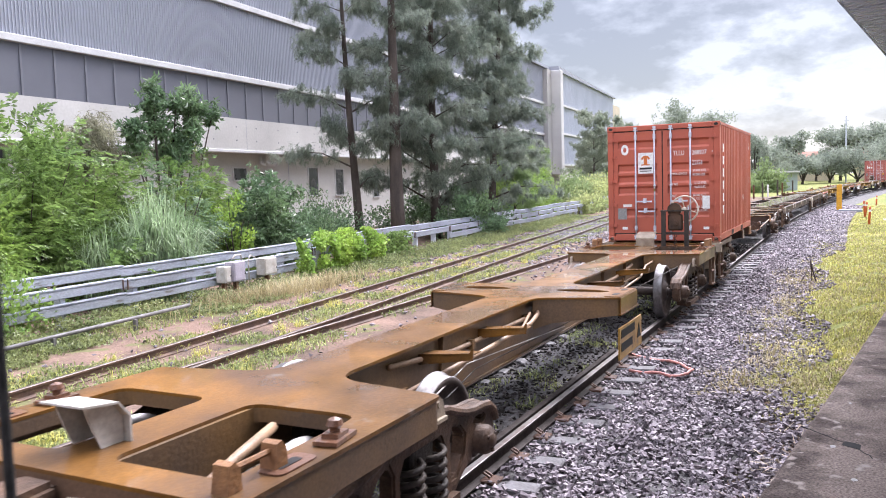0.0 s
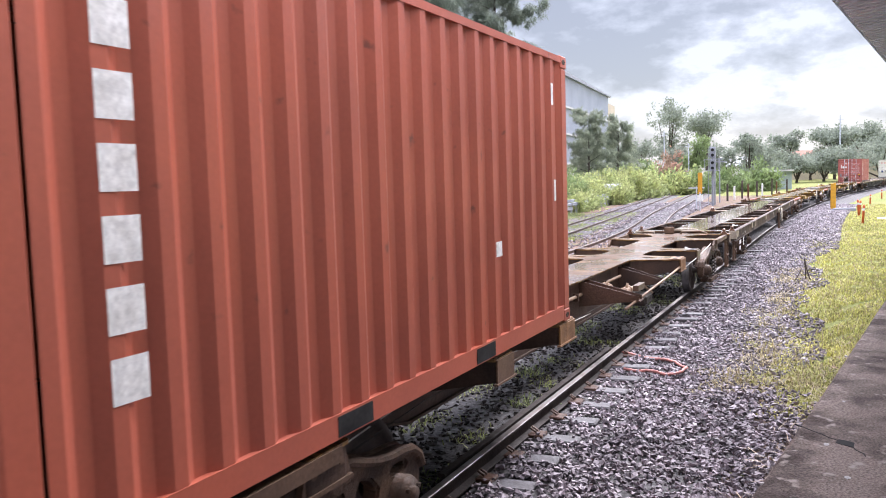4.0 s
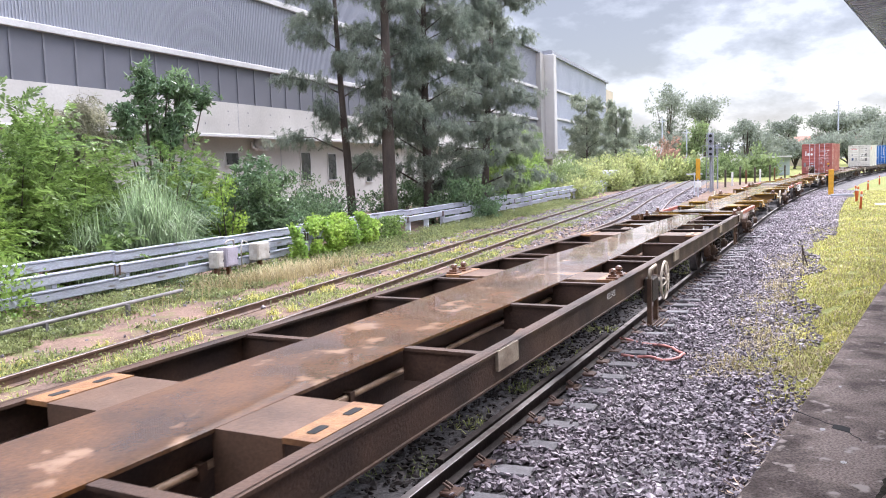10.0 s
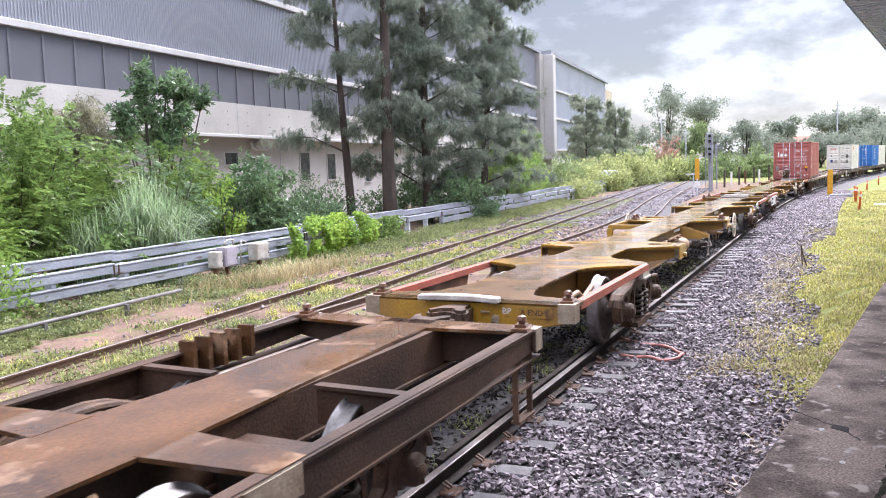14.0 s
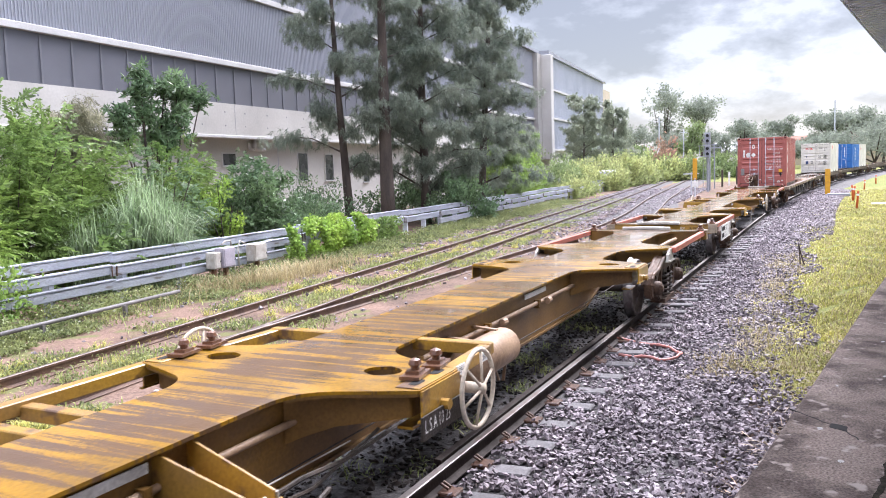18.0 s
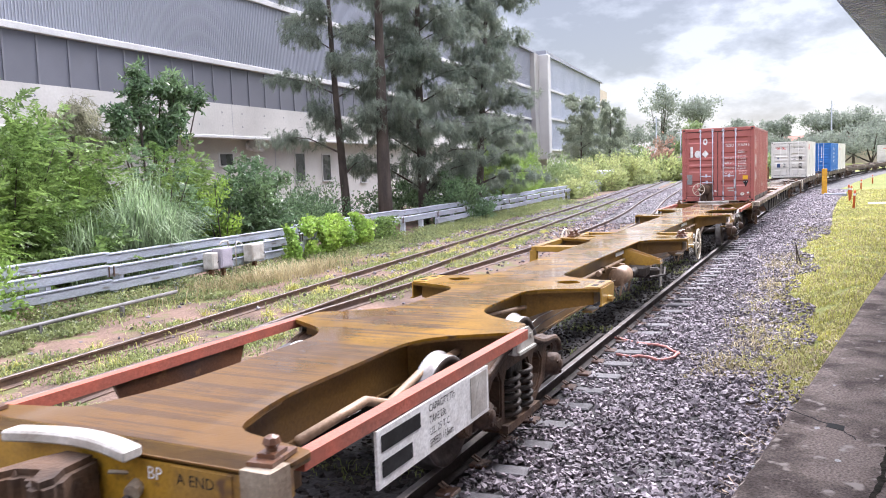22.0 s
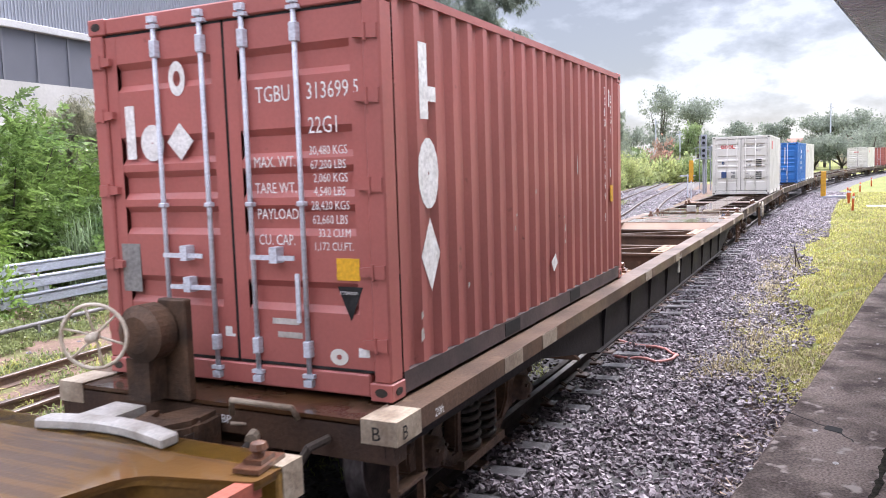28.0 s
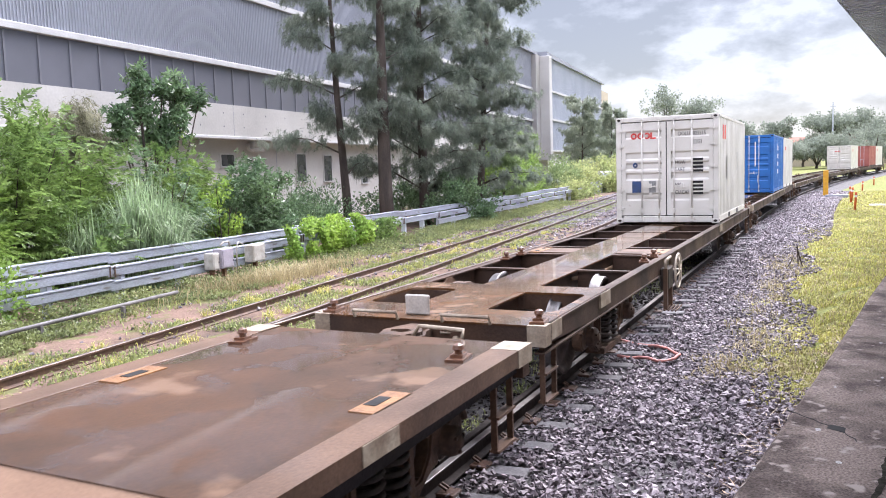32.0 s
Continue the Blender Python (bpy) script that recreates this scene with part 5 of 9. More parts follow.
def coupler(wagon, x, d):
    """The coupler at an end: d is -1 at the front, 1 at the back."""
    bm = bmesh.new()
    box(bm, min(x, x - d * 0.5), max(x, x - d * 0.5), -0.12, 0.12, 0.64, 0.88)
    prism(bm, [(x, -0.12), (x + d * 0.22, -0.15), (x + d * 0.34, -0.22), (x + d * 0.46, -0.2), (x + d * 0.44, -0.08), (x + d * 0.33, 0.0), (x + d * 0.36, 0.1), (x + d * 0.5, 0.16), (x + d * 0.42, 0.26), (x + d * 0.18, 0.2), (x, 0.12)], 0.60, 0.95, "z")
    bevel(bm, 0.035, 2)
    part("coupler", bm, M["bogie"], wagon, "cast knuckle coupler")
    pipe_run(wagon, [(x - d * 0.1, -0.35, 0.80), (x + d * 0.12, -0.37, 0.74), (x + d * 0.24, -0.36, 0.55), (x + d * 0.36, -0.33, 0.46), (x + d * 0.48, -0.31, 0.48)], 0.028, "grime", "brake_hose")
    bm = bmesh.new()
    tube(bm, [(x - d * 0.12, -0.33, 0.83), (x + d * 0.06, -0.39, 0.79)], 0.045, 10)
    tube(bm, [(x - d * 0.04, -0.35, 0.86), (x + d * 0.05, -0.22, 0.88)], 0.012, 6)
    part("air_cock", bm, M["cream"], wagon, "cream brake pipe cock")


def fillet(pts):
    """A plan line with rounded corners from (x, y, radius)."""
    out = []
    for i, (x, y, r) in enumerate(pts):
        p = Vector((x, y))
        if i in (0, len(pts) - 1) or r < 0.005:
            out.append((x, y))
            continue
        a, b = Vector(pts[i - 1][:2]) - p, Vector(pts[i + 1][:2]) - p
        ra, rb = min(r, a.length * 0.48), min(r, b.length * 0.48)
        pa, pb = p + a.normalized() * ra, p + b.normalized() * rb
        n = 6 if r > 0.1 else 3
        for k in range(n + 1):
            t = k / n
            q = pa * (1 - t) ** 2 + p * 2 * t * (1 - t) + pb * t * t
            out.append((q.x, q.y))
    return out


def oval(x, y, rx, ry, n=18):
    return [(x + rx * math.cos(a) * (1 - 0.12 * abs(math.sin(2 * a))) * 1.05, y + ry * math.sin(a)) for a in [k * math.tau / n for k in range(n)]]


def rounded_box(x0, x1, y0, y1, r):
    xm = (x0 + x1) / 2
    return fillet([(xm, y0, 0), (x1, y0, r), (x1, y1, r), (x0, y1, r), (x0, y0, r), (xm, y0, 0)])[:-1]


def deck(wagon, side, holes, mat, edge, hw, z=0.985, deep=0.2, name="top_plate", setback=False):
    """One welded plate: the side line for +y from front to back, mirrored, with holes through it and flanges hung below its outriggers."""
    line = fillet(side)
    loop = line + [(x, -y) for x, y in line[::-1]]
    bm = bmesh.new()
    edges = []
    for ring in [loop] + holes:
        vs = [bm.verts.new((x, y, z)) for x, y in ring]
        lo = [bm.verts.new((x, y, z - 0.024)) for x, y in ring]
        for k in range(len(vs)):
            j = (k + 1) % len(vs)
            edges.append(bm.edges.new((vs[k], vs[j])))
            bm.faces.new((vs[k], vs[j], lo[j], lo[k]))
    bmesh.ops.triangle_fill(bm, use_beauty=True, use_dissolve=False, edges=edges)
    plate = part(name, bm, M[mat], wagon)
    # flanges under the outriggers
    for s in (-1, 1):
        run = []
        for x, y in line + [(None, 0)]:
            if y > hw + 0.012:
                run.append((x, y))
            elif len(run) > 2:
                bm = bmesh.new()
                cx = sum(q[0] for q in run) / len(run)
                for insets, drop in ((((0.004, 0.022), 0.045), ((0.10, 0.115), deep)) if setback else (((0.012, 0.03), deep),)):
                    rows = []
                    for inset in insets:
                        for low in (False, True):
                            row = []
                            for x_, y_ in run:
                                zz = z - drop - (0.16 * max(0.0, 1 - (y_ - hw) / 0.5) if drop == deep else 0.0) if low else z - 0.02
                                xx = x_ + max(-inset, min(inset, (cx - x_) * 0.2))
                                row.append(bm.verts.new((xx, s * (y_ - inset), zz)))
                            rows.append(row)
                    for a_, b_ in ((rows[0], rows[1]), (rows[1], rows[3]), (rows[3], rows[2])):
                        for k in range(len(run) - 1):
                            bm.faces.new((a_[k], a_[k + 1], b_[k + 1], b_[k]))
                part("flange", bm, M[edge], plate)
                run = []
            else:
                run = []
    for ring in holes:
        bm = bmesh.new()
        a = [bm.verts.new((x, y, z - 0.02)) for x, y in ring]
        b = [bm.verts.new((x, y, z - 0.12)) for x, y in ring]
        for k in range(len(ring)):
            j = (k + 1) % len(ring)
            bm.faces.new((a[k], a[j], b[j], b[k]))
        part("hole_rim", bm, M[edge], plate)
    return plate


def outrigger(c, a, b, tip, hw, r=0.32):
    return [(c - a, hw, r), (c - b, tip, 0.03), (c + b, tip, 0.03), (c + a, hw, r)]


def lock_plates(wagon, c, y, b, mat, z=0.985):
    for s in (-1, 1):
        bm = bmesh.new()
        ya, yb = sorted((s * (y - 0.015), s * (y - 0.19)))
        box(bm, c - b + 0.015, c + b - 0.015, ya, yb, z, z + 0.009)
        bevel(bm, 0.003)
        lp = part("lock_plate", bm, M[mat], wagon, "worn lock plate with two slots")
        for dx in (-0.5, 0.5):
            bm = bmesh.new()
            prism(bm, rounded_box(c + dx * b - 0.075, c + dx * b + 0.075, s * (y - 0.1) - 0.035, s * (y - 0.1) + 0.035, 0.03), z + 0.006, z + 0.0115, "z")
            part("slot", bm, M["black"], lp)
        # box end of the outrigger
        bm = bmesh.new()
        ya, yb = sorted((s * (y + 0.012), s * (y - 0.004)))
        box(bm, c - b + 0.01, c + b - 0.01, ya, yb, z - 0.2, z - 0.012)
        box(bm, c - b - 0.02, c + b + 0.02, ya - 0.01, yb + 0.01, z - 0.215, z - 0.2)
        part("tip_plate", bm, M[mat], wagon)


def spine(wagon, length, hw, b1, b2, top, web, belly=0.36):
    """Top plate, box web with a fish belly between the bogies, bottom flange."""
    if top:
        bm = bmesh.new()
        box(bm, 0.0, length, -hw, hw, 0.962, 0.985)
        bevel(bm, 0.002)
        part("top_plate", bm, M[top], wagon)
    low = [(0.02, 0.62), (b1 + 1.3, 0.62), (b1 + 2.4, belly), (b2 - 2.4, belly), (b2 - 1.3, 0.62), (length - 0.02, 0.62)]
    bm = bmesh.new()
    prism(bm, [(0.02, 0.962)] + low + [(length - 0.02, 0.962)], -hw + 0.08, hw - 0.08)
    part("web", bm, M[web], wagon)
    bm = bmesh.new()
    for (xa, za), (xb, zb) in zip(low, low[1:]):
        bar(bm, (xa, 0, za - 0.012), (xb, 0, zb - 0.012), 2 * hw - 0.1, 0.024)
    part("bottom_flange", bm, M[web], wagon)
    # stiffeners and pipe clips on the near web
    k = b1 + 2.6
    while k < b2 - 2.4:
        bm = bmesh.new()
        box(bm, k - 0.03, k + 0.03, -hw + 0.01, -hw + 0.09, 0.70, 0.80)
        part("pipe_clip", bm, M[web], wagon)
        k += 1.55
    pipe_run(wagon, [(b1 + 1.0, -hw + 0.06, 0.86), (b1 + 2.2, -hw + 0.05, 0.76), (b2 - 2.2, -hw + 0.05, 0.76), (b2 - 1.0, -hw + 0.06, 0.86)], 0.027)
    pipe_run(wagon, [(b1 + 0.5, -1.02, 0.80), (b1 + 2.6, -hw, 0.5), (b2 - 2.6, -hw - 0.02, 0.46), (b2 - 0.8, -1.0, 0.82)], 0.006, "grime", "brake_cable")
    pipe_run(wagon, [(b1 + 0.3, -1.0, 0.84), (b1 + 2.3, -hw - 0.05, 0.62), (length / 2, -hw - 0.1, 0.5)], 0.006, "pale", "brake_cable")


def tank(wagon, x, y, mat, r=0.155, n=0.66, z=0.60):
    bm = bmesh.new()
    tube(bm, [(x - n / 2, y, z), (x - n / 2 + 0.04, y, z), (x + n / 2 - 0.04, y, z), (x + n / 2, y, z)], [r * 0.75, r, r, r * 0.75], 18)
    t = part("air_tank", bm, M[mat], wagon, "cylindrical air tank", smooth=True)
    bm = bmesh.new()
    for dx in (-0.28, 0.28):
        for dy in (-0.1, 0.1):
            bar(bm, (x + dx, y + dy, z), (x + dx, y + dy * 0.2 - 0.03, z - r - 0.14), 0.03, 0.012)
        bar(bm, (x + dx, y, z + r), (x + dx, y + 0.35, z + r + 0.03), 0.05, 0.02)
    pieces("tank_strap", bm, M[mat], t)


def end_sill(wagon, x, d, mat, label="", y=1.25, thick=0.2):
    bm = bmesh.new()
    prism(bm, [(-y, 0.80), (-y, 0.985), (y, 0.985), (y, 0.80), (0.45, 0.64), (-0.45, 0.64)], min(x, x - d * thick), max(x, x - d * thick), "x")
    bevel(bm, 0.012)
    part("end_sill", bm, M[mat], wagon)
    for s in (-1, 1):
        bm = bmesh.new()
        box(bm, min(x + d * 0.004, x - d * 0.16), max(x + d * 0.004, x - d * 0.16), min(s * (y + 0.004), s * (y - 0.18)), max(s * (y + 0.004), s * (y - 0.18)), 0.79, 0.99)
        part("sill_end", bm, M["cream"], wagon, "cream-painted sill end")
        twistlock(wagon, x - d * 0.18, s * (y - 0.12))
    coupler(wagon, x, d)


def step(wagon, x, y=-1.2):
    bm = bmesh.new()
    for dx in (-0.17, 0.17):
        bar(bm, (x + dx, y, 0.85), (x + dx, y, 0.22), 0.05, 0.025)
    for z in (0.23, 0.5):
        bar(bm, (x - 0.18, y, z), (x + 0.18, y, z), 0.09, 0.02)
    part("shunter_step", bm, M["tan"], wagon, "hanging shunter's step")


def sign_bars(wagon, x0, x1, y, z, rows, mat, h=0.07):
    """Writing too small or private to set: plain strokes of its size."""
    for k in range(rows):
        bm = bmesh.new()
        box(bm, x0, x1 - 0.12 * (k % 2), y - 0.004, y, z - k * h * 1.6, z - k * h * 1.6 + h)
        part("sign_bar", bm, M[mat], wagon)


def gusset(wagon, x, hw, mat, y_out=1.1, z=0.84):
    """A bracket of two triangular plates that slope from the near web to a small tip plate."""
    for dx in (0.0, 0.26):
        bm = bmesh.new()
        skew = 0.05 if dx == 0 else -0.03
        v = [(x + dx, -hw + 0.09, z + 0.08), (x + dx + skew, -y_out, z - 0.13), (x + dx + skew, -y_out, z - 0.19), (x + dx, -hw + 0.09, z - 0.3)]
        a = [bm.verts.new(q) for q in v]
        c = [bm.verts.new((q[0] + 0.014, q[1], q[2])) for q in v]
        bm.faces.new(a)
        bm.faces.new(c[::-1])
        for k in range(4):
            bm.faces.new((a[k], a[(k + 1) % 4], c[(k + 1) % 4], c[k]))
        part("gusset", bm, M[mat], wagon)
    bm = bmesh.new()
    box(bm, x + 0.03, x + 0.28, -y_out - 0.02, -y_out + 0.1, z - 0.2, z - 0.185)
    part("gusset_tip", bm, M[mat], wagon)


def bogie_fittings(wagon, b, mat="cream"):
    for s in (-1, 1):
        bm = bmesh.new()
        prism(bm, [(b - 0.24, 0.76), (b + 0.24, 0.76), (b + 0.2, 0.9), (b + 0.1, 0.965), (b - 0.06, 0.97), (b - 0.2, 0.88)], s * 1.135, s * 1.175)
        box(bm, b - 0.22, b + 0.22, min(s * 1.02, s * 1.2), max(s * 1.02, s * 1.2), 0.76, 0.785)
        for dx in (-0.13, 0.13):
            tube(bm, [(b + dx, s * 1.13, 0.88), (b + dx, s * 1.19, 0.88)], 0.026, 8)
        part("side_bearer", bm, M[mat], wagon, "pale side bearer bracket")


def raise_body(wagon, up):
    for ob in list(wagon.children):
        if not ob.name.startswith("bogie"):
            ob.matrix_basis = pose(0, 0, up) @ ob.matrix_basis


def end_bars(wagon, x0, x1, mat, y=1.19, panel=True):
    for s in (-1, 1):
        bm = bmesh.new()
        bar(bm, (x0, s * y, 0.935), (x1, s * y, 0.935), 0.09, 0.085)
        part("side_bar", bm, M[mat], wagon)
        if panel and s > 0:
            bm = bmesh.new()
            xm = (x0 + x1) / 2
            prism(bm, [(xm - 0.75, 0.9), (xm + 0.75, 0.9), (xm + 0.65, 0.68), (xm - 0.65, 0.68)], s * y - 0.012, s * y + 0.012)
            part("side_panel", bm, M["rust"], wagon)


def pale_bumper(w, x, y0, y1, mat="pale"):
    bm = bmesh.new()
    pts = [(x - 0.05 + 0.09 * math.sin(math.pi * k / 8), y0 + (y1 - y0) * k / 8) for k in range(9)]
    prism(bm, pts + [(p - 0.13, q) for p, q in pts[::-1]], 0.985, 1.05, "z")
    bevel(bm, 0.012)
    part("buffer_plate", bm, M[mat], w, "pale curved plate over the coupler")


# ---- wagon with ochre rust spine ----
def wagon_a():
    n, hw = 14.4, 0.29
    w = thing("container_wagon", "ochre rusty steel spine wagon with a handbrake stand at its end", "wagon", "wagons of the train")
    spine(w, n, hw, 2.05, 12.5, None, "ochre_side")
    side = [(0.0, 1.26, 0.0), (2.0, 1.26, 0.04), (2.16, hw, 0.28)] + outrigger(7.08, 0.68, 0.42, 1.26, hw, 0.22) + [(12.24, hw, 0.28), (12.4, 1.26, 0.04), (n, 1.26, 0.0)]
    holes = []
    for s in (-1, 1):
        ya, yb = (0.2, 1.02) if s > 0 else (-1.0, -0.18)
        holes += [rounded_box(0.24, 1.4, ya, yb, 0.13), rounded_box(13.06, 14.12, ya, yb, 0.1)]
        holes.append(oval(7.13, s * 0.66, 0.12, 0.35))
    pl = deck(w, side, holes, "ochre", "ochre_side", hw, deep=0.22)
    lock_plates(w, 7.08, 1.26, 0.42, "ochre")
    for b in (2.05, 12.5):
        bogie(w, b)
        bogie_fittings(w, b - 0.06 if b < 5 else b + 0.05)
    for x, d in ((0.0, -1), (n, 1)):
        bm = bmesh.new()
        box(bm, min(x, x - d * 0.05), max(x, x - d * 0.05), -1.26, 1.26, 0.66, 0.962)
        part("end_sill", bm, M["tan"], w, "tan end sill")
        coupler(w, x, d)
        step(w, x - d * 0.3, -1.22)
        for s in (-1, 1):
            bm = bmesh.new()
            box(bm, min(x, x - d * 0.06), max(x, x - d * 0.06), s * 1.14 - 0.1, s * 1.14 + 0.1, 0.5, 0.97)
            part("sill_end", bm, M["cream"], w, "cream-painted sill end")
            xl = x - d * 0.95
            bm = bmesh.new()
            prism(bm, rounded_box(xl + d * 0.42 - 0.16, xl + d * 0.42 + 0.16, s * 1.14 - 0.08, s * 1.14 + 0.08, 0.05), 0.985, 0.995, "z")
            lp = part("lock_plate", bm, M["rust"], w, "rusty lock plate with a slot")
            bm = bmesh.new()
            prism(bm, rounded_box(xl + d * 0.42 - 0.09, xl + d * 0.42 + 0.09, s * 1.14 - 0.03, s * 1.14 + 0.03, 0.02), 0.994, 0.998, "z")
            part("slot", bm, M["black"], lp)
            twistlock(w, xl, s * 1.14)
    # brackets and the air pipe along the near web
    for x in (3.6, 4.9, 8.85, 10.5):
        bm = bmesh.new()
        prism(bm, [(-0.2, 0.86), (-0.72, 0.9), (-0.74, 0.94), (-0.76, 0.94), (-0.75, 0.84), (-0.2, 0.76)], x, x + 0.012, "x")
        prism(bm, [(-0.2, 0.855), (-0.74, 0.885), (-0.74, 0.875), (-0.2, 0.845)], x, x + 0.2, "x")
        part("pipe_bracket", bm, M["ochre"], w)
    pipe_run(w, [(6.6, -0.24, 0.86), (6.3, -0.36, 0.80), (5.9, -0.42, 0.76), (4.6, -0.44, 0.72), (2.6, -0.46, 0.68)], 0.026)
    pipe_run(w, [(6.2, -0.3, 0.83), (5.8, -0.37, 0.74), (2.9, -0.4, 0.62)], 0.018)
    pipe_run(w, [(13.4, -0.4, 0.86), (11.6, -0.46, 0.84), (10.6, -0.6, 0.76), (8.0, -0.56, 0.60)], 0.018)
    pipe_run(w, [(0.3, -0.55, 0.70), (0.9, -0.5, 0.84), (1.3, -0.42, 0.88)], 0.035)
    for s in (-1, 1):
        for x in (2.4, 4.0, 9.6, 11.0):
            bm = bmesh.new()
            prism(bm, [(s * 0.2, 0.96), (s * 0.27, 0.96), (s * 0.22, 0.5), (s * 0.2, 0.5)], x, x + 0.012, "x")
            part("web_stiffener", bm, M["ochre_side"], w)
    # handbrake stand: two posts, the gear between them and the wheel
    bm = bmesh.new()
    box(bm, 14.04, 14.2, -0.80, -0.22, 1.695, 1.72)
    stand = part("handbrake_stand", bm, M["grime"], w, "black steel handbrake stand of two posts")
    for y in (-0.28, -0.74):
        bm = bmesh.new()
        prism(bm, [(14.16, y - 0.03), (14.16, y + 0.03), (14.06, y + 0.03), (14.06, y + 0.045), (14.04, y + 0.045), (14.04, y - 0.045), (14.06, y - 0.045), (14.06, y - 0.03)], 0.70, 1.694, "z")
        part("post", bm, M["grime"], stand)
    bm = bmesh.new()
    box(bm, 14.06, 14.16, -0.69, -0.33, 1.22, 1.27)
    part("cross_bar", bm, M["grime"], stand)
    bm = bmesh.new()
    box(bm, 14.09, 14.17, -0.66, -0.36, 1.3, 1.64)
    bevel(bm, 0.03)
    tube(bm, [(14.05, -0.51, 1.46), (14.1, -0.51, 1.46)], 0.05, 10)
    tube(bm, [(14.09, -0.49, 1.73), (14.17, -0.49, 1.73)], 0.14, 16)
    part("gear_case", bm, M["bogie"], stand)
    hand_wheel(w, pose(14.34, -0.65, 1.73, 0, 0, 90))
    bm = bmesh.new()
    for k in range(8):
        z = 1.2 - k * 0.06
        tube(bm, [(14.13 + 0.02 * math.cos(a), -0.51 + (0.02 if k % 2 else 0), z + 0.035 * math.sin(a)) if k % 2 else (14.13, -0.51 + 0.02 * math.cos(a), z + 0.035 * math.sin(a)) for a in [j * math.tau / 8 for j in range(9)]], 0.008, 5, False)
    part("chain", bm, M["grime"], stand)
    bm = bmesh.new()
    box(bm, 14.02, 14.04, -0.85, -0.2, 0.66, 0.98)
    for y in (-0.7, -0.55, -0.4):
        box(bm, 14.0, 14.02, y - 0.015, y + 0.015, 0.7, 0.96)
    part("back_plate", bm, M["bogie"], stand)
    # folded covers over the couplers
    for x, d, y0, y1, mat, label in ((14.12, 1, -0.08, 0.30, "cream", "cream folded cover plate"), (0.5, -1, -0.06, 0.28, "pale", "grey folded cover plate")):
        bm = bmesh.new()
        pts = [(x - d * 0.02, 0.985), (x - d * 0.02, 1.14), (x + d * 0.06, 1.23), (x + d * 0.3, 1.26), (x + d * 0.3, 1.248), (x + d * 0.065, 1.218), (x - d * 0.005, 1.135), (x - d * 0.005, 0.985)]
        prism(bm, pts, y0, y1)
        for yy in (y0 + 0.05, y1 - 0.06):
            prism(bm, [(x, 0.985), (x, 1.13), (x + d * 0.07, 1.21), (x + d * 0.25, 1.24), (x + d * 0.2, 1.1), (x + d * 0.15, 0.985)], yy, yy + 0.012)
        part("cover_plate", bm, M[mat], w, label)
    for x, y in ((14.2, 1.14), (14.2, -1.14), (0.35, -1.1)):
        bm = bmesh.new()
        for dx in (-0.22, 0.12):
            prism(bm, [(x + dx - 0.05, 0.985), (x + dx + 0.05, 0.985), (x + dx + 0.045, 1.09), (x + dx + 0.01, 1.13), (x + dx - 0.03, 1.12)], y - 0.05, y + 0.05)
        tube(bm, [(x - 0.2, y, 1.08), (x + 0.12, y, 1.08)], 0.016, 6)
        part("grab_rail", bm, M["orange"], w)
    bm = bmesh.new()
    tube(bm, [(14.46, -1.16, 0.86), (14.52, -1.2, 0.8), (14.5, -1.22, 0.4), (14.42, -1.22, 0.2)], 0.02, 8)
    part("hand_rail", bm, M["pale"], w, smooth=True)
    # number board hung below the outrigger
    bm = bmesh.new()
    box(bm, 6.6, 7.7, -1.272, -1.25, 0.24, 0.62)
    pl = part("number_board", bm, M["yellow"], w, "yellow board with black strokes")
    sign_bars(pl, 6.66, 7.32, -1.273, 0.49, 2, "black", 0.1)
    bm = bmesh.new()
    prism(bm, [(7.44, 0.36), (7.64, 0.36), (7.54, 0.54)], -1.277, -1.272)
    part("warning_triangle", bm, M["black"], pl)
    sign_bars(w, 10.9, 11.4, -0.225, 0.72, 1, "pale", 0.08)
    MOVERS.append((w, 2.6, 2.05, 12.5, 0.0))
    raise_body(w, 0.075)
    return w


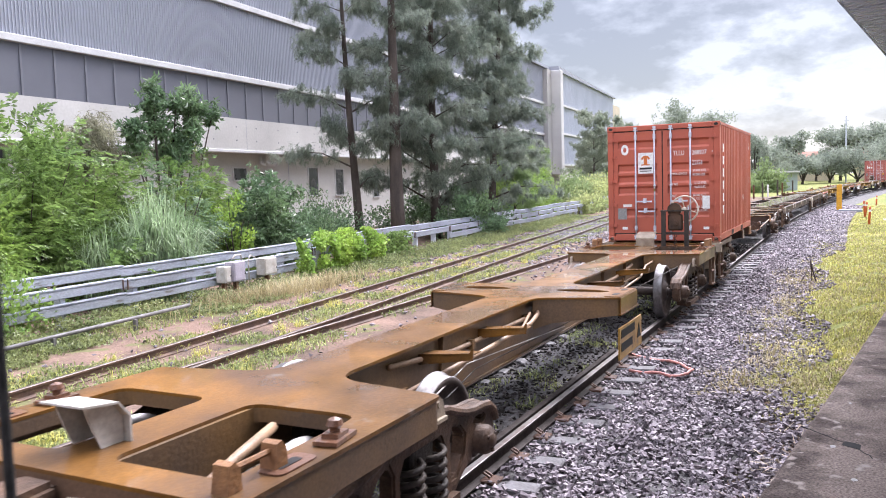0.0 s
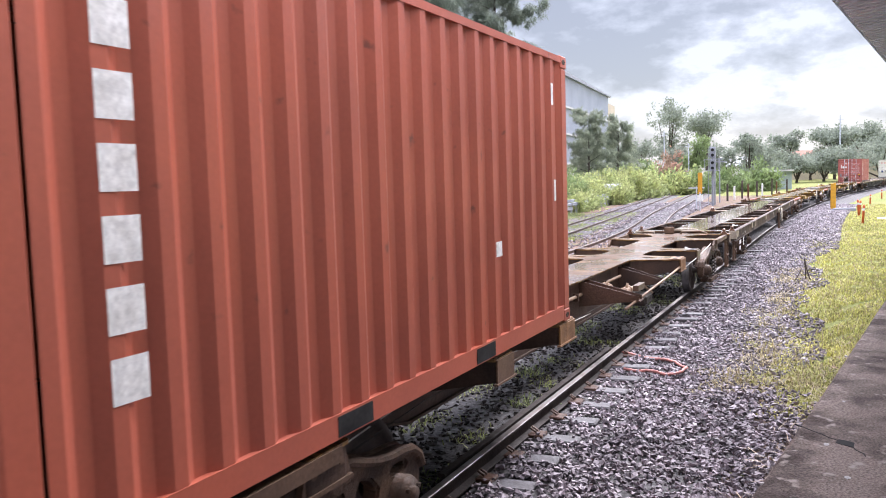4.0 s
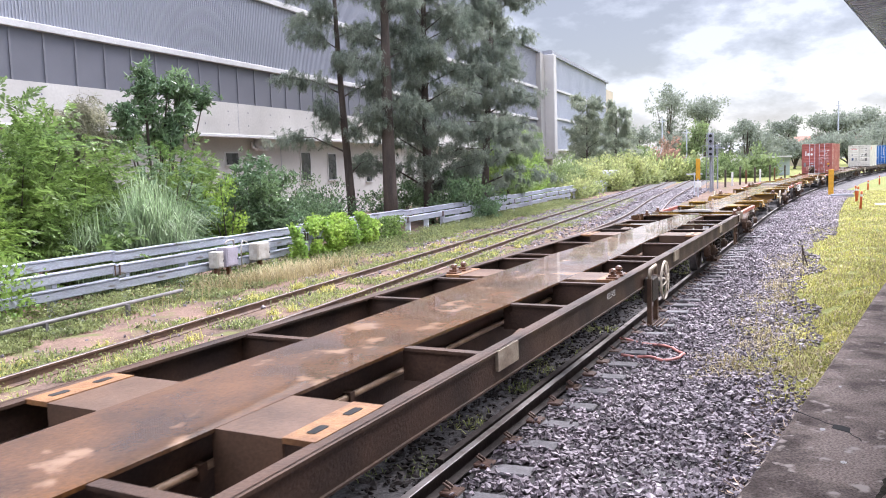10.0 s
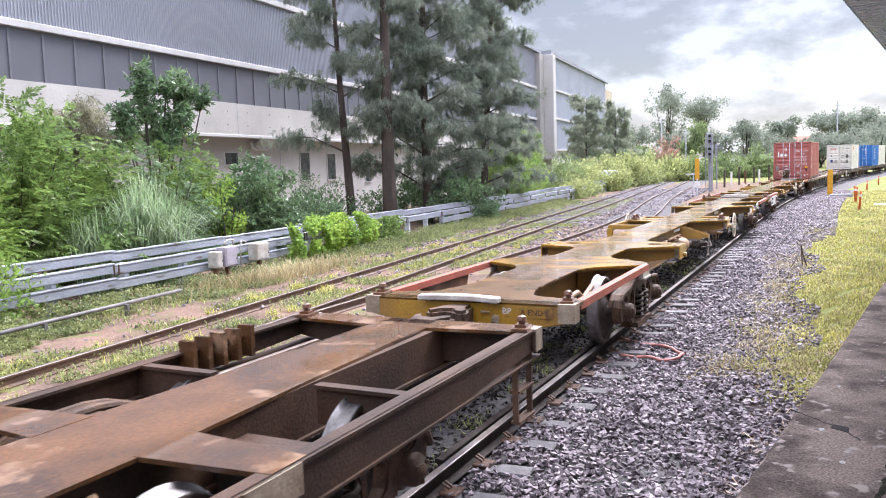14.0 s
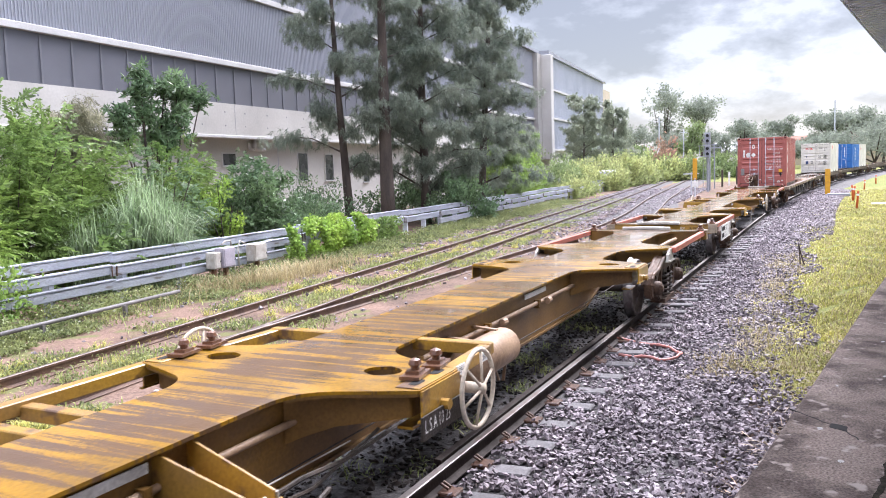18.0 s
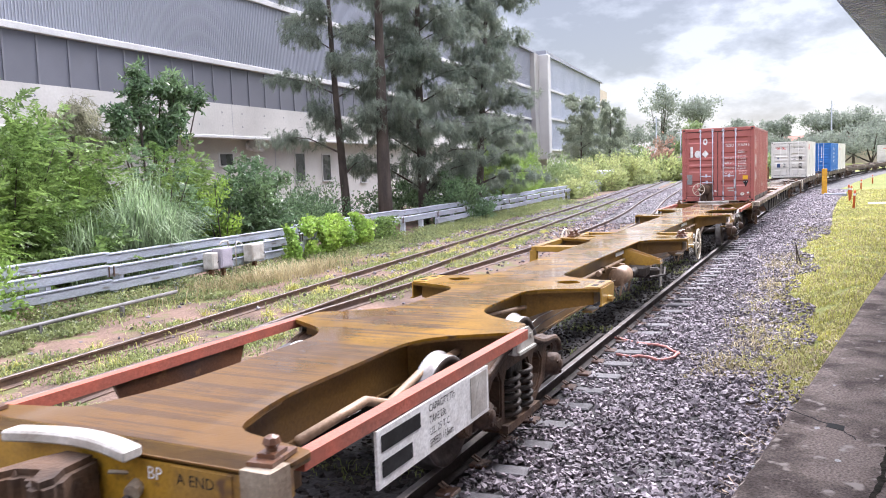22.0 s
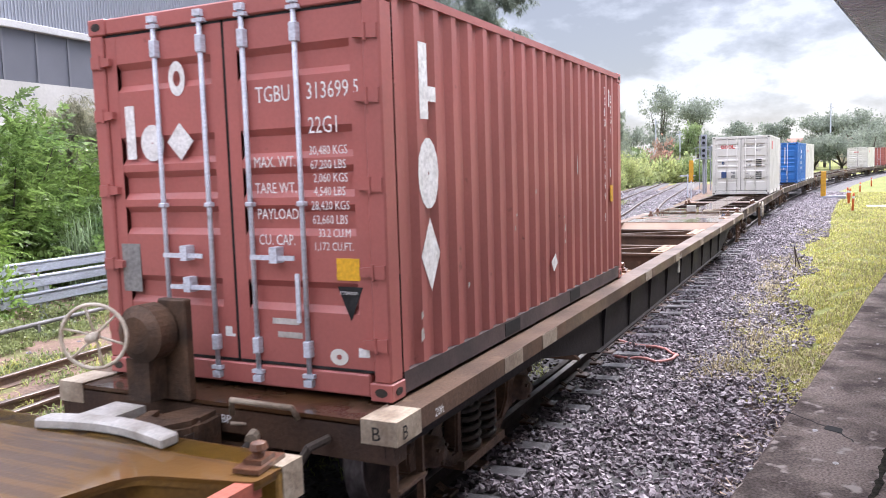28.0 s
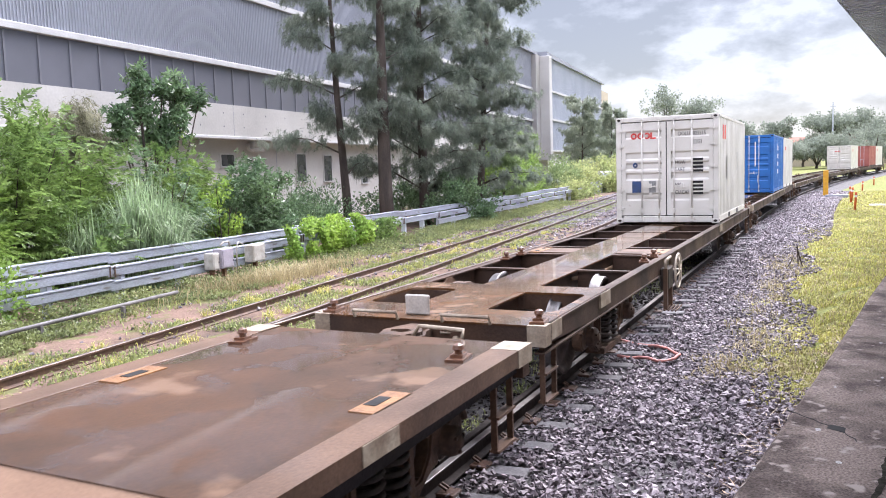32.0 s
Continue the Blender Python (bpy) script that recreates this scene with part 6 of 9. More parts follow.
def wagon_b():
    n, hw = 18.9, 0.39
    w = thing("container_wagon", "brown steel spine wagon with a slatted wet deck", "wagon", "wagons of the train")
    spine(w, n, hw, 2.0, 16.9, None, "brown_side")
    side = [(0.0, 1.26, 0.0), (0.25, 1.26, 0.03), (0.32, 0.75, 0.1), (0.9, hw, 0.3)]
    for c, a, b in ((2.0, 0.5, 0.2), (4.5, 0.36, 0.19), (6.15, 0.42, 0.25), (12.68, 0.42, 0.23), (14.38, 0.37, 0.17), (17.07, 0.42, 0.16)):
        side += outrigger(c, a, b, 1.2, hw, 0.2)
    side += [(18.0, hw, 0.3), (18.58, 0.75, 0.1), (18.65, 1.26, 0.03), (n, 1.26, 0.0)]
    holes = [oval(c, s * y, rx, ry) for s in (-1, 1) for c, y, rx, ry in ((4.5, 0.63, 0.09, 0.13), (6.15, 0.66, 0.12, 0.15), (12.65, 0.63, 0.09, 0.13), (14.35, 0.6, 0.07, 0.12), (17.06, 0.56, 0.07, 0.13), (1.95, 0.64, 0.07, 0.13))]
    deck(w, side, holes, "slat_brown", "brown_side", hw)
    for c in (6.15, 12.68):
        lock_plates(w, c, 1.2, 0.25, "orange")
    for c in (4.5, 14.38):
        lock_plates(w, c, 1.2, 0.19, "tan")
    end_bars(w, 0.1, 2.1, "tan", 1.17, False)
    end_bars(w, 16.9, 18.8, "tan", 1.17, False)
    for b in (2.0, 16.9):
        bogie(w, b)
        bogie_fittings(w, b, "tan")
    for x, d in ((0.0, -1), (n, 1)):
        end_sill(w, x, d, "brown")
        step(w, x - d * 0.3)
    gusset(w, 11.75, hw, "brown_side", 1.0, 0.84)
    gusset(w, 9.5, hw, "brown_side", 1.15, 0.88)
    bm = bmesh.new()
    bar(bm, (9.5, -1.12, 0.87), (9.9, -1.12, 0.87), 0.08, 0.08)
    part("bracket_end", bm, M["tan"], w)
    for x, y, z in ((11.0, -0.62, 0.62), (10.25, -0.5, 0.74)):
        bm = bmesh.new()
        tube(bm, [(x - 0.14, y, z), (x + 0.14, y, z)], 0.055, 10)
        tube(bm, [(x - 0.16, y, z), (x - 0.12, y, z)], 0.075, 8)
        tube(bm, [(x + 0.12, y, z), (x + 0.16, y, z)], 0.075, 8)
        tube(bm, [(x, y, z), (x + 0.02, y - 0.02, z + 0.12)], 0.02, 6)
        part("valve", bm, M["pipe"], w, "brass-coloured air valve", smooth=True)
    pipe_run(w, [(10.4, -0.5, 0.74), (10.5, -0.56, 0.6), (10.6, -0.6, 0.5), (10.8, -0.62, 0.52), (10.95, -0.62, 0.6)], 0.022)
    pipe_run(w, [(11.0, -0.62, 0.62), (11.4, -0.66, 0.64), (11.8, -0.72, 0.6), (12.1, -0.8, 0.45)], 0.022)
    pipe_run(w, [(9.0, -1.1, 0.66), (12.0, -1.13, 0.78), (12.5, -1.2, 0.86)], 0.018, "pipe", "hand_rod")
    pipe_run(w, [(12.9, -1.2, 0.8), (14.1, -1.2, 0.84), (16.6, -1.12, 0.92)], 0.008, "pale", "brake_cable")
    bm = bmesh.new()
    box(bm, 11.4, 11.9, -0.85, -0.45, 0.32, 0.5)
    bevel(bm, 0.04)
    part("distributor", bm, M["grime"], w, "black brake distributor block")
    for x in (6.9, 7.2, 7.5, 7.8):
        sign_bars(w, x, x + 0.2, -0.335, 0.66, 1, "white", 0.13)
    bm = bmesh.new()
    tube(bm, [(18.75, -0.1, 0.99), (18.7, -0.15, 1.05), (18.75, -0.55, 1.06), (18.85, -0.7, 1.0), (18.85, -0.75, 0.8)], 0.022, 8)
    part("release_handle", bm, M["cream"], w, smooth=True)
    bm = bmesh.new()
    box(bm, 18.74, 18.78, 0.05, 0.3, 0.985, 1.15)
    bevel(bm, 0.015)
    part("cover_plate", bm, M["tan"], w)
    bm = bmesh.new()
    tube(bm, [(18.6, 0.5, 0.985), (18.6, 0.5, 1.05), (18.6, 0.95, 1.05), (18.6, 0.95, 0.985)], 0.018, 6)
    part("grab_rail", bm, M["cream"], w)
    MOVERS.append((w, 17.8, 2.0, 16.9, 0.0))
    raise_body(w, 0.05)
    return w


def frame_wagon(label, u0, length, half, b1, b2, cross, plates, tags, top="brown", web="brown_side", spin=True, handwheel=None, sill=1.27, outline=None, locks=None):
    """A flat frame: a central plate, slim side sills and cross bars between them."""
    w = thing("container_wagon", label, "wagon", "wagons of the train")
    spine(w, length, half, b1, b2, None if outline else top, web, 0.5)
    if outline:
        bm = bmesh.new()
        prism(bm, outline + [(x, -y) for x, y in outline[::-1]], 0.962, 0.985, "z")
        part("top_plate", bm, M[top], w)
    for s in (-1, 1):
        bm = bmesh.new()
        prism(bm, [(0.0, 0.985), (length, 0.985), (length, 0.80), (b2 + 1.0, 0.72), (b1 - 1.0, 0.72), (0.0, 0.80)], s * (sill - 0.02), s * (sill - 0.035))
        x0, x1 = 0.0, length
        box(bm, x0, x1, min(s * sill, s * (sill - 0.12)), max(s * sill, s * (sill - 0.12)), 0.965, 0.985)
        box(bm, x0, x1, min(s * sill, s * (sill - 0.1)), max(s * sill, s * (sill - 0.1)), 0.72, 0.735)
        part("side_sill", bm, M[web], w)
        for x in cross:
            bm = bmesh.new()
            ya, yb = sorted((s * half, s * (sill - 0.03)))
            box(bm, x - 0.045, x + 0.045, ya, yb, 0.955, 0.98)
            box(bm, x - 0.012, x + 0.012, ya, yb, 0.70, 0.955)
            part("cross_bar", bm, M[web], w)
        for x0, x1 in plates:
            bm = bmesh.new()
            ya, yb = sorted((s * (half - 0.01), s * (sill - 0.32)))
            box(bm, x0, x1, ya, yb, 0.955, 0.983)
            box(bm, x0, x0 + 0.02, ya, yb, 0.5, 0.955)
            part("deck_plate", bm, M["tan"], w, "tan deck plate")
            bm = bmesh.new()
            ya, yb = sorted((s * (sill - 0.32), s * (sill - 0.1)))
            box(bm, x0, x1, ya, yb, 0.955, 0.99)
            lp = part("lock_plate", bm, M["orange"], w, "orange rusty lock plate with slots")
            for dx in (0.25, 0.75):
                bm = bmesh.new()
                xc = x0 + (x1 - x0) * dx
                prism(bm, rounded_box(xc - 0.075, xc + 0.075, s * (sill - 0.21) - 0.03, s * (sill - 0.21) + 0.03, 0.02), 0.989, 0.9935, "z")
                part("slot", bm, M["black"], lp)
    for x in tags:
        bm = bmesh.new()
        box(bm, x - 0.22, x + 0.22, -sill - 0.006, -sill + 0.02, 0.82, 0.985)
        part("sill_tag", bm, M["cream"], w, "cream tag plate")
    for b in (b1, b2):
        bogie(w, b, spin)
        bm = bmesh.new()
        box(bm, b - 0.16, b + 0.16, -sill + 0.08, sill - 0.08, 0.70, 0.82)
        part("bolster_beam", bm, M[web], w)
    for x, d in ((0.0, -1), (length, 1)):
        end_sill(w, x, d, web, y=sill + 0.01)
        step(w, x - d * 0.3)
    if handwheel:
        y = -sill
        for dx in (-0.78, -0.38):
            stand = bmesh.new()
            box(stand, handwheel + dx, handwheel + dx + 0.07, y - 0.1, y - 0.04, 0.2, 0.84)
            part("brake_post", stand, M["tan"], w, "rusty brake step post")
        stand = bmesh.new()
        box(stand, handwheel - 0.74, handwheel - 0.36, y - 0.11, y + 0.02, 0.50, 0.84)
        bevel(stand, 0.02)
        part("brake_case", stand, M["grime"], w, "black brake gear case")
        stand = bmesh.new()
        tube(stand, [(handwheel - 0.76, y - 0.07, 0.84), (handwheel - 0.74, y - 0.07, 0.96), (handwheel - 0.36, y - 0.07, 0.98), (handwheel - 0.34, y - 0.07, 0.86)], 0.026, 8)
        part("grab_rail", stand, M["cream"], w, smooth=True)
        for k in range(4):
            stand = bmesh.new()
            box(stand, handwheel - 0.84, handwheel - 0.28, y - 0.24 + 0.055 * k, y - 0.225 + 0.055 * k, 0.19, 0.215)
            part("step_tread", stand, M["tan"], w)
        stand = bmesh.new()
        tube(stand, [(handwheel, y - 0.12, 0.72), (handwheel - 0.3, y - 0.06, 0.72)], 0.03, 8)
        part("brake_shaft", stand, M["grime"], w)
        hand_wheel(w, pose(handwheel, -sill - 0.13, 0.72) @ Matrix.Scale(1.0, 4), "cream spoked handbrake wheel")
        for s in (-1, 1):
            for x in locks or (handwheel - 1.2, handwheel - 0.5):
                twistlock(w, x, s * (sill - 0.16))
    MOVERS.append((w, u0, b1, b2, 0.0))
    return w


def wagon_c():
    line = [(0.0, 0.50), (0.48, 0.43), (4.0, 0.44), (5.3, 0.47), (8.3, 0.49), (10.6, 0.55), (15.2, 0.55), (17.3, 0.46), (20.4, 0.43), (22.0, 0.43), (23.2, 0.36), (25.0, 0.30), (25.4, 0.34)]
    w = frame_wagon("long brown wet container flat wagon with cross bars", 37.8, 25.4, 0.46, 3.4, 22.3, (2.36, 5.25, 8.32, 10.52, 12.16, 14.5, 15.15, 17.25, 20.34, 23.1),
                    ((6.08, 6.8), (12.4, 13.12), (18.8, 19.55)), (0.42, 4.0, 4.95, 8.6, 16.1, 21.6), handwheel=14.42, outline=line, locks=(12.58, 12.88))
    letters("lettering", "RELEASE", 0.1, M["white"], w, on_side(11.66, -1.2765, 0.865))
    letters("lettering", "PM DUE", 0.075, M["white"], w, on_side(1.96, -1.2765, 0.80))
    letters("lettering", "L S B 12 21", 0.075, M["white"], w, on_side(1.5, -1.2765, 0.80), 0.7)
    letters("lettering", "A", 0.15, M["black"], w, on_side(0.36, -1.2775, 0.84))
    sign_bars(w, 0.72, 1.1, -1.276, 0.60, 2, "white", 0.1)
    bm = bmesh.new()
    box(bm, 1.7, 1.86, -1.272, -1.262, 0.50, 0.72)
    lb = part("label_plate", bm, M["white"], w, "white plate with a warning triangle")
    bm = bmesh.new()
    prism(bm, [(1.72, 0.54), (1.84, 0.54), (1.78, 0.68)], -1.2745, -1.272)
    part("warning_triangle", bm, M["black"], lb)
    pale_bumper(w, 0.05, -0.35, 0.45, "cream")
    # tapered gusset plates beside the spine over the bogies, and the end plates
    for pts in (((0.0, 0.4), (0.0, 1.25), (0.42, 1.25), (0.5, 0.4)), ((3.55, 0.4), (3.62, 1.24), (3.88, 1.24), (4.0, 0.4)), ((21.55, 0.4), (21.62, 1.24), (21.9, 1.24), (21.98, 0.4)), ((25.02, 0.25), (25.12, 1.25), (25.4, 1.25), (25.4, 0.25))):
        for q in (-1, 1):
            bm = bmesh.new()
            prism(bm, [(x, q * y) for x, y in pts], 0.960, 0.988, "z")
            part("gusset_plate", bm, M["brown"], w)
    for q in (-1, 1):
        bm = bmesh.new()
        bar(bm, (24.9, q * 0.3, 0.97), (23.9, q * 0.32, 0.97), 0.02, 0.03)
        part("deck_seam", bm, M["brown_side"], w)
    for k in range(5):
        bm = bmesh.new()
        box(bm, 23.5 + k * 0.18, 23.55 + k * 0.18, 1.05, 1.2, 0.80, 1.08)
        part("ladder_rung", bm, M["brown"], w)
    bm = bmesh.new()
    tube(bm, [(9.0, -0.9, 0.66), (10.2, -0.78, 0.72)], 0.07, 10)
    part("brake_cylinder_pipe", bm, M["tan"], w, smooth=True)
    raise_body(w, 0.03)
    return w


def yellow_wagon(label, u0, length, number, top, mid=12.95):
    b1, b2, hw, n = 3.75, length - 3.75, 0.45, length
    w = thing("container_wagon", label, "wagon", "wagons of the train")
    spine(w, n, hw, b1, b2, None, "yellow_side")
    mids = (6.4, mid - 0.1, n - 6.25)
    side = [(0.0, 1.25, 0.0), (0.36, 1.25, 0.04), (0.5, 0.62, 0.15), (1.1, hw, 0.4)] + outrigger(b1 - 0.1, 0.62, 0.2, 1.15, hw, 0.4)
    for c in mids:
        side += outrigger(c, 0.6, 0.3, 1.24, hw, 0.3)
    side += outrigger(b2 + 0.1, 0.62, 0.2, 1.15, hw, 0.4) + [(n - 1.1, hw, 0.4), (n - 0.5, 0.62, 0.15), (n - 0.36, 1.25, 0.04), (n, 1.25, 0.0)]
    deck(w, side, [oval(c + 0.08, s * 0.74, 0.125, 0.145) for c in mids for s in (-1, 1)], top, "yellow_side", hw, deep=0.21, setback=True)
    for c in mids:
        lock_plates(w, c, 1.24, 0.3, "yellow")
    end_bars(w, 0.3, b1 - 0.1, "red_bar")
    end_bars(w, b2 + 0.1, n - 0.3, "red_bar")
    for b in (b1, b2):
        bogie(w, b)
        bogie_fittings(w, b, "pale")
    for x, d in ((0.0, -1), (n, 1)):
        end_sill(w, x, d, "yellow")
    MOVERS.append((w, u0, b1, b2, 0.0))
    tank(w, mid - 2.75, -0.56, "pipe", 0.15, 0.52, 0.60)
    tank(w, mid + 2.1, -0.64, "pipe", 0.185, 0.95, 0.62)
    for s in (-1, 1):
        hand_wheel(w, pose(mid + 0.33, s * 1.33, 0.82) @ Matrix.Scale(1.05, 4), "cream spoked handbrake wheel")
        twistlock(w, mid - 0.12, s * 1.06, 1.0)
        twistlock(w, mid + 0.2, s * 1.06, 1.0)
    # side frame on the far flank and bracket on the near one
    far, near = mid - 1.95, mid + 1.1
    for a, b in (((far, 1.22, 0.93), (mid - 0.25, 1.22, 0.93)), ((far + 0.05, 0.42, 0.93), (far + 0.05, 1.2, 0.93)), ((far + 0.5, 0.42, 0.9), (far + 0.5, 1.2, 0.9)),
                 ((mid + 0.15, -1.12, 0.92), (near, -1.07, 0.92)), ((near, -0.4, 0.93), (near, -1.12, 0.93)), ((mid + 0.15, 1.12, 0.92), (near, 1.07, 0.92)), ((near, 0.4, 0.93), (near, 1.12, 0.93))):
        bm = bmesh.new()
        bar(bm, a, b, 0.1, 0.1)
        bevel(bm, 0.008)
        part("side_frame_bar", bm, M["yellow"], w)
    bm = bmesh.new()
    box(bm, far - 0.06, far + 0.06, 1.16, 1.28, 0.7, 0.9)
    part("side_frame_post", bm, M["yellow"], w)
    for x, tag in ((mid + 0.3, "ON"), (mid + 0.72, "OFF")):
        bm = bmesh.new()
        box(bm, x, x + 0.13, -1.185, -1.175, 0.90, 0.975)
        tg = part("handle_tag", bm, M["white"], w, "small white lettered tag")
        letters("lettering", tag, 0.06, M["black"], tg, on_side(x + 0.015, -1.1865, 0.915), 0.8)
    gusset(w, mid - 1.85, hw, "yellow", 1.0, 0.88)
    bm = bmesh.new()
    g = mid - 1.95
    box(bm, g - 0.05, g + 0.35, -0.8, -0.45, 0.46, 0.66)
    box(bm, g + 0.35, g + 0.55, -0.95, -0.6, 0.40, 0.58)
    bevel(bm, 0.04)
    tube(bm, [(g - 0.2, -0.9, 0.5), (g + 0.3, -1.05, 0.48), (g + 0.9, -0.95, 0.53)], 0.018, 8)
    tube(bm, [(g - 0.3, -0.6, 0.56), (g, -0.62, 0.58)], 0.07, 10)
    tube(bm, [(g + 0.3, -0.85, 0.62), (g + 0.7, -0.9, 0.66), (g + 1.3, -0.8, 0.55), (g + 2.2, -0.7, 0.5)], 0.016, 6)
    tube(bm, [(g + 0.3, -0.7, 0.5), (g + 1.0, -0.75, 0.46), (g + 1.9, -0.7, 0.56)], 0.014, 6)
    part("brake_gear", bm, M["grime"], w, "black brake valve gear")
    for x in (7.6, 8.9, 15.9, 17.4):
        bm = bmesh.new()
        tube(bm, [(x, -hw - 0.01, 0.76), (x + 0.1, -hw - 0.01, 0.76)], 0.042, 10)
        part("pipe_joint", bm, M["pipe"], w)
    for c in mids:
        bm = bmesh.new()
        tube(bm, [(c, -1.24, 0.82), (c, -1.31, 0.82)], 0.04, 8)
        box(bm, c - 0.16, c + 0.16, -1.1, -0.98, 0.66, 0.68)
        pieces("cable_guide", bm, M["yellow"], w)
    bm = bmesh.new()
    for x in (mid - 1.7, mid - 1.6):
        bar(bm, (x, -1.0, 0.74), (x + 0.1, -0.97, 0.26), 0.018, 0.015)
    bar(bm, (mid - 1.6, -0.97, 0.27), (mid - 1.49, -0.97, 0.27), 0.03, 0.02)
    part("brake_lever", bm, M["pale"], w)
    for x in (10.3, 16.8):
        bm = bmesh.new()
        box(bm, x, x + 0.75, -0.397, -0.388, 0.86, 0.92)
        part("reflector", bm, M["white"], w, "white reflector strip")
    bm = bmesh.new()
    box(bm, mid - 0.45, mid + 0.2, -1.28, -1.265, 0.66, 0.82)
    bd = part("date_board", bm, M["grime"], w, "black board with white figures")
    letters("lettering", "PM DUE 10 25" if number else "L S A 10 23", 0.13, M["white"], bd, on_side(mid - 0.42, -1.2815, 0.705), 0.62)
    letters("lettering", "BP", 0.1, M["white"], w, on_front(-0.003, -0.45, 0.86))
    bm = bmesh.new()
    box(bm, -0.008, 0.0, -1.02, -0.62, 0.83, 0.95)
    e = part("end_tag", bm, M["yellow"], w)
    letters("lettering", "A END", 0.085, M["black"], e, on_front(-0.009, -0.66, 0.86))
    pale_bumper(w, 0.03, -0.45, 0.5)
    pale_bumper(w, length - 0.02, -0.5, 0.5)
    pipe_run(w, [(0.9, -0.75, 0.80), (1.6, -0.8, 0.86), (2.0, -0.75, 0.72), (2.6, -0.7, 0.80), (3.4, -0.7, 0.82)], 0.035)
    pipe_run(w, [(length - 3.0, -0.55, 0.85), (length - 2.0, -0.62, 0.80), (length - 1.4, -0.72, 0.86), (length - 0.6, -0.7, 0.84)], 0.035)
    if number:
        bm = bmesh.new()
        box(bm, 1.0, 2.7, -1.245, -1.225, 0.52, 0.88)
        nb = part("number_board", bm, M["white"], w, "white board with black strokes and figures")
        sign_bars(nb, 1.05, 1.55, -1.246, 0.74, 2, "black", 0.1)
        for k, body in enumerate(("CAPACITY 77t", "TARE 23t", "U.L. 25 T C", "SPEED 115km")):
            letters("lettering", body, 0.075, M["black"], nb, on_side(1.68, -1.2465, 0.80 - k * 0.08), 0.85)
        bm = bmesh.new()
        box(bm, 2.36, 2.66, -1.249, -1.2455, 0.55, 0.86)
        prism(bm, [(2.41, 0.60), (2.61, 0.60), (2.51, 0.8)], -1.251, -1.249)
        part("warning_sign", bm, M["pale"], nb)
    raise_body(w, 0.035)
    return w


def wagon_f():
    n = 20.25
    w = thing("container_wagon", "brown wagon with deep side girders and an open middle", "wagon", "wagons of the train")
    for s in (-1, 1):
        bm = bmesh.new()
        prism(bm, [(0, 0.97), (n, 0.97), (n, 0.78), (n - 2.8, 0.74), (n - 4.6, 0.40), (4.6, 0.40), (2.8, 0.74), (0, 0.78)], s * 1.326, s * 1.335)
        g = part("side_girder", bm, M["girder_dark"], w, "deep side girder, outer face darkened in colour for its shaded side")
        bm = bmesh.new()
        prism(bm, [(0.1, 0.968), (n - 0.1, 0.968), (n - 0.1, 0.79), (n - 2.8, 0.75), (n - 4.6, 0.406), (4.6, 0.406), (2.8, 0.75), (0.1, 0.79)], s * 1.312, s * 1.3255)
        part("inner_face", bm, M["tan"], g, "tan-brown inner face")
        bm = bmesh.new()
        box(bm, 0, n, min(s * 1.17, s * 1.40), max(s * 1.17, s * 1.40), 0.968, 1.0)
        bevel(bm, 0.003)
        part("top_flange", bm, M["tan"], g, "worn pale-edged top flange")
        bm = bmesh.new()
        box(bm, 4.6, n - 4.6, min(s * 1.12, s * 1.38), max(s * 1.12, s * 1.38), 0.385, 0.405)
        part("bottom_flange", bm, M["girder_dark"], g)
        bm = bmesh.new()
        box(bm, 0, n, min(s * 1.396, s * 1.41), max(s * 1.396, s * 1.41), 0.87, 1.0)
        part("edge_angle", bm, M["tan"], g, "tan edge angle worn to bare paint")
        for k in range(9):
            x = 4.9 + k * 1.28
            for y0, y1, y2 in ((1.314, 1.17, 1.14), (1.336, 1.39, 1.35)):
                bm = bmesh.new()
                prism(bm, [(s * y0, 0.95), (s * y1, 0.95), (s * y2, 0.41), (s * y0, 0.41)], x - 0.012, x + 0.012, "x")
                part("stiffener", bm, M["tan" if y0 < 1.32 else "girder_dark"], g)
        for x in (1.7, 2.6, 6.9, 9.2, 11.9, 14.9, 17.6):
            bm = bmesh.new()
            box(bm, x, x + 0.4, s * 1.411 - 0.004, s * 1.411 + 0.004, 0.875, 0.995)
            part("sill_tag", bm, M["cream"], g)
    for x in (4.8, 7.16, 9.42, 10.77, 12.95, 14.45):
        bm = bmesh.new()
        box(bm, x - 0.055, x + 0.055, -1.17, 1.17, 0.945, 0.985)
        box(bm, x - 0.015, x + 0.015, -1.31, 1.31, 0.66, 0.945)
        part("cross_beam", bm, M["tan"], w)
    for x0, x1 in ((9.42, 10.77), (12.95, 14.45)):
        for a, b, wd in (((x0 + 0.06, 0.95, 0.93), (x1 - 0.06, -1.05, 0.93), 0.08), ((x0 + 0.55, -0.2, 0.86), (x1 - 0.1, 0.35, 0.86), 0.06)):
            bm = bmesh.new()
            bar(bm, a, b, wd, 0.09)
            part("diagonal", bm, M["tan"], w)
    for x0, x1 in ((5.4, 7.16), (9.42, 10.77), (12.95, 14.45)):
        for s in (-1, 1):
            bm = bmesh.new()
            box(bm, x0 + 0.05, x1 - 0.05, min(s * 0.96, s * 1.169), max(s * 0.96, s * 1.169), 0.97, 1.004)
            lp = part("lock_plate", bm, M["orange"], w, "orange rusty lock plate with slots")
            for dx in (0.2, 0.8):
                xc = x0 + (x1 - x0) * dx
                bm = bmesh.new()
                prism(bm, rounded_box(xc - 0.08, xc + 0.08, s * 1.06 - 0.032, s * 1.06 + 0.032, 0.02), 1.003, 1.0075, "z")
                part("slot", bm, M["black"], lp)
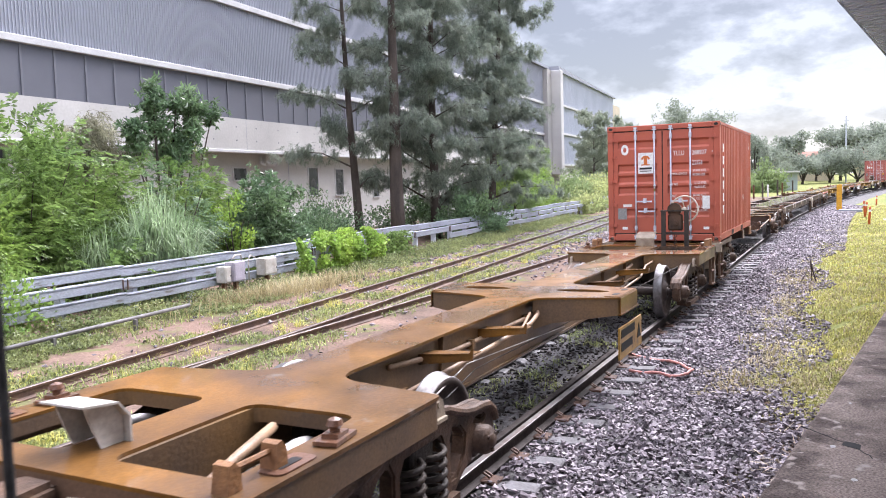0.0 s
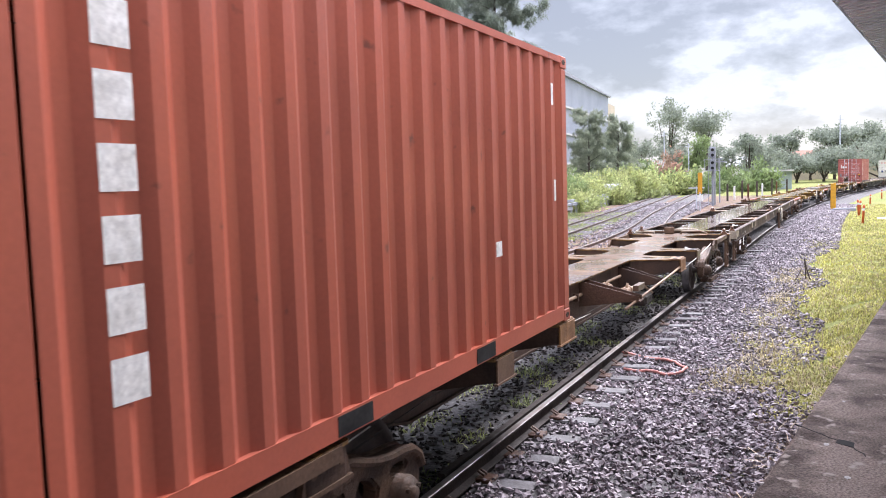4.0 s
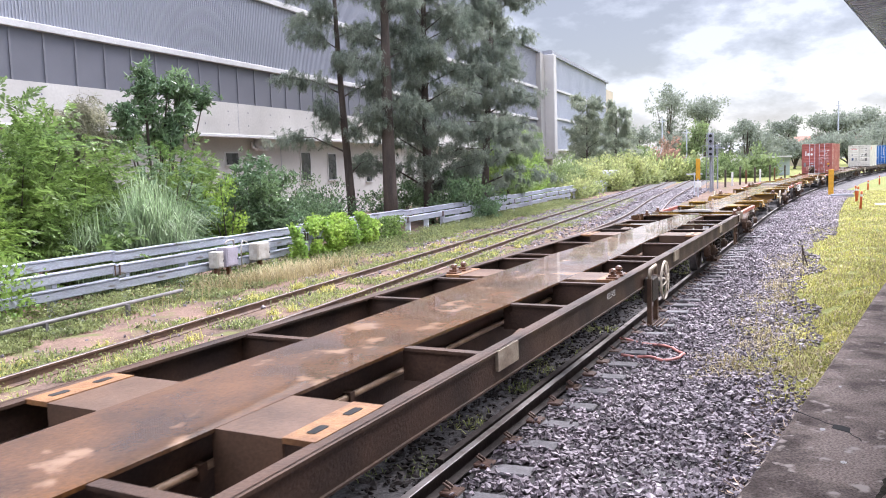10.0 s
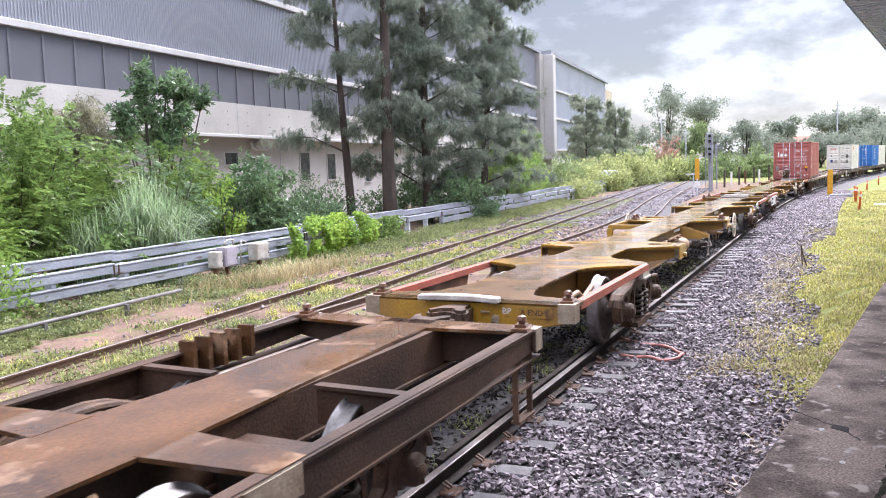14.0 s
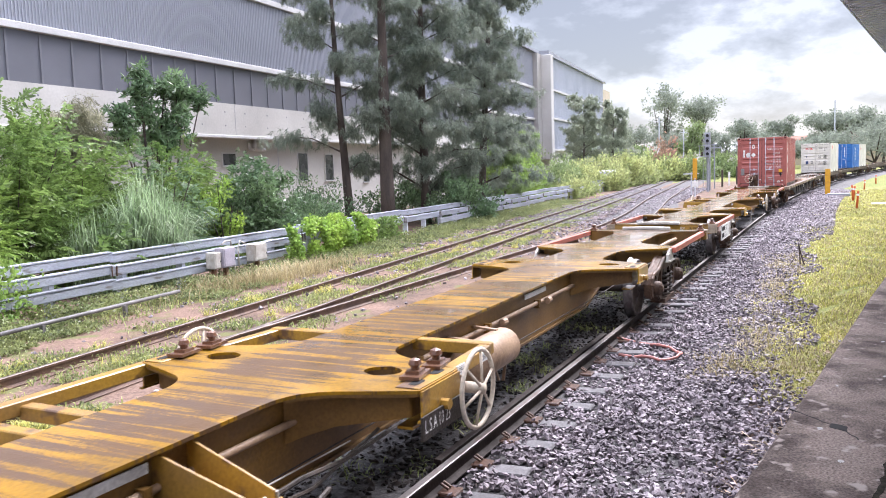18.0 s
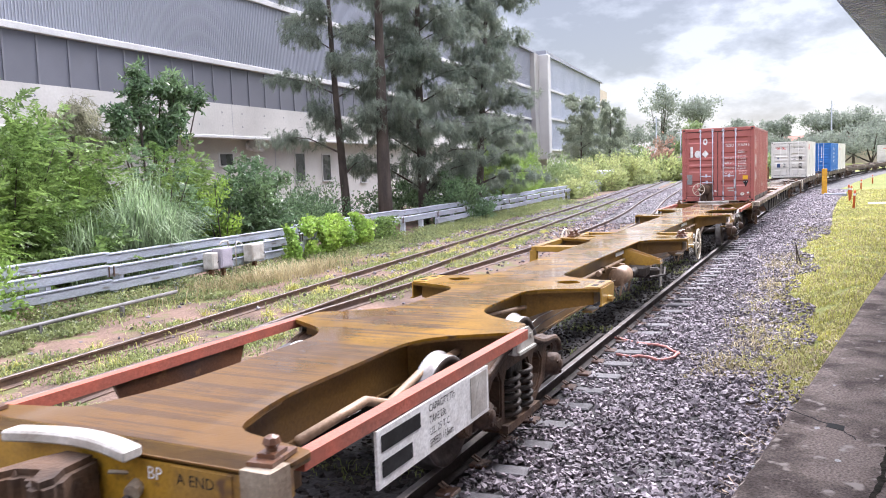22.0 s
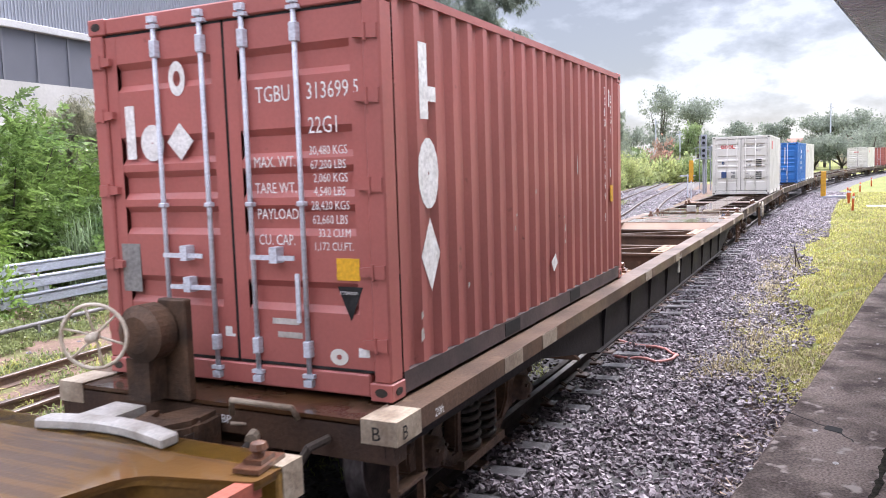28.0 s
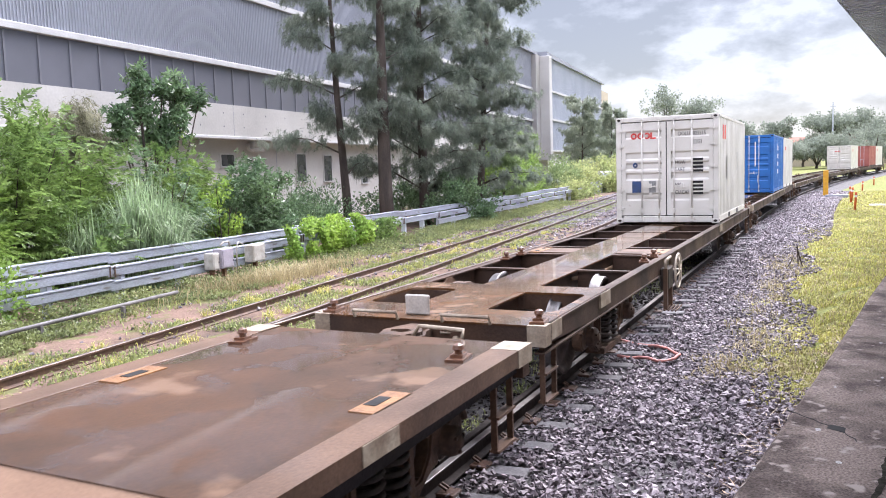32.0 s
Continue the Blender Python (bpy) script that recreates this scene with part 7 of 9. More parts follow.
    for s in (-1, 1):
        twistlock(w, 6.92, s * 1.08, 1.004)
    for xa, xb, e in ((16.7, 15.6, n), (3.0, 4.1, 0.0)):
        bm = bmesh.new()
        a, b = sorted((xa, e))
        box(bm, a, b, -1.17, 1.17, 0.955, 0.992)
        part("end_deck", bm, M["puddle"], w, "wet rust-brown end deck with puddles")
        bm = bmesh.new()
        prism(bm, [(xa, 0.984), (xb, 0.45), (xb, 0.42), (xa, 0.95)], -1.3, 1.3)
        part("sloping_plate", bm, M["tan_pale"], w, "tan sloping end plate")
        for s in (-1, 1):
            for x in ((18.35,) if xa > 5 else (0.9,)):
                bm = bmesh.new()
                box(bm, x - 0.24, x + 0.24, s * 1.08 - 0.11, s * 1.08 + 0.085, 0.985, 1.0)
                lp = part("lock_plate", bm, M["orange"], w)
                bm = bmesh.new()
                box(bm, x - 0.1, x + 0.1, s * 1.06 - 0.045, s * 1.06 + 0.045, 0.999, 1.004)
                part("slot", bm, M["black"], lp)
    for x, d in ((0.0, -1), (n, 1)):
        bm = bmesh.new()
        box(bm, min(x, x - d * 0.15), max(x, x - d * 0.15), -1.39, 1.39, 0.74, 0.966)
        box(bm, min(x, x - d * 0.3), max(x, x - d * 0.3), -0.35, 0.35, 0.55, 0.8)
        part("end_sill", bm, M["brown_side"], w)
        bm = bmesh.new()
        for y in (-0.95, 0.62):
            tube(bm, [(x + d * 0.02, y, 0.86), (x + d * 0.16, y + 0.05, 0.84), (x + d * 0.22, y + 0.12, 0.7), (x + d * 0.3, y + 0.2, 0.52)], 0.028, 8)
        pieces("brake_hose", bm, M["grime"], w)
        bm = bmesh.new()
        tube(bm, [(x + d * 0.05, -0.75, 0.97), (x + d * 0.1, -0.75, 1.05), (x + d * 0.12, -0.3, 1.06), (x + d * 0.06, -0.25, 0.95)], 0.02, 8)
        part("release_handle", bm, M["cream"], w, smooth=True)
        coupler(w, x, d)
        step(w, x - d * 0.35, -1.28)
        for s in (-1, 1):
            bm = bmesh.new()
            box(bm, min(x + d * 0.006, x - d * 0.3), max(x + d * 0.006, x - d * 0.3), min(s * 1.17, s * 1.416), max(s * 1.17, s * 1.416), 0.855, 1.004)
            part("sill_end", bm, M["cream"], w, "worn cream sill end")
    twistlock(w, 19.58, 1.06)
    twistlock(w, 19.58, -1.06)
    letters("lettering", "B", 0.12, M["black"], w, on_front(-0.0075, -1.24, 0.88))
    letters("lettering", "B", 0.12, M["black"], w, on_side(0.06, -1.4175, 0.88))
    letters("lettering", "BP", 0.08, M["white"], w, on_front(-0.002, -0.1, 0.86))
    letters("lettering", "20ft", 0.08, M["white"], w, on_side(0.5, -1.4115, 0.89))
    letters("lettering", "PM DUE", 0.09, M["white"], w, on_side(9.44, -1.4115, 0.89))
    bm = bmesh.new()
    box(bm, 9.85, 10.12, -1.352, -1.336, 0.62, 0.82)
    part("panel_plate", bm, M["pale"], w, "pale worn access plate")
    # brake rigging seen through the open middle
    tank(w, 11.2, 0.2, "tan", 0.15, 1.3, 0.62)
    pipe_run(w, [(4.0, 0.5, 0.6), (16.0, 0.5, 0.6)], 0.03, "brown_side")
    for y in (-0.35, 0.62):
        bm = bmesh.new()
        bar(bm, (3.5, y, 0.5), (16.5, y, 0.5), 0.05, 0.12)
        part("centre_bar", bm, M["brown_side"], w)
    for b in (1.9, n - 1.9):
        bogie(w, b)
    # handbrake at the front
    bm = bmesh.new()
    box(bm, -0.04, 0.03, 0.12, 0.36, 0.98, 1.66)
    bevel(bm, 0.01)
    tube(bm, [(-0.24, 0.36, 1.45), (-0.2, 0.36, 1.45), (-0.06, 0.36, 1.45), (-0.03, 0.36, 1.45)], [0.12, 0.19, 0.19, 0.15], 20)
    box(bm, -0.2, -0.05, 0.3, 0.5, 1.0, 1.28)
    st = part("handbrake_stand", bm, M["bogie"], w, "dark brown handbrake gear case on a post")
    hand_wheel(w, pose(-0.42, 0.52, 1.47, 0, 0, 118) @ Matrix.Scale(0.76, 4), "cream spoked handbrake wheel")
    bm = bmesh.new()
    box(bm, -0.5, -0.2, 0.35, 0.62, 0.86, 0.98)
    part("lock_housing", bm, M["pale"], w)
    MOVERS.append((w, 117.7, 1.9, n - 1.9, 0.0))
    return w


def last_wagon():
    """The tail of the wagon ahead, which leaves as the clip begins."""
    w = frame_wagon("tail of a brown container wagon with a tall stanchion", -13.6, 15.3, 0.4, 2.4, 12.9, (4, 7, 10), ((13.6, 14.4),), (14.6,))
    bm = bmesh.new()
    tube(bm, [(15.30, -1.08, 0.92), (15.30, -1.08, 2.6)], 0.018, 8)
    box(bm, 15.26, 15.34, -1.12, -1.04, 2.58, 2.61)
    box(bm, 15.25, 15.4, -1.2, -1.1, 0.86, 0.94)
    part("stanchion", bm, M["black"], w, "tall black stanchion")
    hand_wheel(w, pose(15.46, -1.0, 0.9, 0, 0, 75) @ Matrix.Scale(0.8, 4))


def set_wagons():
    last_wagon()
    wagon_a()
    wagon_b()
    wagon_c()
    yellow_wagon("worn yellow steel spine wagon with rusty deck stripes", 64.3, 25.5, False, "slat_yellow")
    yellow_wagon("worn yellow spine wagon with a white number board", 91.25, 25.75, True, "slat_gold", 12.7)
    wagon_f()
    g = frame_wagon("brown wet container flat wagon under the off-white container", 138.7, 20.0, 0.38, 3.0, 17.0, (4.1, 6.1, 7.3, 9.0, 10.8, 12.6, 14.6, 18.2), ((6.3, 7.0),), (0.3, 2.2, 12.9), handwheel=6.3)
    bm = bmesh.new()
    plate_xz(bm, [[(0, -1.24), (2.42, -1.24), (2.42, 1.24), (0, 1.24)], rounded_box(0.72, 1.92, -1.13, -0.29, 0.14), rounded_box(0.82, 1.95, 0.5, 1.13, 0.14)], 0.962, 0.989)
    for v in bm.verts:
        v.co = (v.co.x, v.co.z, v.co.y)
    part("end_deck", bm, M["brown"], g, "wet end deck with two rounded openings")
    for y0, y1 in ((-1.13, -0.29), (0.5, 1.13)):
        bm = bmesh.new()
        ring_ = rounded_box(0.72, 1.93, y0, y1, 0.14)
        lo, hi = [[bm.verts.new((x, y, z)) for x, y in ring_] for z in (0.78, 0.963)]
        for k in range(len(ring_)):
            j = (k + 1) % len(ring_)
            bm.faces.new((lo[k], lo[j], hi[j], hi[k]))
        part("opening_rim", bm, M["brown_side"], g)
    bogie_fittings(g, 3.0, "tan")
    bm = bmesh.new()
    for s in (-1, 1):
        tube(bm, [(-0.05, s * 0.5 - 0.25, 0.99), (-0.08, s * 0.5 - 0.25, 1.06), (-0.08, s * 0.5 + 0.25, 1.06), (-0.05, s * 0.5 + 0.25, 0.99)], 0.02, 6)
    pieces("grab_rail", bm, M["cream"], g)
    bm = bmesh.new()
    box(bm, 0.2, 0.235, 0.02, 0.3, 0.989, 1.2)
    bevel(bm, 0.015)
    part("cover_box", bm, M["pale"], g, "pale upright cover plate")
    for u, n, cross in ((160.0, 23.6, (2, 4, 6, 8, 17.5, 20)), (184.9, 24.6, (2, 4, 6, 8, 10, 12, 14, 16, 18, 20, 22)), (210.6, 26.3, (2, 4, 6, 8, 10, 12, 14, 16, 18)), (238.2, 24.0, (2, 4, 6, 8, 20, 22))):
        frame_wagon("brown container flat wagon further down the train", u, n, 0.5, 3.2, n - 3.2, cross, (), (0.3, 8.0, 16.0), spin=False)


set_wagons()


# ---- stones, leaves and blades, as large meshes ----
RNG = np.random.default_rng(7)


def fast_mesh(name, verts, faces, mat, smooth=False):
    """verts n x 3 and faces m x k as arrays."""
    me = bpy.data.meshes.new(name)
    m, k = faces.shape
    me.vertices.add(len(verts))
    me.vertices.foreach_set("co", np.ascontiguousarray(verts, dtype=np.float32).ravel())
    me.loops.add(m * k)
    me.loops.foreach_set("vertex_index", faces.astype(np.int32).ravel())
    me.polygons.add(m)
    me.polygons.foreach_set("loop_start", np.arange(0, m * k, k, dtype=np.int32))
    me.update(calc_edges=True)
    me.validate()
    me.shade_flat()
    me.materials.append(mat)
    return me


def unit(v):
    return v / np.maximum(np.linalg.norm(v, axis=1, keepdims=True), 1e-9)


def leaf_mesh(name, at, way, size, wide, mat, curl=0.25):
    """Leaves: each a folded lozenge of two triangles' pairs from at along way."""
    n = len(at)
    way = unit(way)
    side = unit(np.cross(way, RNG.normal(size=(n, 3))))
    nor = np.cross(side, way)
    size = np.broadcast_to(np.asarray(size, float), (n,))[:, None]
    tip = at + way * size - nor * size * curl * 0.5
    mid = at + way * size * 0.45
    v = np.stack([at, mid + side * size * wide + nor * size * 0.08, tip, mid - side * size * wide + nor * size * 0.08], 1).reshape(-1, 3)
    base = np.arange(n)[:, None] * 4
    f = np.concatenate([base + [0, 1, 2], base + [0, 2, 3]], 0)
    return fast_mesh(name, v, f, mat)


def frond_mesh(name, at, way, size, mat, pairs=8, droop=0.35):
    """Feathered leaves: paired leaflets along a drooping midrib."""
    n = len(at)
    way = unit(way)
    side = unit(np.cross(way, [[0, 0, 1.0]]) + 0.25 * RNG.normal(size=(n, 3)))
    size = np.asarray(size, float)[:, None]
    vs = []
    for k in range(pairs):
        f = 0.22 + 0.78 * k / (pairs - 1)
        base = at + way * size * f - np.array([[0, 0, droop]]) * size * f ** 2
        for sg in (-1, 1):
            d = unit(side * sg * (1.0 - 0.35 * f) + way * (0.4 + 0.5 * f) + [[0, 0, -0.25]] + 0.18 * RNG.normal(size=(n, 3)))
            ln = size * (0.34 - 0.16 * f) * RNG.uniform(0.8, 1.15, (n, 1))
            w = unit(np.cross(d, np.cross(way, d) + 1e-6)) * ln * 0.19
            mid = base + d * ln * 0.45
            vs.append(np.stack([base, mid + w, base + d * ln - [[0, 0, 0.02]], mid - w], 1))
    v = np.stack(vs, 1).reshape(-1, 3)
    b = np.arange(n * pairs * 2)[:, None] * 4
    return fast_mesh(name, v, np.concatenate([b + [0, 1, 2], b + [0, 2, 3]], 0), mat)


def whorl_mesh(name, at, way, size, wide, mat, count=7):
    """Rosettes of leaves that spread and hang from the tip of each twig."""
    n = len(at)
    way = unit(way)
    q = unit(np.cross(way, RNG.normal(size=(n, 3))))
    r = np.cross(way, q)
    out, pos, sz = [], [], []
    for k in range(count):
        a = k * math.tau / count + RNG.uniform(0, 0.6, (n, 1))
        out.append(q * np.cos(a) + r * np.sin(a) + way * RNG.uniform(0.1, 0.9, (n, 1)) + [[0, 0, -0.25]])
        pos.append(at + way * RNG.uniform(-0.06, 0.04, (n, 1)))
        sz.append(size * RNG.uniform(0.7, 1.2, n))
    return leaf_mesh(name, np.concatenate(pos), np.concatenate(out), np.concatenate(sz), wide, mat, 0.5)


def blade_mesh(name, at, way, size, wide, mat, droop=0.5):
    """Grass blades: three points along a bent strip."""
    n = len(at)
    way = unit(way)
    size = np.broadcast_to(np.asarray(size, float), (n,))[:, None]
    flat = way.copy()
    flat[:, 2] = 0
    flat = unit(flat + RNG.normal(size=(n, 3)) * 0.05)
    side = unit(np.cross(flat, np.array([[0, 0, 1.0]])))
    w = np.broadcast_to(np.asarray(wide, float), (n,))[:, None]
    p1 = at + way * size * 0.55
    p2 = p1 + (way * 0.45 + flat * droop * 0.35 - np.array([[0, 0, droop * 0.5]])) * size
    v = np.stack([at - side * w, at + side * w, p1 + side * w * 0.8, p1 - side * w * 0.8, p2], 1).reshape(-1, 3)
    b = np.arange(n)[:, None] * 5
    f = np.concatenate([b + [0, 1, 2], b + [0, 2, 3], b + [3, 2, 4]], 0)
    return fast_mesh(name, v, f, mat)


def stone_mesh(name, at, size, mat):
    """Broken stones of eight faces."""
    n = len(at)
    dirs = np.array([(1, 0, 0), (-1, 0, 0), (0, 1, 0), (0, -1, 0), (0, 0, 1), (0, 0, -1)], float)
    q = unit(RNG.normal(size=(n, 3)))
    r = unit(np.cross(q, RNG.normal(size=(n, 3))))
    s = np.cross(q, r)
    basis = np.stack([q, r, s], 1)
    local = dirs[None] * RNG.uniform(0.55, 1.25, size=(n, 6, 1)) + RNG.normal(size=(n, 6, 3)) * 0.22
    v = at[:, None] + np.einsum("nij,njk->nik", local, basis) * np.asarray(size)[:, None, None] * np.array([1, 1, 0.75])
    f = np.array([(0, 2, 4), (2, 1, 4), (1, 3, 4), (3, 0, 4), (2, 0, 5), (1, 2, 5), (3, 1, 5), (0, 3, 5)])
    faces = (np.arange(n)[:, None, None] * 6 + f[None]).reshape(-1, 3)
    return fast_mesh(name, v.reshape(-1, 3), faces, mat)


def stuff(name, me, label, category):
    return tagged(new(name, me), label, category, kind="stuff")


def rises(x):
    return 0.0055 * (np.sqrt((x - 55) ** 2 + 100) + (x - 55)) / 2 - 0.0055 * 0.9


def platform_edge(x):
    return 0.41 - 0.1272 * (x - 3.6)


def along(s, v):
    """Plan points v to the left of the main track at s along it."""
    x, y, h = np.interp(s, _s, _x), np.interp(s, _s, _y), np.interp(s, _s, _th)
    return x - np.sin(h) * v, y + np.cos(h) * v


def lay_stones():
    # shoulder on the platform side, thinning out into the grass
    n = 72000
    s = 2.6 + 67 * RNG.random(n) ** 2.1
    s[:6000] = RNG.uniform(-7, 2.6, 6000)
    v = -0.86 - 2.75 * RNG.random(n) ** 0.9
    x, y = along(s, v)
    edge = 0.72 + 0.22 * np.sin(x * 0.8) + 0.12 * np.sin(x * 2.3 + 1) + 0.012 * x - 0.9 * np.clip((10.4 - x) / 1.6, 0, 1)
    lo = np.where(x < 30, np.maximum(platform_edge(x) + 0.06, edge - 0.45), -99)
    k = (y > lo) & ((y > edge) | (RNG.random(n) < 0.45) | (x > 34))
    on_sleeper = (np.abs(((s + 3.0) % 0.66) - 0.33) > 0.17) & (v > -1.36)
    k &= ~on_sleeper | (RNG.random(n) < np.where(v < -1.08, 0.06, 0.35))
    z = -0.18 + 0.045 * RNG.random(n) + 0.015 * np.sin(x * 1.3 + y * 2) - 0.02 * np.clip((-v - 1.6) / 1.6, 0, 1) + rises(x)
    at = np.stack([x, y, z], 1)[k]
    size = (RNG.uniform(0.018, 0.042, n) * (1 + 0.018 * np.clip(s - 12, 0, 60)))[k]
    stuff("ballast_stone", stone_mesh("ballast_stone", at, size, M["ballast"]), "wet dark grey crushed stone beside the track", "ballast")
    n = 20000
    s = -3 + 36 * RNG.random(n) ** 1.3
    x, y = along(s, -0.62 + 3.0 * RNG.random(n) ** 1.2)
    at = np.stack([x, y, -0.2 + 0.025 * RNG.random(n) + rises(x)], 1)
    stuff("ballast_stone", stone_mesh("ballast_stone", at, RNG.uniform(0.02, 0.045, n), M["greasy_shaded"]), "dark crushed stone between the rails", "ballast")
    # thin stone among the yard tracks, denser further out
    n = 16000
    x = 5.0 + 75 * RNG.random(n) ** 1.1
    y = 6.0 + 0.06 * x + (5.6 + 0.03 * x) * RNG.random(n)
    k = RNG.random(n) < np.clip((x - 14) / 26, 0.06, 1)
    at = np.stack([x, y, -0.225 + 0.03 * RNG.random(n) + rises(x)], 1)[k]
    stuff("ballast_stone", stone_mesh("ballast_stone", at, RNG.uniform(0.02, 0.05, len(at)) * (1 + 0.015 * at[:, 0]), M["ballast"]), "scattered grey stones on the yard tracks", "ballast")


lay_stones()


def lay_grass():
    # lawn beyond the stones on the near side
    n = 80000
    x = 9.3 + 60.7 * RNG.random(n) ** 1.6
    edge = 0.35 - 0.2 * np.sin(x * 0.7) - 0.15 * np.sin(x * 1.9 + 1) + 0.045 * x
    track = np.interp(x, _x, _y) - 2.3
    hi = np.minimum(edge, track)
    lo = np.maximum(platform_edge(x) + 0.03, -9)
    y = hi - (hi - lo) * RNG.random(n) ** 1.0
    clump = np.sin(x * 2.3 + 3 * np.sin(y * 2.1)) * np.sin(y * 3.1 + 1.3 * np.sin(x * 1.7))
    keep = (clump > -0.75) & (y > lo)
    at = np.stack([x, y, -0.25 + rises(x)], 1)[keep]
    size = 0.72 * (0.09 + 0.1 * RNG.random(len(at)) + 0.06 * np.clip(clump[keep], 0, 1))
    way = RNG.normal(size=(len(at), 3)) * 0.45 + [0, 0, 1]
    h = len(at) * 4 // 5
    stuff("lawn_grass", blade_mesh("lawn_grass", at[:h], way[:h], size[:h], 0.007 + 0.00025 * at[:h, 0], M["blade"]), "bright wet uncut grass beside the platform", "grass")
    stuff("dry_grass", blade_mesh("dry_grass", at[h:], way[h:], size[h:] * 1.2, 0.006 + 0.00022 * at[h:, 0], M["dry"]), "straw-coloured dry grass", "grass")
    # dry tufts along the edge of the stones
    c = np.stack([RNG.uniform(8.8, 24, 46), np.zeros(46), np.zeros(46)], 1)
    c[:, 1] = 0.75 + 0.35 * RNG.normal(size=46) * 0.8 + 0.02 * c[:, 0]
    at = np.repeat(c, 70, 0) + RNG.normal(size=(46 * 70, 3)) * [0.2, 0.13, 0]
    at[:, 2] = -0.22
    stuff("dry_grass", blade_mesh("dry_grass", at, RNG.normal(size=at.shape) * 0.8 + [0, 0, 0.7], RNG.uniform(0.12, 0.32, len(at)), 0.006, M["dry"], 0.9), "straw tufts over the stones", "grass")
    spots = np.array([(13.0, 1.3), (12.85, 1.05), (13.6, 1.5), (10.8, 1.05), (10.6, 0.85), (10.5, 0.7), (10.7, 0.5), (11.2, 0.5), (11.3, 0.75), (10.0, 0.5), (9.5, 0.44), (9.4, 0.55), (9.8, 0.35), (11.8, 0.6), (12.3, 0.75), (13.2, 0.6), (14.0, 0.8), (10.2, 0.3), (14.6, 1.2), (15.5, 1.1)])
    at = np.repeat(np.concatenate([spots, np.full((len(spots), 1), -0.22)], 1), 150, 0) + RNG.normal(size=(len(spots) * 150, 3)) * [0.17, 0.11, 0]
    at = at[at[:, 1] > platform_edge(at[:, 0]) + 0.03]
    stuff("grass_tuft", blade_mesh("grass_tuft", at, RNG.normal(size=at.shape) * 0.6 + [0, 0, 0.8], RNG.uniform(0.06, 0.18, len(at)), 0.006, M["blade"], 0.8), "bright grass tufts growing through the stones", "grass")
    # straw and dead leaves blown along the foot of the platform
    n = 1700
    x = RNG.uniform(4.2, 13.5, n)
    y = platform_edge(x) + 0.08 + np.abs(RNG.normal(size=n)) * 0.28
    at = np.stack([x, y, -0.15 + 0.03 * RNG.random(n)], 1)
    stuff("straw", blade_mesh("straw", at, RNG.normal(size=at.shape) * [1, 1, 0.08] + [0, 0, 0.06], RNG.uniform(0.08, 0.3, n), 0.004, M["straw"], 0.05), "pale dead straw on the stones", "straw")
    k = RNG.choice(n, 120)
    stuff("dead_leaf", leaf_mesh("dead_leaf", at[k] + [0, 0, 0.02], RNG.normal(size=(120, 3)) * [1, 1, 0.15], RNG.uniform(0.04, 0.1, 120), 0.3, M["straw"]), "brown dead leaves on the stones", "leaf litter")
    # fallen twigs and roots along the platform's foot
    tw = bmesh.new()
    for q in range(16):
        x0 = 4.6 + 0.5 * q + 0.3 * math.sin(q * 2.3)
        y0 = float(platform_edge(x0)) + 0.18 + 0.16 * math.sin(q * 1.7)
        ang, ln = q * 1.3, 0.22 + 0.12 * math.sin(q * 3.1)
        pts = [(x0 + math.cos(ang + 0.7 * f) * ln * f, y0 + 0.4 * math.sin(ang + 0.7 * f) * ln * f, -0.13 + 0.03 * math.sin(f * 3 + q)) for f in (0, 0.35, 0.7, 1.0)]
        tube(tw, pts, [0.009, 0.008, 0.006, 0.003], 5)
    stuff("fallen_twig", mesh_of(tw, "fallen_twig", M["straw"]), "pale fallen twigs and roots on the stones", "twigs")
    # weeds between and beside the yard tracks
    n = 84000
    x = 5 + 55 * RNG.random(n) ** 1.5
    m_y = 8.28 + 0.1127 * x
    band = RNG.choice(4, n, p=(0.24, 0.26, 0.2, 0.30))
    off = np.choose(band, (RNG.normal(size=n) * 0.28 + 0.1, 1.35 + RNG.normal(size=n) * 0.35, -1.15 + RNG.normal(size=n) * 0.25, RNG.uniform(2.6, 4.4, n)))
    y = m_y + off
    spot = np.sin(x * 0.9 + 2 * np.sin(y * 0.7)) + np.sin(x * 2.1 + y)
    keep = (spot > -0.3) | (band == 3)
    at = np.stack([x, y, -0.25 + rises(x)], 1)[keep]
    way = RNG.normal(size=(len(at), 3)) * 0.6 + [0, 0, 0.9]
    size = RNG.uniform(0.07, 0.24, len(at))
    h = len(at) // 2
    stuff("weeds", blade_mesh("weeds", at[:h], way[:h], size[:h], 0.008 + 0.0002 * at[:h, 0], M["weed"], 0.7), "green and yellow weeds among the yard tracks", "weeds")
    stuff("weeds", leaf_mesh("weeds", at[h:] + np.stack([0 * size[h:], 0 * size[h:], size[h:] * 0.5 * RNG.random(len(size[h:]))], 1), way[h:], size[h:] * 0.24, 0.36, M["cover"]), "low leafy weeds among the yard tracks", "weeds")
    # yellow-green tufts along the yard rails, and weeds between and beyond the main rails
    c = 5.5 + 26 * RNG.random(130) ** 1.3
    off = RNG.choice([-1.2, -0.45, 0.2, 0.95, 1.6], 130) + 0.18 * RNG.normal(size=130)
    at = np.repeat(np.stack([c, 8.28 + 0.1127 * c + off, 0 * c - 0.25], 1), 60, 0) + RNG.normal(size=(130 * 60, 3)) * [0.09, 0.07, 0]
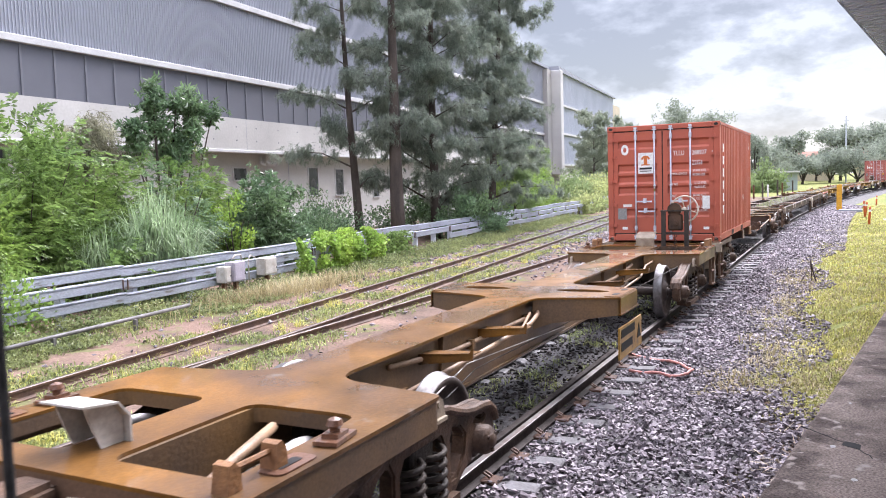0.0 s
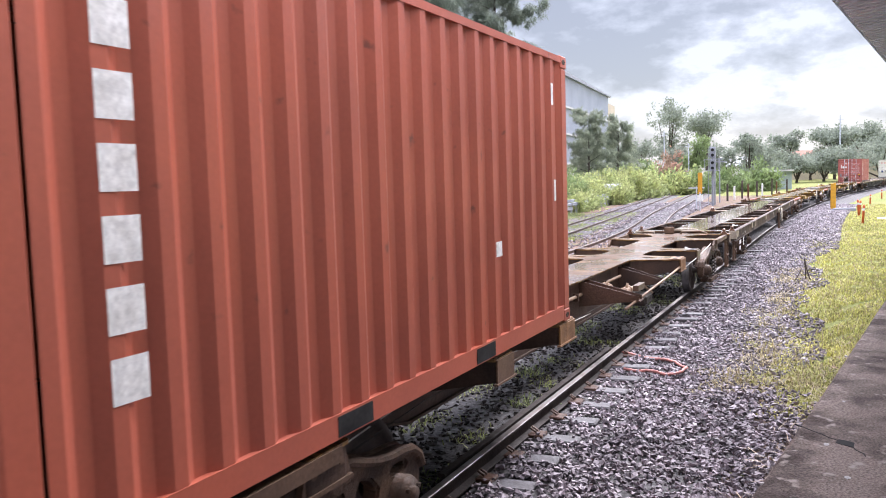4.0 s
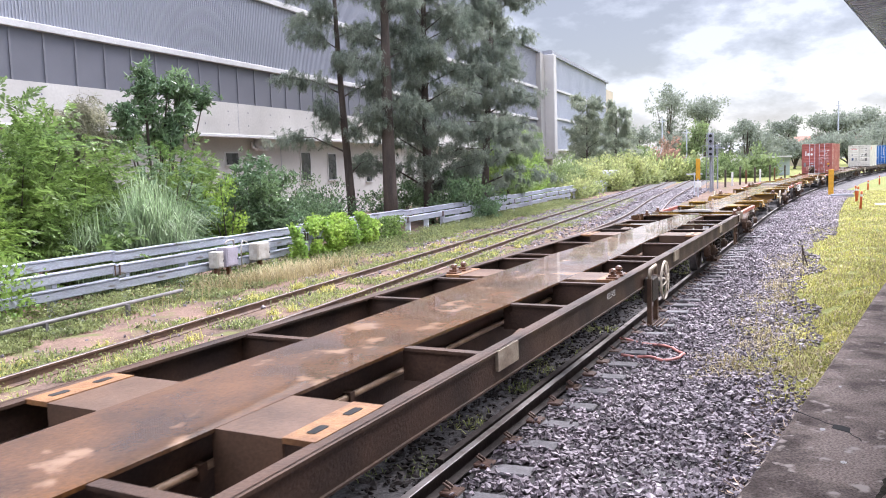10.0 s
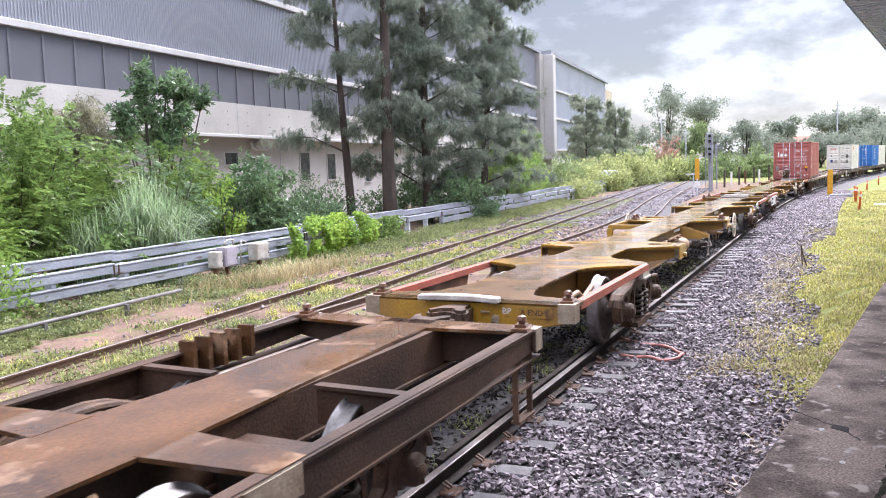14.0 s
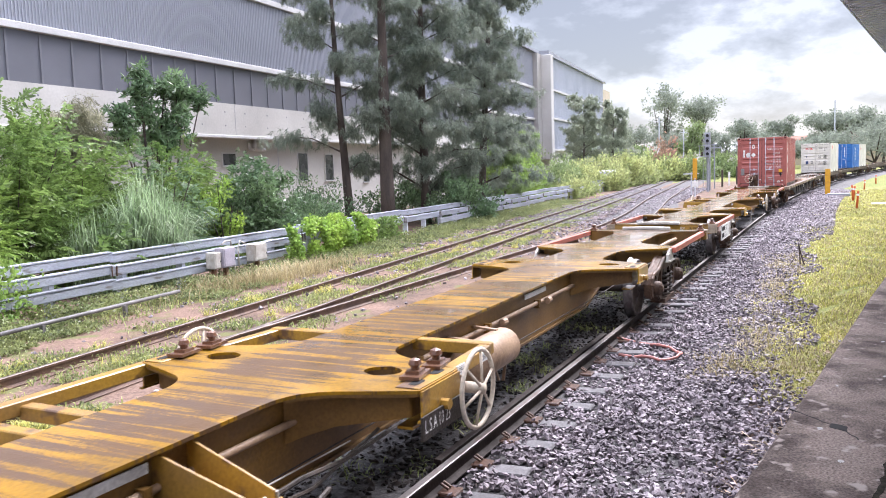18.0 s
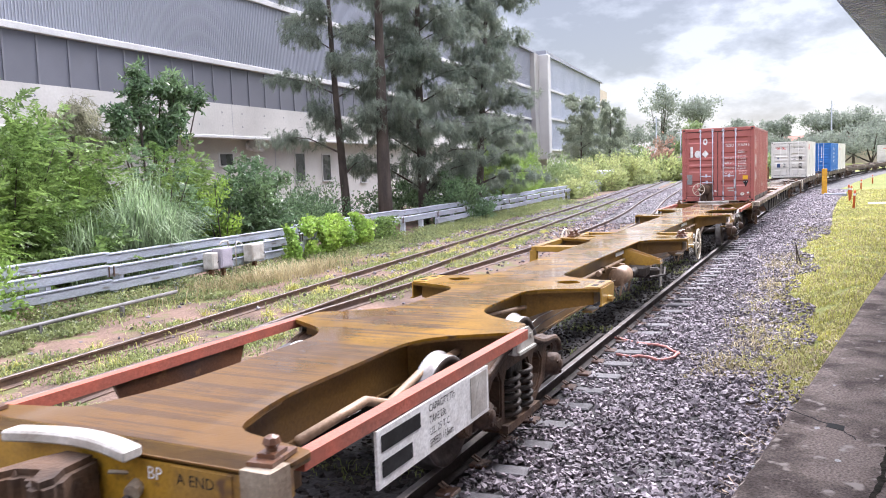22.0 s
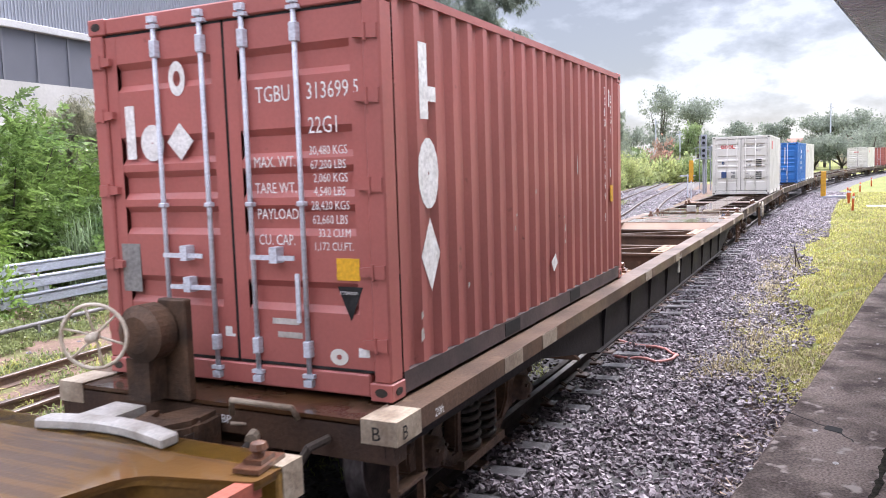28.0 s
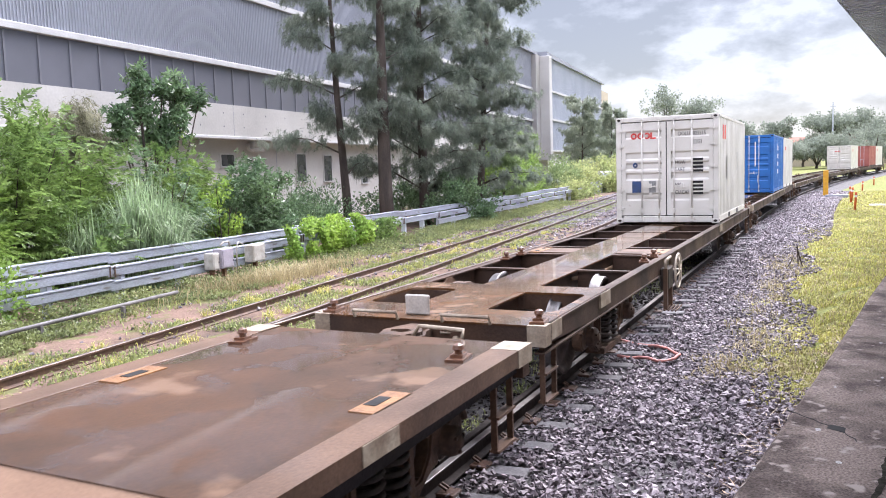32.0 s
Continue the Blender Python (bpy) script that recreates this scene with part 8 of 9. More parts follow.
    stuff("grass_tuft", blade_mesh("grass_tuft", at, RNG.normal(size=at.shape) * 0.55 + [0, 0, 0.8], RNG.uniform(0.1, 0.3, len(at)), 0.006, M["blade"], 0.8), "yellow-green grass tufts along the yard rails", "grass")
    c = RNG.uniform(-2, 22, 260)
    yc = YC + np.where(RNG.random(260) < 0.35, RNG.uniform(-0.5, 0.55, 260), RNG.uniform(0.95, 2.9, 260))
    at = np.repeat(np.stack([c, yc, 0 * c - 0.2], 1), 46, 0) + RNG.normal(size=(260 * 46, 3)) * [0.14, 0.1, 0]
    stuff("weeds", blade_mesh("weeds", at, RNG.normal(size=at.shape) * 0.6 + [0, 0, 0.7], RNG.uniform(0.05, 0.16, len(at)), 0.006, M["weed"], 0.8), "low weeds in the stones under the train", "weeds")
    # ground cover at the foot of the barrier
    n = 80000
    x = 7 + 50 * RNG.random(n) ** 1.3
    y = 14.5 + 0.0995 * (x - 16.03) - 0.1 - 2.0 * RNG.random(n) ** 1.2
    patch = np.sin(x * 1.1 + 2 * np.sin(y * 1.9)) + np.sin(x * 3.1 + y * 2.3) + 0.9 * (y - 13.4 - 0.0995 * (x - 16))
    x, y = x[patch > -0.3], y[patch > -0.3]
    n = len(x)
    at = np.stack([x, y, -0.22 + rises(x) + 0.32 * RNG.random(n) * np.clip(1 - (14.4 + 0.0995 * (x - 16) - y) / 2.2, 0.2, 1)], 1)
    stuff("ground_cover", leaf_mesh("ground_cover", at, RNG.normal(size=(n, 3)) + [0, -0.3, 0.5], RNG.uniform(0.035, 0.085, n), 0.38, M["cover"]), "low leafy ground cover below the barrier", "weeds")
    at = np.stack([16.6 + 1.7 * RNG.normal(size=2600), 13.0 + 0.35 * RNG.normal(size=2600), np.full(2600, -0.25)], 1)
    stuff("dry_grass", blade_mesh("dry_grass", at, RNG.normal(size=at.shape) * 0.3 + [0, 0, 1], RNG.uniform(0.15, 0.6, 2600), 0.008, M["dry"], 0.4), "reddish dry weeds before the barrier", "grass")


lay_grass()


# ---- plants ----
def crown_points(n, centre, radii, clumps, spread, flat=0.0):
    """Points gathered in clumps over an uneven rounded body."""
    d = unit(RNG.normal(size=(clumps, 3)))
    d[:, 2] = np.abs(d[:, 2]) * (1 - flat) if flat >= 0 else d[:, 2]
    r = RNG.uniform(0.55, 1.05, size=(clumps, 1)) * (0.85 + 0.3 * np.sin(d[:, :1] * 5 + d[:, 1:2] * 7))
    c = np.asarray(centre) + d * r * np.asarray(radii)
    pick = RNG.integers(0, clumps, n)
    off = RNG.normal(size=(n, 3)) * spread
    return c[pick] + off, d[pick]


def stems(thing_, base, tops, r0, r1, mat="bark"):
    bm = bmesh.new()
    b = Vector(base)
    for t in tops:
        t = Vector(t)
        m = b.lerp(t, 0.5) + Vector((random.uniform(-0.1, 0.1), random.uniform(-0.1, 0.1), 0.1))
        tube(bm, [b, m, t], [r0, (r0 + r1) / 2, r1], 6)
    return part("stem", bm, M[mat], thing_, "thin woody stems")


def bush(label, x, y, radii, n, size, mat, lobes=None, wide=0.26, clumps=90, spread=0.16, name="shrub", z=-0.3, up=0.3, stem=0.03, style="leaf"):
    b = thing(name, label, name.replace("_", " "), m=pose(x, y, 0))
    zz = z + float(rise_at(x))
    at, out = crown_points(n, (0, 0, zz + radii[2] * 0.12), radii, clumps, spread)
    if lobes:
        for lx, ly, lz, lr, k in lobes:
            a2, o2 = crown_points(k, (lx, ly, lz), (lr, lr, lr * 0.8), max(10, clumps // 4), spread * 0.8, -1)
            at, out = np.concatenate([at, a2]), np.concatenate([out, o2])
    at[:, 2] = np.maximum(at[:, 2], zz + 0.02)
    way = out * 0.8 + RNG.normal(size=at.shape) * 0.7 + [0, 0, up]
    grown = RNG.uniform(0.6, 1.3, len(at)) * size
    if style == "frond":
        me = frond_mesh("foliage", at, out * [1, 1, 0.5] + RNG.normal(size=at.shape) * 0.45 + [0, 0, up], grown, M[mat])
    elif style == "whorl":
        me = whorl_mesh("foliage", at, way, grown, wide, M[mat])
    else:
        me = leaf_mesh("foliage", at, way, grown, wide, M[mat])
    part("foliage", me, None, b)
    tops = [(radii[0] * math.cos(a) * 0.6, radii[1] * math.sin(a) * 0.6, zz + radii[2] * random.uniform(0.6, 0.95)) for a in [k * 0.9 for k in range(7)]]
    if lobes:
        tops += [(lx, ly, lz) for lx, ly, lz, _, _ in lobes]
    stems(b, (0, 0, zz), tops, stem, stem * 0.35)
    return b


def casuarina(label, x, y, height, lean, reach, low, clumps, trunk=0.2, per=150, seed=1, mat="needle", name="casuarina_tree", group="casuarina trees by the warehouse", fine=0.011):
    rnd = random.Random(seed)
    t = thing(name, label, name.split("_")[-1], group, m=pose(x, y, -0.3 + float(rise_at(x))))
    bm = bmesh.new()
    pts = [(lean[0] * k ** 1.3 + 0.12 * math.sin(k * 5 + seed), lean[1] * k ** 1.3 + 0.1 * math.cos(k * 4 + seed), height * k) for k in [i / 9 for i in range(10)]]
    tube(bm, pts, [trunk * (1.15 - 0.95 * i / 9) for i in range(10)], 10)
    part("trunk", bm, M["bark"], t, "dark rough trunk", True)
    at, ways, lens = [], [], []
    bm = bmesh.new()
    for k in range(max(8, clumps // 8)):
        f = low / height + (1 - low / height) * ((k + rnd.random()) / max(8, clumps // 8)) ** 0.9
        f = min(f, 0.995)
        i = min(8, int(f * 9))
        p = Vector(pts[i]).lerp(Vector(pts[i + 1]), f * 9 - i)
        a = k * 2.4 + rnd.uniform(-0.5, 0.5)
        r = reach * (1.1 - 0.5 * f) * rnd.uniform(0.55, 1.05)
        tip = p + Vector((math.cos(a) * r, math.sin(a) * r, r * rnd.uniform(0.1, 0.45)))
        bend = p.lerp(tip, 0.5) + Vector((0, 0, 0.1 * r))
        tube(bm, [p, bend, tip], [0.06 * (1.15 - f), 0.035 * (1.15 - f), 0.008], 5)
        for q_ in range(11):
            g = 0.3 + 0.75 * (q_ + rnd.random()) / 11
            c = p.lerp(bend, g * 2) if g < 0.5 else bend.lerp(tip, min(g, 1.05) * 2 - 1)
            wide = 0.11 * r
            c = np.array(c) + np.array([rnd.gauss(0, wide), rnd.gauss(0, wide), rnd.gauss(-0.1, 0.2)])
            n = int(per * rnd.uniform(0.7, 1.3))
            tuft = c + RNG.normal(size=(12, 3)) * [0.2, 0.2, 0.15]
            at.append(tuft[RNG.integers(0, 12, n)] + RNG.normal(size=(n, 3)) * [0.035, 0.035, 0.06])
            out = np.array([math.cos(a), math.sin(a), 0.0])
            ways.append(RNG.normal(size=(n, 3)) * 0.55 + out * 0.25 + [0, 0, -0.5])
            lens.append(RNG.uniform(0.14, 0.36, n))
    part("limb_work", bm, M["bark"], t, "thin dark limbs")
    at, ways, lens = np.concatenate(at), unit(np.concatenate(ways)), np.concatenate(lens)[:, None]
    n = len(at)
    side = unit(np.cross(ways, RNG.normal(size=(n, 3)))) * fine
    vs = np.stack([at - side, at + side, at + ways * lens + [0, 0, -0.05]], 1).reshape(-1, 3)
    f = np.arange(3 * n).reshape(-1, 3)
    part("foliage", fast_mesh("foliage", vs, f, M[mat]), None, t, "hanging grey-green needle foliage")


def plant_bushes():
    bush("tall bright green feathery shrub behind the barrier", 12.3, 17.6, (2.4, 1.9, 4.2), 2500, 0.62, "leaf", clumps=170, spread=0.22, style="frond", up=0.35)
    bush("tall light green feathery shrub by the barrier", 14.9, 18.6, (1.9, 1.5, 3.7), 1900, 0.6, "leaf", clumps=130, spread=0.22, style="frond", up=0.35)
    bush("leafy green shrub at the barrier's end", 10.3, 16.2, (1.4, 1.2, 2.7), 1300, 0.5, "leaf_light", clumps=80, style="frond")
    bush("low lime green creeper hanging on the barrier", 9.0, 13.9, (1.0, 0.5, 1.3), 2600, 0.1, "leaf_light", clumps=50, wide=0.34)
    bush("slim young tree with glossy green leaves in clusters", 18.7, 19.3, (0.4, 0.4, 1.9), 50, 0.2, "leaf_dark",
         lobes=((-0.35, 0.0, 5.75, 0.3, 45), (-0.3, 0.1, 5.1, 0.36, 60), (1.25, 0.0, 5.6, 0.36, 60), (2.1, -0.1, 5.05, 0.36, 60), (-1.15, 0.0, 4.45, 0.36, 60), (-1.1, 0.1, 3.85, 0.4, 60), (0.2, 0.0, 3.7, 0.5, 90), (0.0, 0.1, 4.5, 0.5, 100), (0.95, 0.0, 4.55, 0.5, 90), (1.55, 0.1, 5.1, 0.36, 60), (0.6, 0.0, 5.2, 0.36, 60), (0.75, 0.1, 3.95, 0.5, 80)),
         name="small_tree", stem=0.05, wide=0.17, clumps=60, spread=0.17, style="whorl", up=0.5)
    bush("light green feathery shrub against the warehouse wall", 20.6, 20.0, (1.5, 1.4, 3.9), 1500, 0.45, "leaf_light", clumps=100, style="frond")
    bush("feathery green shrub below the young tree", 18.9, 18.6, (1.7, 1.1, 3.3), 1700, 0.42, "leaf", clumps=110, style="frond")
    bush("lime green shrub beside the tall grass", 19.5, 17.3, (0.8, 0.7, 2.6), 1500, 0.13, "leaf_lime", clumps=46, wide=0.3, spread=0.12)
    bush("dark leafy shrub before the warehouse windows", 24.4, 20.2, (1.3, 1.0, 3.0), 700, 0.17, "leaf_dark", clumps=70, wide=0.2, style="whorl")
    bush("olive green shrub in the undergrowth", 17.4, 17.6, (1.6, 1.0, 3.0), 1300, 0.42, "leaf_dark", clumps=90, style="frond")
    bush("rounded dark green broadleaf shrub", 21.4, 17.6, (1.7, 1.3, 2.85), 1700, 0.18, "leaf_dark", clumps=140, wide=0.2, style="whorl")
    bush("grey-green shrub between rounded shrubs", 22.9, 18.6, (1.2, 1.0, 2.3), 900, 0.17, "leaf_dark", clumps=80, wide=0.18, style="whorl")
    casuarina("wispy olive shrub with dry needles behind the barrier", 16.2, 19.9, 4.6, (0.1, 0.1), 1.2, 2.4, 90, 0.05, 130, 31, mat="needle_dry", name="shrub", group="")
    bush("low dark shrub near the tree trunks", 25.8, 18.8, (2.2, 1.2, 2.1), 7000, 0.12, "leaf_dark", clumps=120)
    bush("shaded undergrowth below the casuarina trees", 30.5, 21.5, (2.6, 1.6, 2.2), 6000, 0.13, "leaf_dark", clumps=110)
    bush("dense dark glossy shrub at the barrier", 37.2, 17.2, (2.9, 1.5, 2.2), 10000, 0.15, "leaf_dark", clumps=150, wide=0.3)
    bush("shaded undergrowth behind the barrier", 38.5, 21.0, (4.0, 1.6, 2.6), 6000, 0.16, "leaf_dark", clumps=110)
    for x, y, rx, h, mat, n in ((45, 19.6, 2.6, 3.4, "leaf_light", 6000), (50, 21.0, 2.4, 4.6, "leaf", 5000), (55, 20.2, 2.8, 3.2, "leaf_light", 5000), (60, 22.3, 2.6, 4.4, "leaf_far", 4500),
                                (66, 21.2, 3.2, 2.8, "leaf_far", 5000), (71, 21.0, 2.6, 2.6, "leaf_hazed", 4000), (74, 22.8, 3.6, 3.2, "leaf_far", 4500), (77, 21.9, 2.4, 2.8, "leaf_hazed", 4000),
                                (87, 22.4, 3.2, 2.8, "leaf_hazed", 5000), (92, 21.4, 3.4, 3.0, "leaf_hazed", 5000), (97, 20.8, 3.4, 2.6, "leaf_hazed", 5000), (79.5, 20.0, 1.7, 1.9, "leaf_hazed", 2500), (63, 19.5, 1.6, 1.5, "leaf_hazed", 2200), (67.5, 19.9, 1.8, 1.7, "leaf_hazed", 2200), (93, 25.0, 4.4, 3.4, "leaf_far", 4000), (104, 24.6, 4.6, 3.4, "leaf_far", 3500)):
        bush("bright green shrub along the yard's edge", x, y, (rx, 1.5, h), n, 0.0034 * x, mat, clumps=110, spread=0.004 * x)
    # ivy over the barrier
    iv = thing("ivy", "bright lime green ivy spilling over the steel barrier", "ivy")
    n = 17000
    x = RNG.uniform(18.8, 24.4, n)
    t = RNG.random(n)
    cover = np.sin(x * 2.1 + 0.7) + 0.7 * np.sin(x * 5.3 + t * 4) + 0.6 * np.sin(t * 7 + x * 1.3)
    k = (cover > -0.75) & (t < 0.97 - 0.25 * ((x - 21.5) / 3.2) ** 2 + 0.08 * np.sin(x * 4.1))
    x, t = x[k], t[k]
    n = len(x)
    y = 14.5 + 0.0995 * (x - 16.03) - 0.16 - 0.38 * np.sin(t * 2.8) + 0.08 * RNG.normal(size=n)
    z = -0.3 + 1.42 * t + 0.04 * RNG.normal(size=n)
    part("foliage", leaf_mesh("foliage", np.stack([x, y, z], 1), RNG.normal(size=(n, 3)) * 0.55 + [0, -0.7, 0.05], RNG.uniform(0.07, 0.13, n), 0.42, M["leaf_lime"]), None, iv)
    runner = bmesh.new()
    for q in range(7):
        xx = 19.5 + 0.75 * q
        yy = 14.5 + 0.0995 * (xx - 16.03)
        tube(runner, [(xx, yy - 0.3, -0.28), (xx + 0.1, yy - 0.42, 0.35), (xx + 0.25, yy - 0.3, 0.85)], [0.02, 0.014, 0.006], 5)
    part("runners", runner, M["bark"], iv)
    cl = thing("creeper", "small green creeper clump on the steel barrier", "creeper")
    n = 2200
    x = 25.9 + 0.55 * RNG.normal(size=n)
    z = -0.25 + 1.0 * RNG.random(n)
    y = 14.5 + 0.0995 * (x - 16.03) - 0.2 - 0.25 * RNG.random(n)
    part("foliage", leaf_mesh("foliage", np.stack([x, y, z], 1), RNG.normal(size=(n, 3)) * 0.6 + [0, -0.6, 0.1], RNG.uniform(0.07, 0.13, n), 0.4, M["leaf"]), None, cl)
    # pampas-like clump
    p = thing("tall_grass", "tall arching pale green grass clump behind the barrier", "tall grass", m=pose(14.3, 15.6, -0.25))
    for nm, cx, cy, n, h in (("blades", 0.3, 0.0, 900, 4.1), ("blades", -0.9, 0.3, 420, 3.0), ("blades", 1.15, 0.1, 480, 3.5)):
        a = RNG.uniform(0, math.tau, n)
        lean = RNG.uniform(0.03, 0.36, n)
        at = np.stack([cx + 0.25 * RNG.normal(size=n), cy + 0.25 * RNG.normal(size=n), np.zeros(n)], 1)
        rows = []
        for k in range(6):
            s = k / 5
            out = lean * s * h * (0.25 + 0.75 * s)
            zz = h * (0.8 + 0.2 * np.sin(a * 3 + at[:, 0] * 9)) * (s - 0.62 * s ** 3 * (0.35 + 1.9 * lean))
            rows.append(at + np.stack([np.cos(a) * out, np.sin(a) * out, zz * RNG.uniform(0.98, 1.02, n)], 1))
        side = np.stack([-np.sin(a), np.cos(a), np.zeros(n)], 1) * 0.013
        vs = np.stack([q for r_, w in zip(rows, (1, 1, 0.95, 0.8, 0.5, 0.1)) for q in (r_ - side * w, r_ + side * w)], 1).reshape(-1, 3)
        b = np.arange(n)[:, None] * 12
        f = np.concatenate([b + [2 * k, 2 * k + 1, 2 * k + 3, 2 * k + 2] for k in range(5)], 0)
        part(nm, fast_mesh(nm, vs, f, M["reed"]), None, p)


plant_bushes()


casuarina("tall casuarina with a thin trunk and sparse foliage", 32.8, 21.3, 15, (-0.1, 0.5), 3.2, 2.4, 170, 0.2, 240, 3)
casuarina("tall casuarina with a thick dark trunk", 32.4, 18.7, 17, (0.0, 0.2), 2.7, 3.4, 150, 0.31, 240, 5)
casuarina("tall dense casuarina with drooping grey-green foliage", 36.2, 18.9, 16, (0.4, -0.2), 3.6, 1.2, 430, 0.24, 280, 9)
casuarina("dense casuarina at the end of the row", 41.8, 18.0, 14.5, (0.4, -0.6), 3.7, 1.0, 400, 0.22, 280, 12)
for cx, cy, hh, sd in ((47.0, 18.8, 5.2, 21), (49.5, 20.4, 5.4, 22), (70, 25.5, 5.6, 25)):
    casuarina("young casuarina with soft green foliage", cx, cy, hh, (0.1, 0.1), 0.30 * hh, 0.5, 120, 0.08, 150, sd, mat="needle_light", fine=0.0003 * cx + 0.002)


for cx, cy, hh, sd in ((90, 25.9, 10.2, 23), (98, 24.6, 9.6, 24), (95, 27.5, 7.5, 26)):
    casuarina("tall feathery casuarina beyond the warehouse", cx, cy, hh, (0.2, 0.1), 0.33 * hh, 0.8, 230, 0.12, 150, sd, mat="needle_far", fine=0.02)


def far_tree(label, x, y, height, width, n, mat, trunk=0.25, lobes=7, bare=0.35, seed=1, leaf=0.7):
    rnd = random.Random(seed)
    z = float(rise_at(min(x, 220))) - 0.4
    t = thing("tree", label, "tree", "trees on the horizon", m=pose(x, y, z))
    bm = bmesh.new()
    tops = []
    for k in range(lobes):
        a = rnd.uniform(0, math.tau)
        r = width / 2 * rnd.uniform(0.1, 0.72)
        tops.append((math.cos(a) * r, math.sin(a) * r, height * rnd.uniform(bare + 0.2, 0.9)))
    tube(bm, [(0, 0, 0), (0.2, 0.1, height * bare * 0.6), (0, 0, height * bare)], [trunk * 1.2, trunk, trunk * 0.8], 8)
    for q in tops:
        tube(bm, [(0, 0, height * bare), (q[0] * 0.5, q[1] * 0.5, (height * bare + q[2]) / 2), q], [trunk * 0.6, trunk * 0.4, trunk * 0.15], 5)
    part("trunk", bm, M["bark"], t)
    at, out = [], []
    for q in tops:
        a, o = crown_points(n // lobes, q, (width * 0.24, width * 0.24, height * 0.13), 22, 0.03 * width, -1)
        at.append(a)
        out.append(o)
    at, out = np.concatenate(at), np.concatenate(out)
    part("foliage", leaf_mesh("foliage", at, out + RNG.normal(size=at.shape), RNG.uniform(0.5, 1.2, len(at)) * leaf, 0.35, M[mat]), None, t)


def bearing(px_deg, dist):
    a = radians(px_deg)
    return dist * math.cos(a), dist * math.sin(a)


def plant_far():
    rows = ((12.4, 150, 9, 12, 0.2, 5), (10.7, 170, 19.5, 11, 0.15, 12), (9.9, 150, 9, 12, 0.15, 5), (8.2, 175, 15.2, 15, 0.55, 12), (13.8, 140, 8.5, 10, 0.2, 5), (6.8, 190, 10, 14, 0.2, 6),
            (5.6, 130, 8.6, 8.5, 0.1, 6), (4.4, 170, 7.5, 13, 0.1, 6), (3.2, 210, 14.5, 13, 0.3, 7), (1.8, 215, 12, 14, 0.15, 6), (0.4, 220, 15.8, 17, 0.45, 8), (-1.2, 225, 16.5, 16, 0.4, 8), (-2.7, 215, 14, 16, 0.25, 7),
            (-4.0, 205, 14, 16, 0.2, 6), (1.0, 190, 9.5, 18, 0.1, 6), (-0.6, 185, 10, 18, 0.1, 6), (-2.2, 180, 10, 18, 0.1, 6), (-3.8, 185, 10.5, 18, 0.1, 6), (2.6, 180, 8, 16, 0.1, 6), (15.5, 150, 9, 12, 0.2, 5), (-5.6, 200, 14, 18, 0.2, 6), (-7.5, 190, 13, 18, 0.2, 6))
    for i, (deg, dist, h, w, bare, lobes) in enumerate(rows):
        x, y = bearing(deg, dist)
        if deg < 4:
            h *= 0.8
        far_tree("distant tree on the skyline, leaf colour paled for haze", x, y, h, w, 4200, "far_leaf", 0.3, lobes, bare, 40 + i, 0.0026 * dist)
    for i, (deg, dist, h, w, mat) in enumerate(((10.6, 110, 3.2, 8, "leaf_hazed"), (12.3, 118, 3.6, 9, "leaf_far"), (7.2, 125, 3.4, 8, "leaf_far"), (5.0, 120, 3.2, 7, "leaf_far"), (9.0, 112, 2.6, 7, "leaf_far"))):
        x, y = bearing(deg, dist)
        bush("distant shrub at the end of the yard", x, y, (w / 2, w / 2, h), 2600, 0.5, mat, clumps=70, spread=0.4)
    x, y = bearing(10.9, 128)
    bush("reddish flowering shrub beyond the yard", x, y, (3.0, 3.4, 5.2), 3600, 0.42, "leaf_red", clumps=70, spread=0.4)
    x, y = bearing(9.1, 132)
    far_tree("bright green tree beyond the yard", x, y, 9.0, 6.5, 5000, "leaf_far", 0.2, 9, 0.25, 77, 0.32)


plant_far()


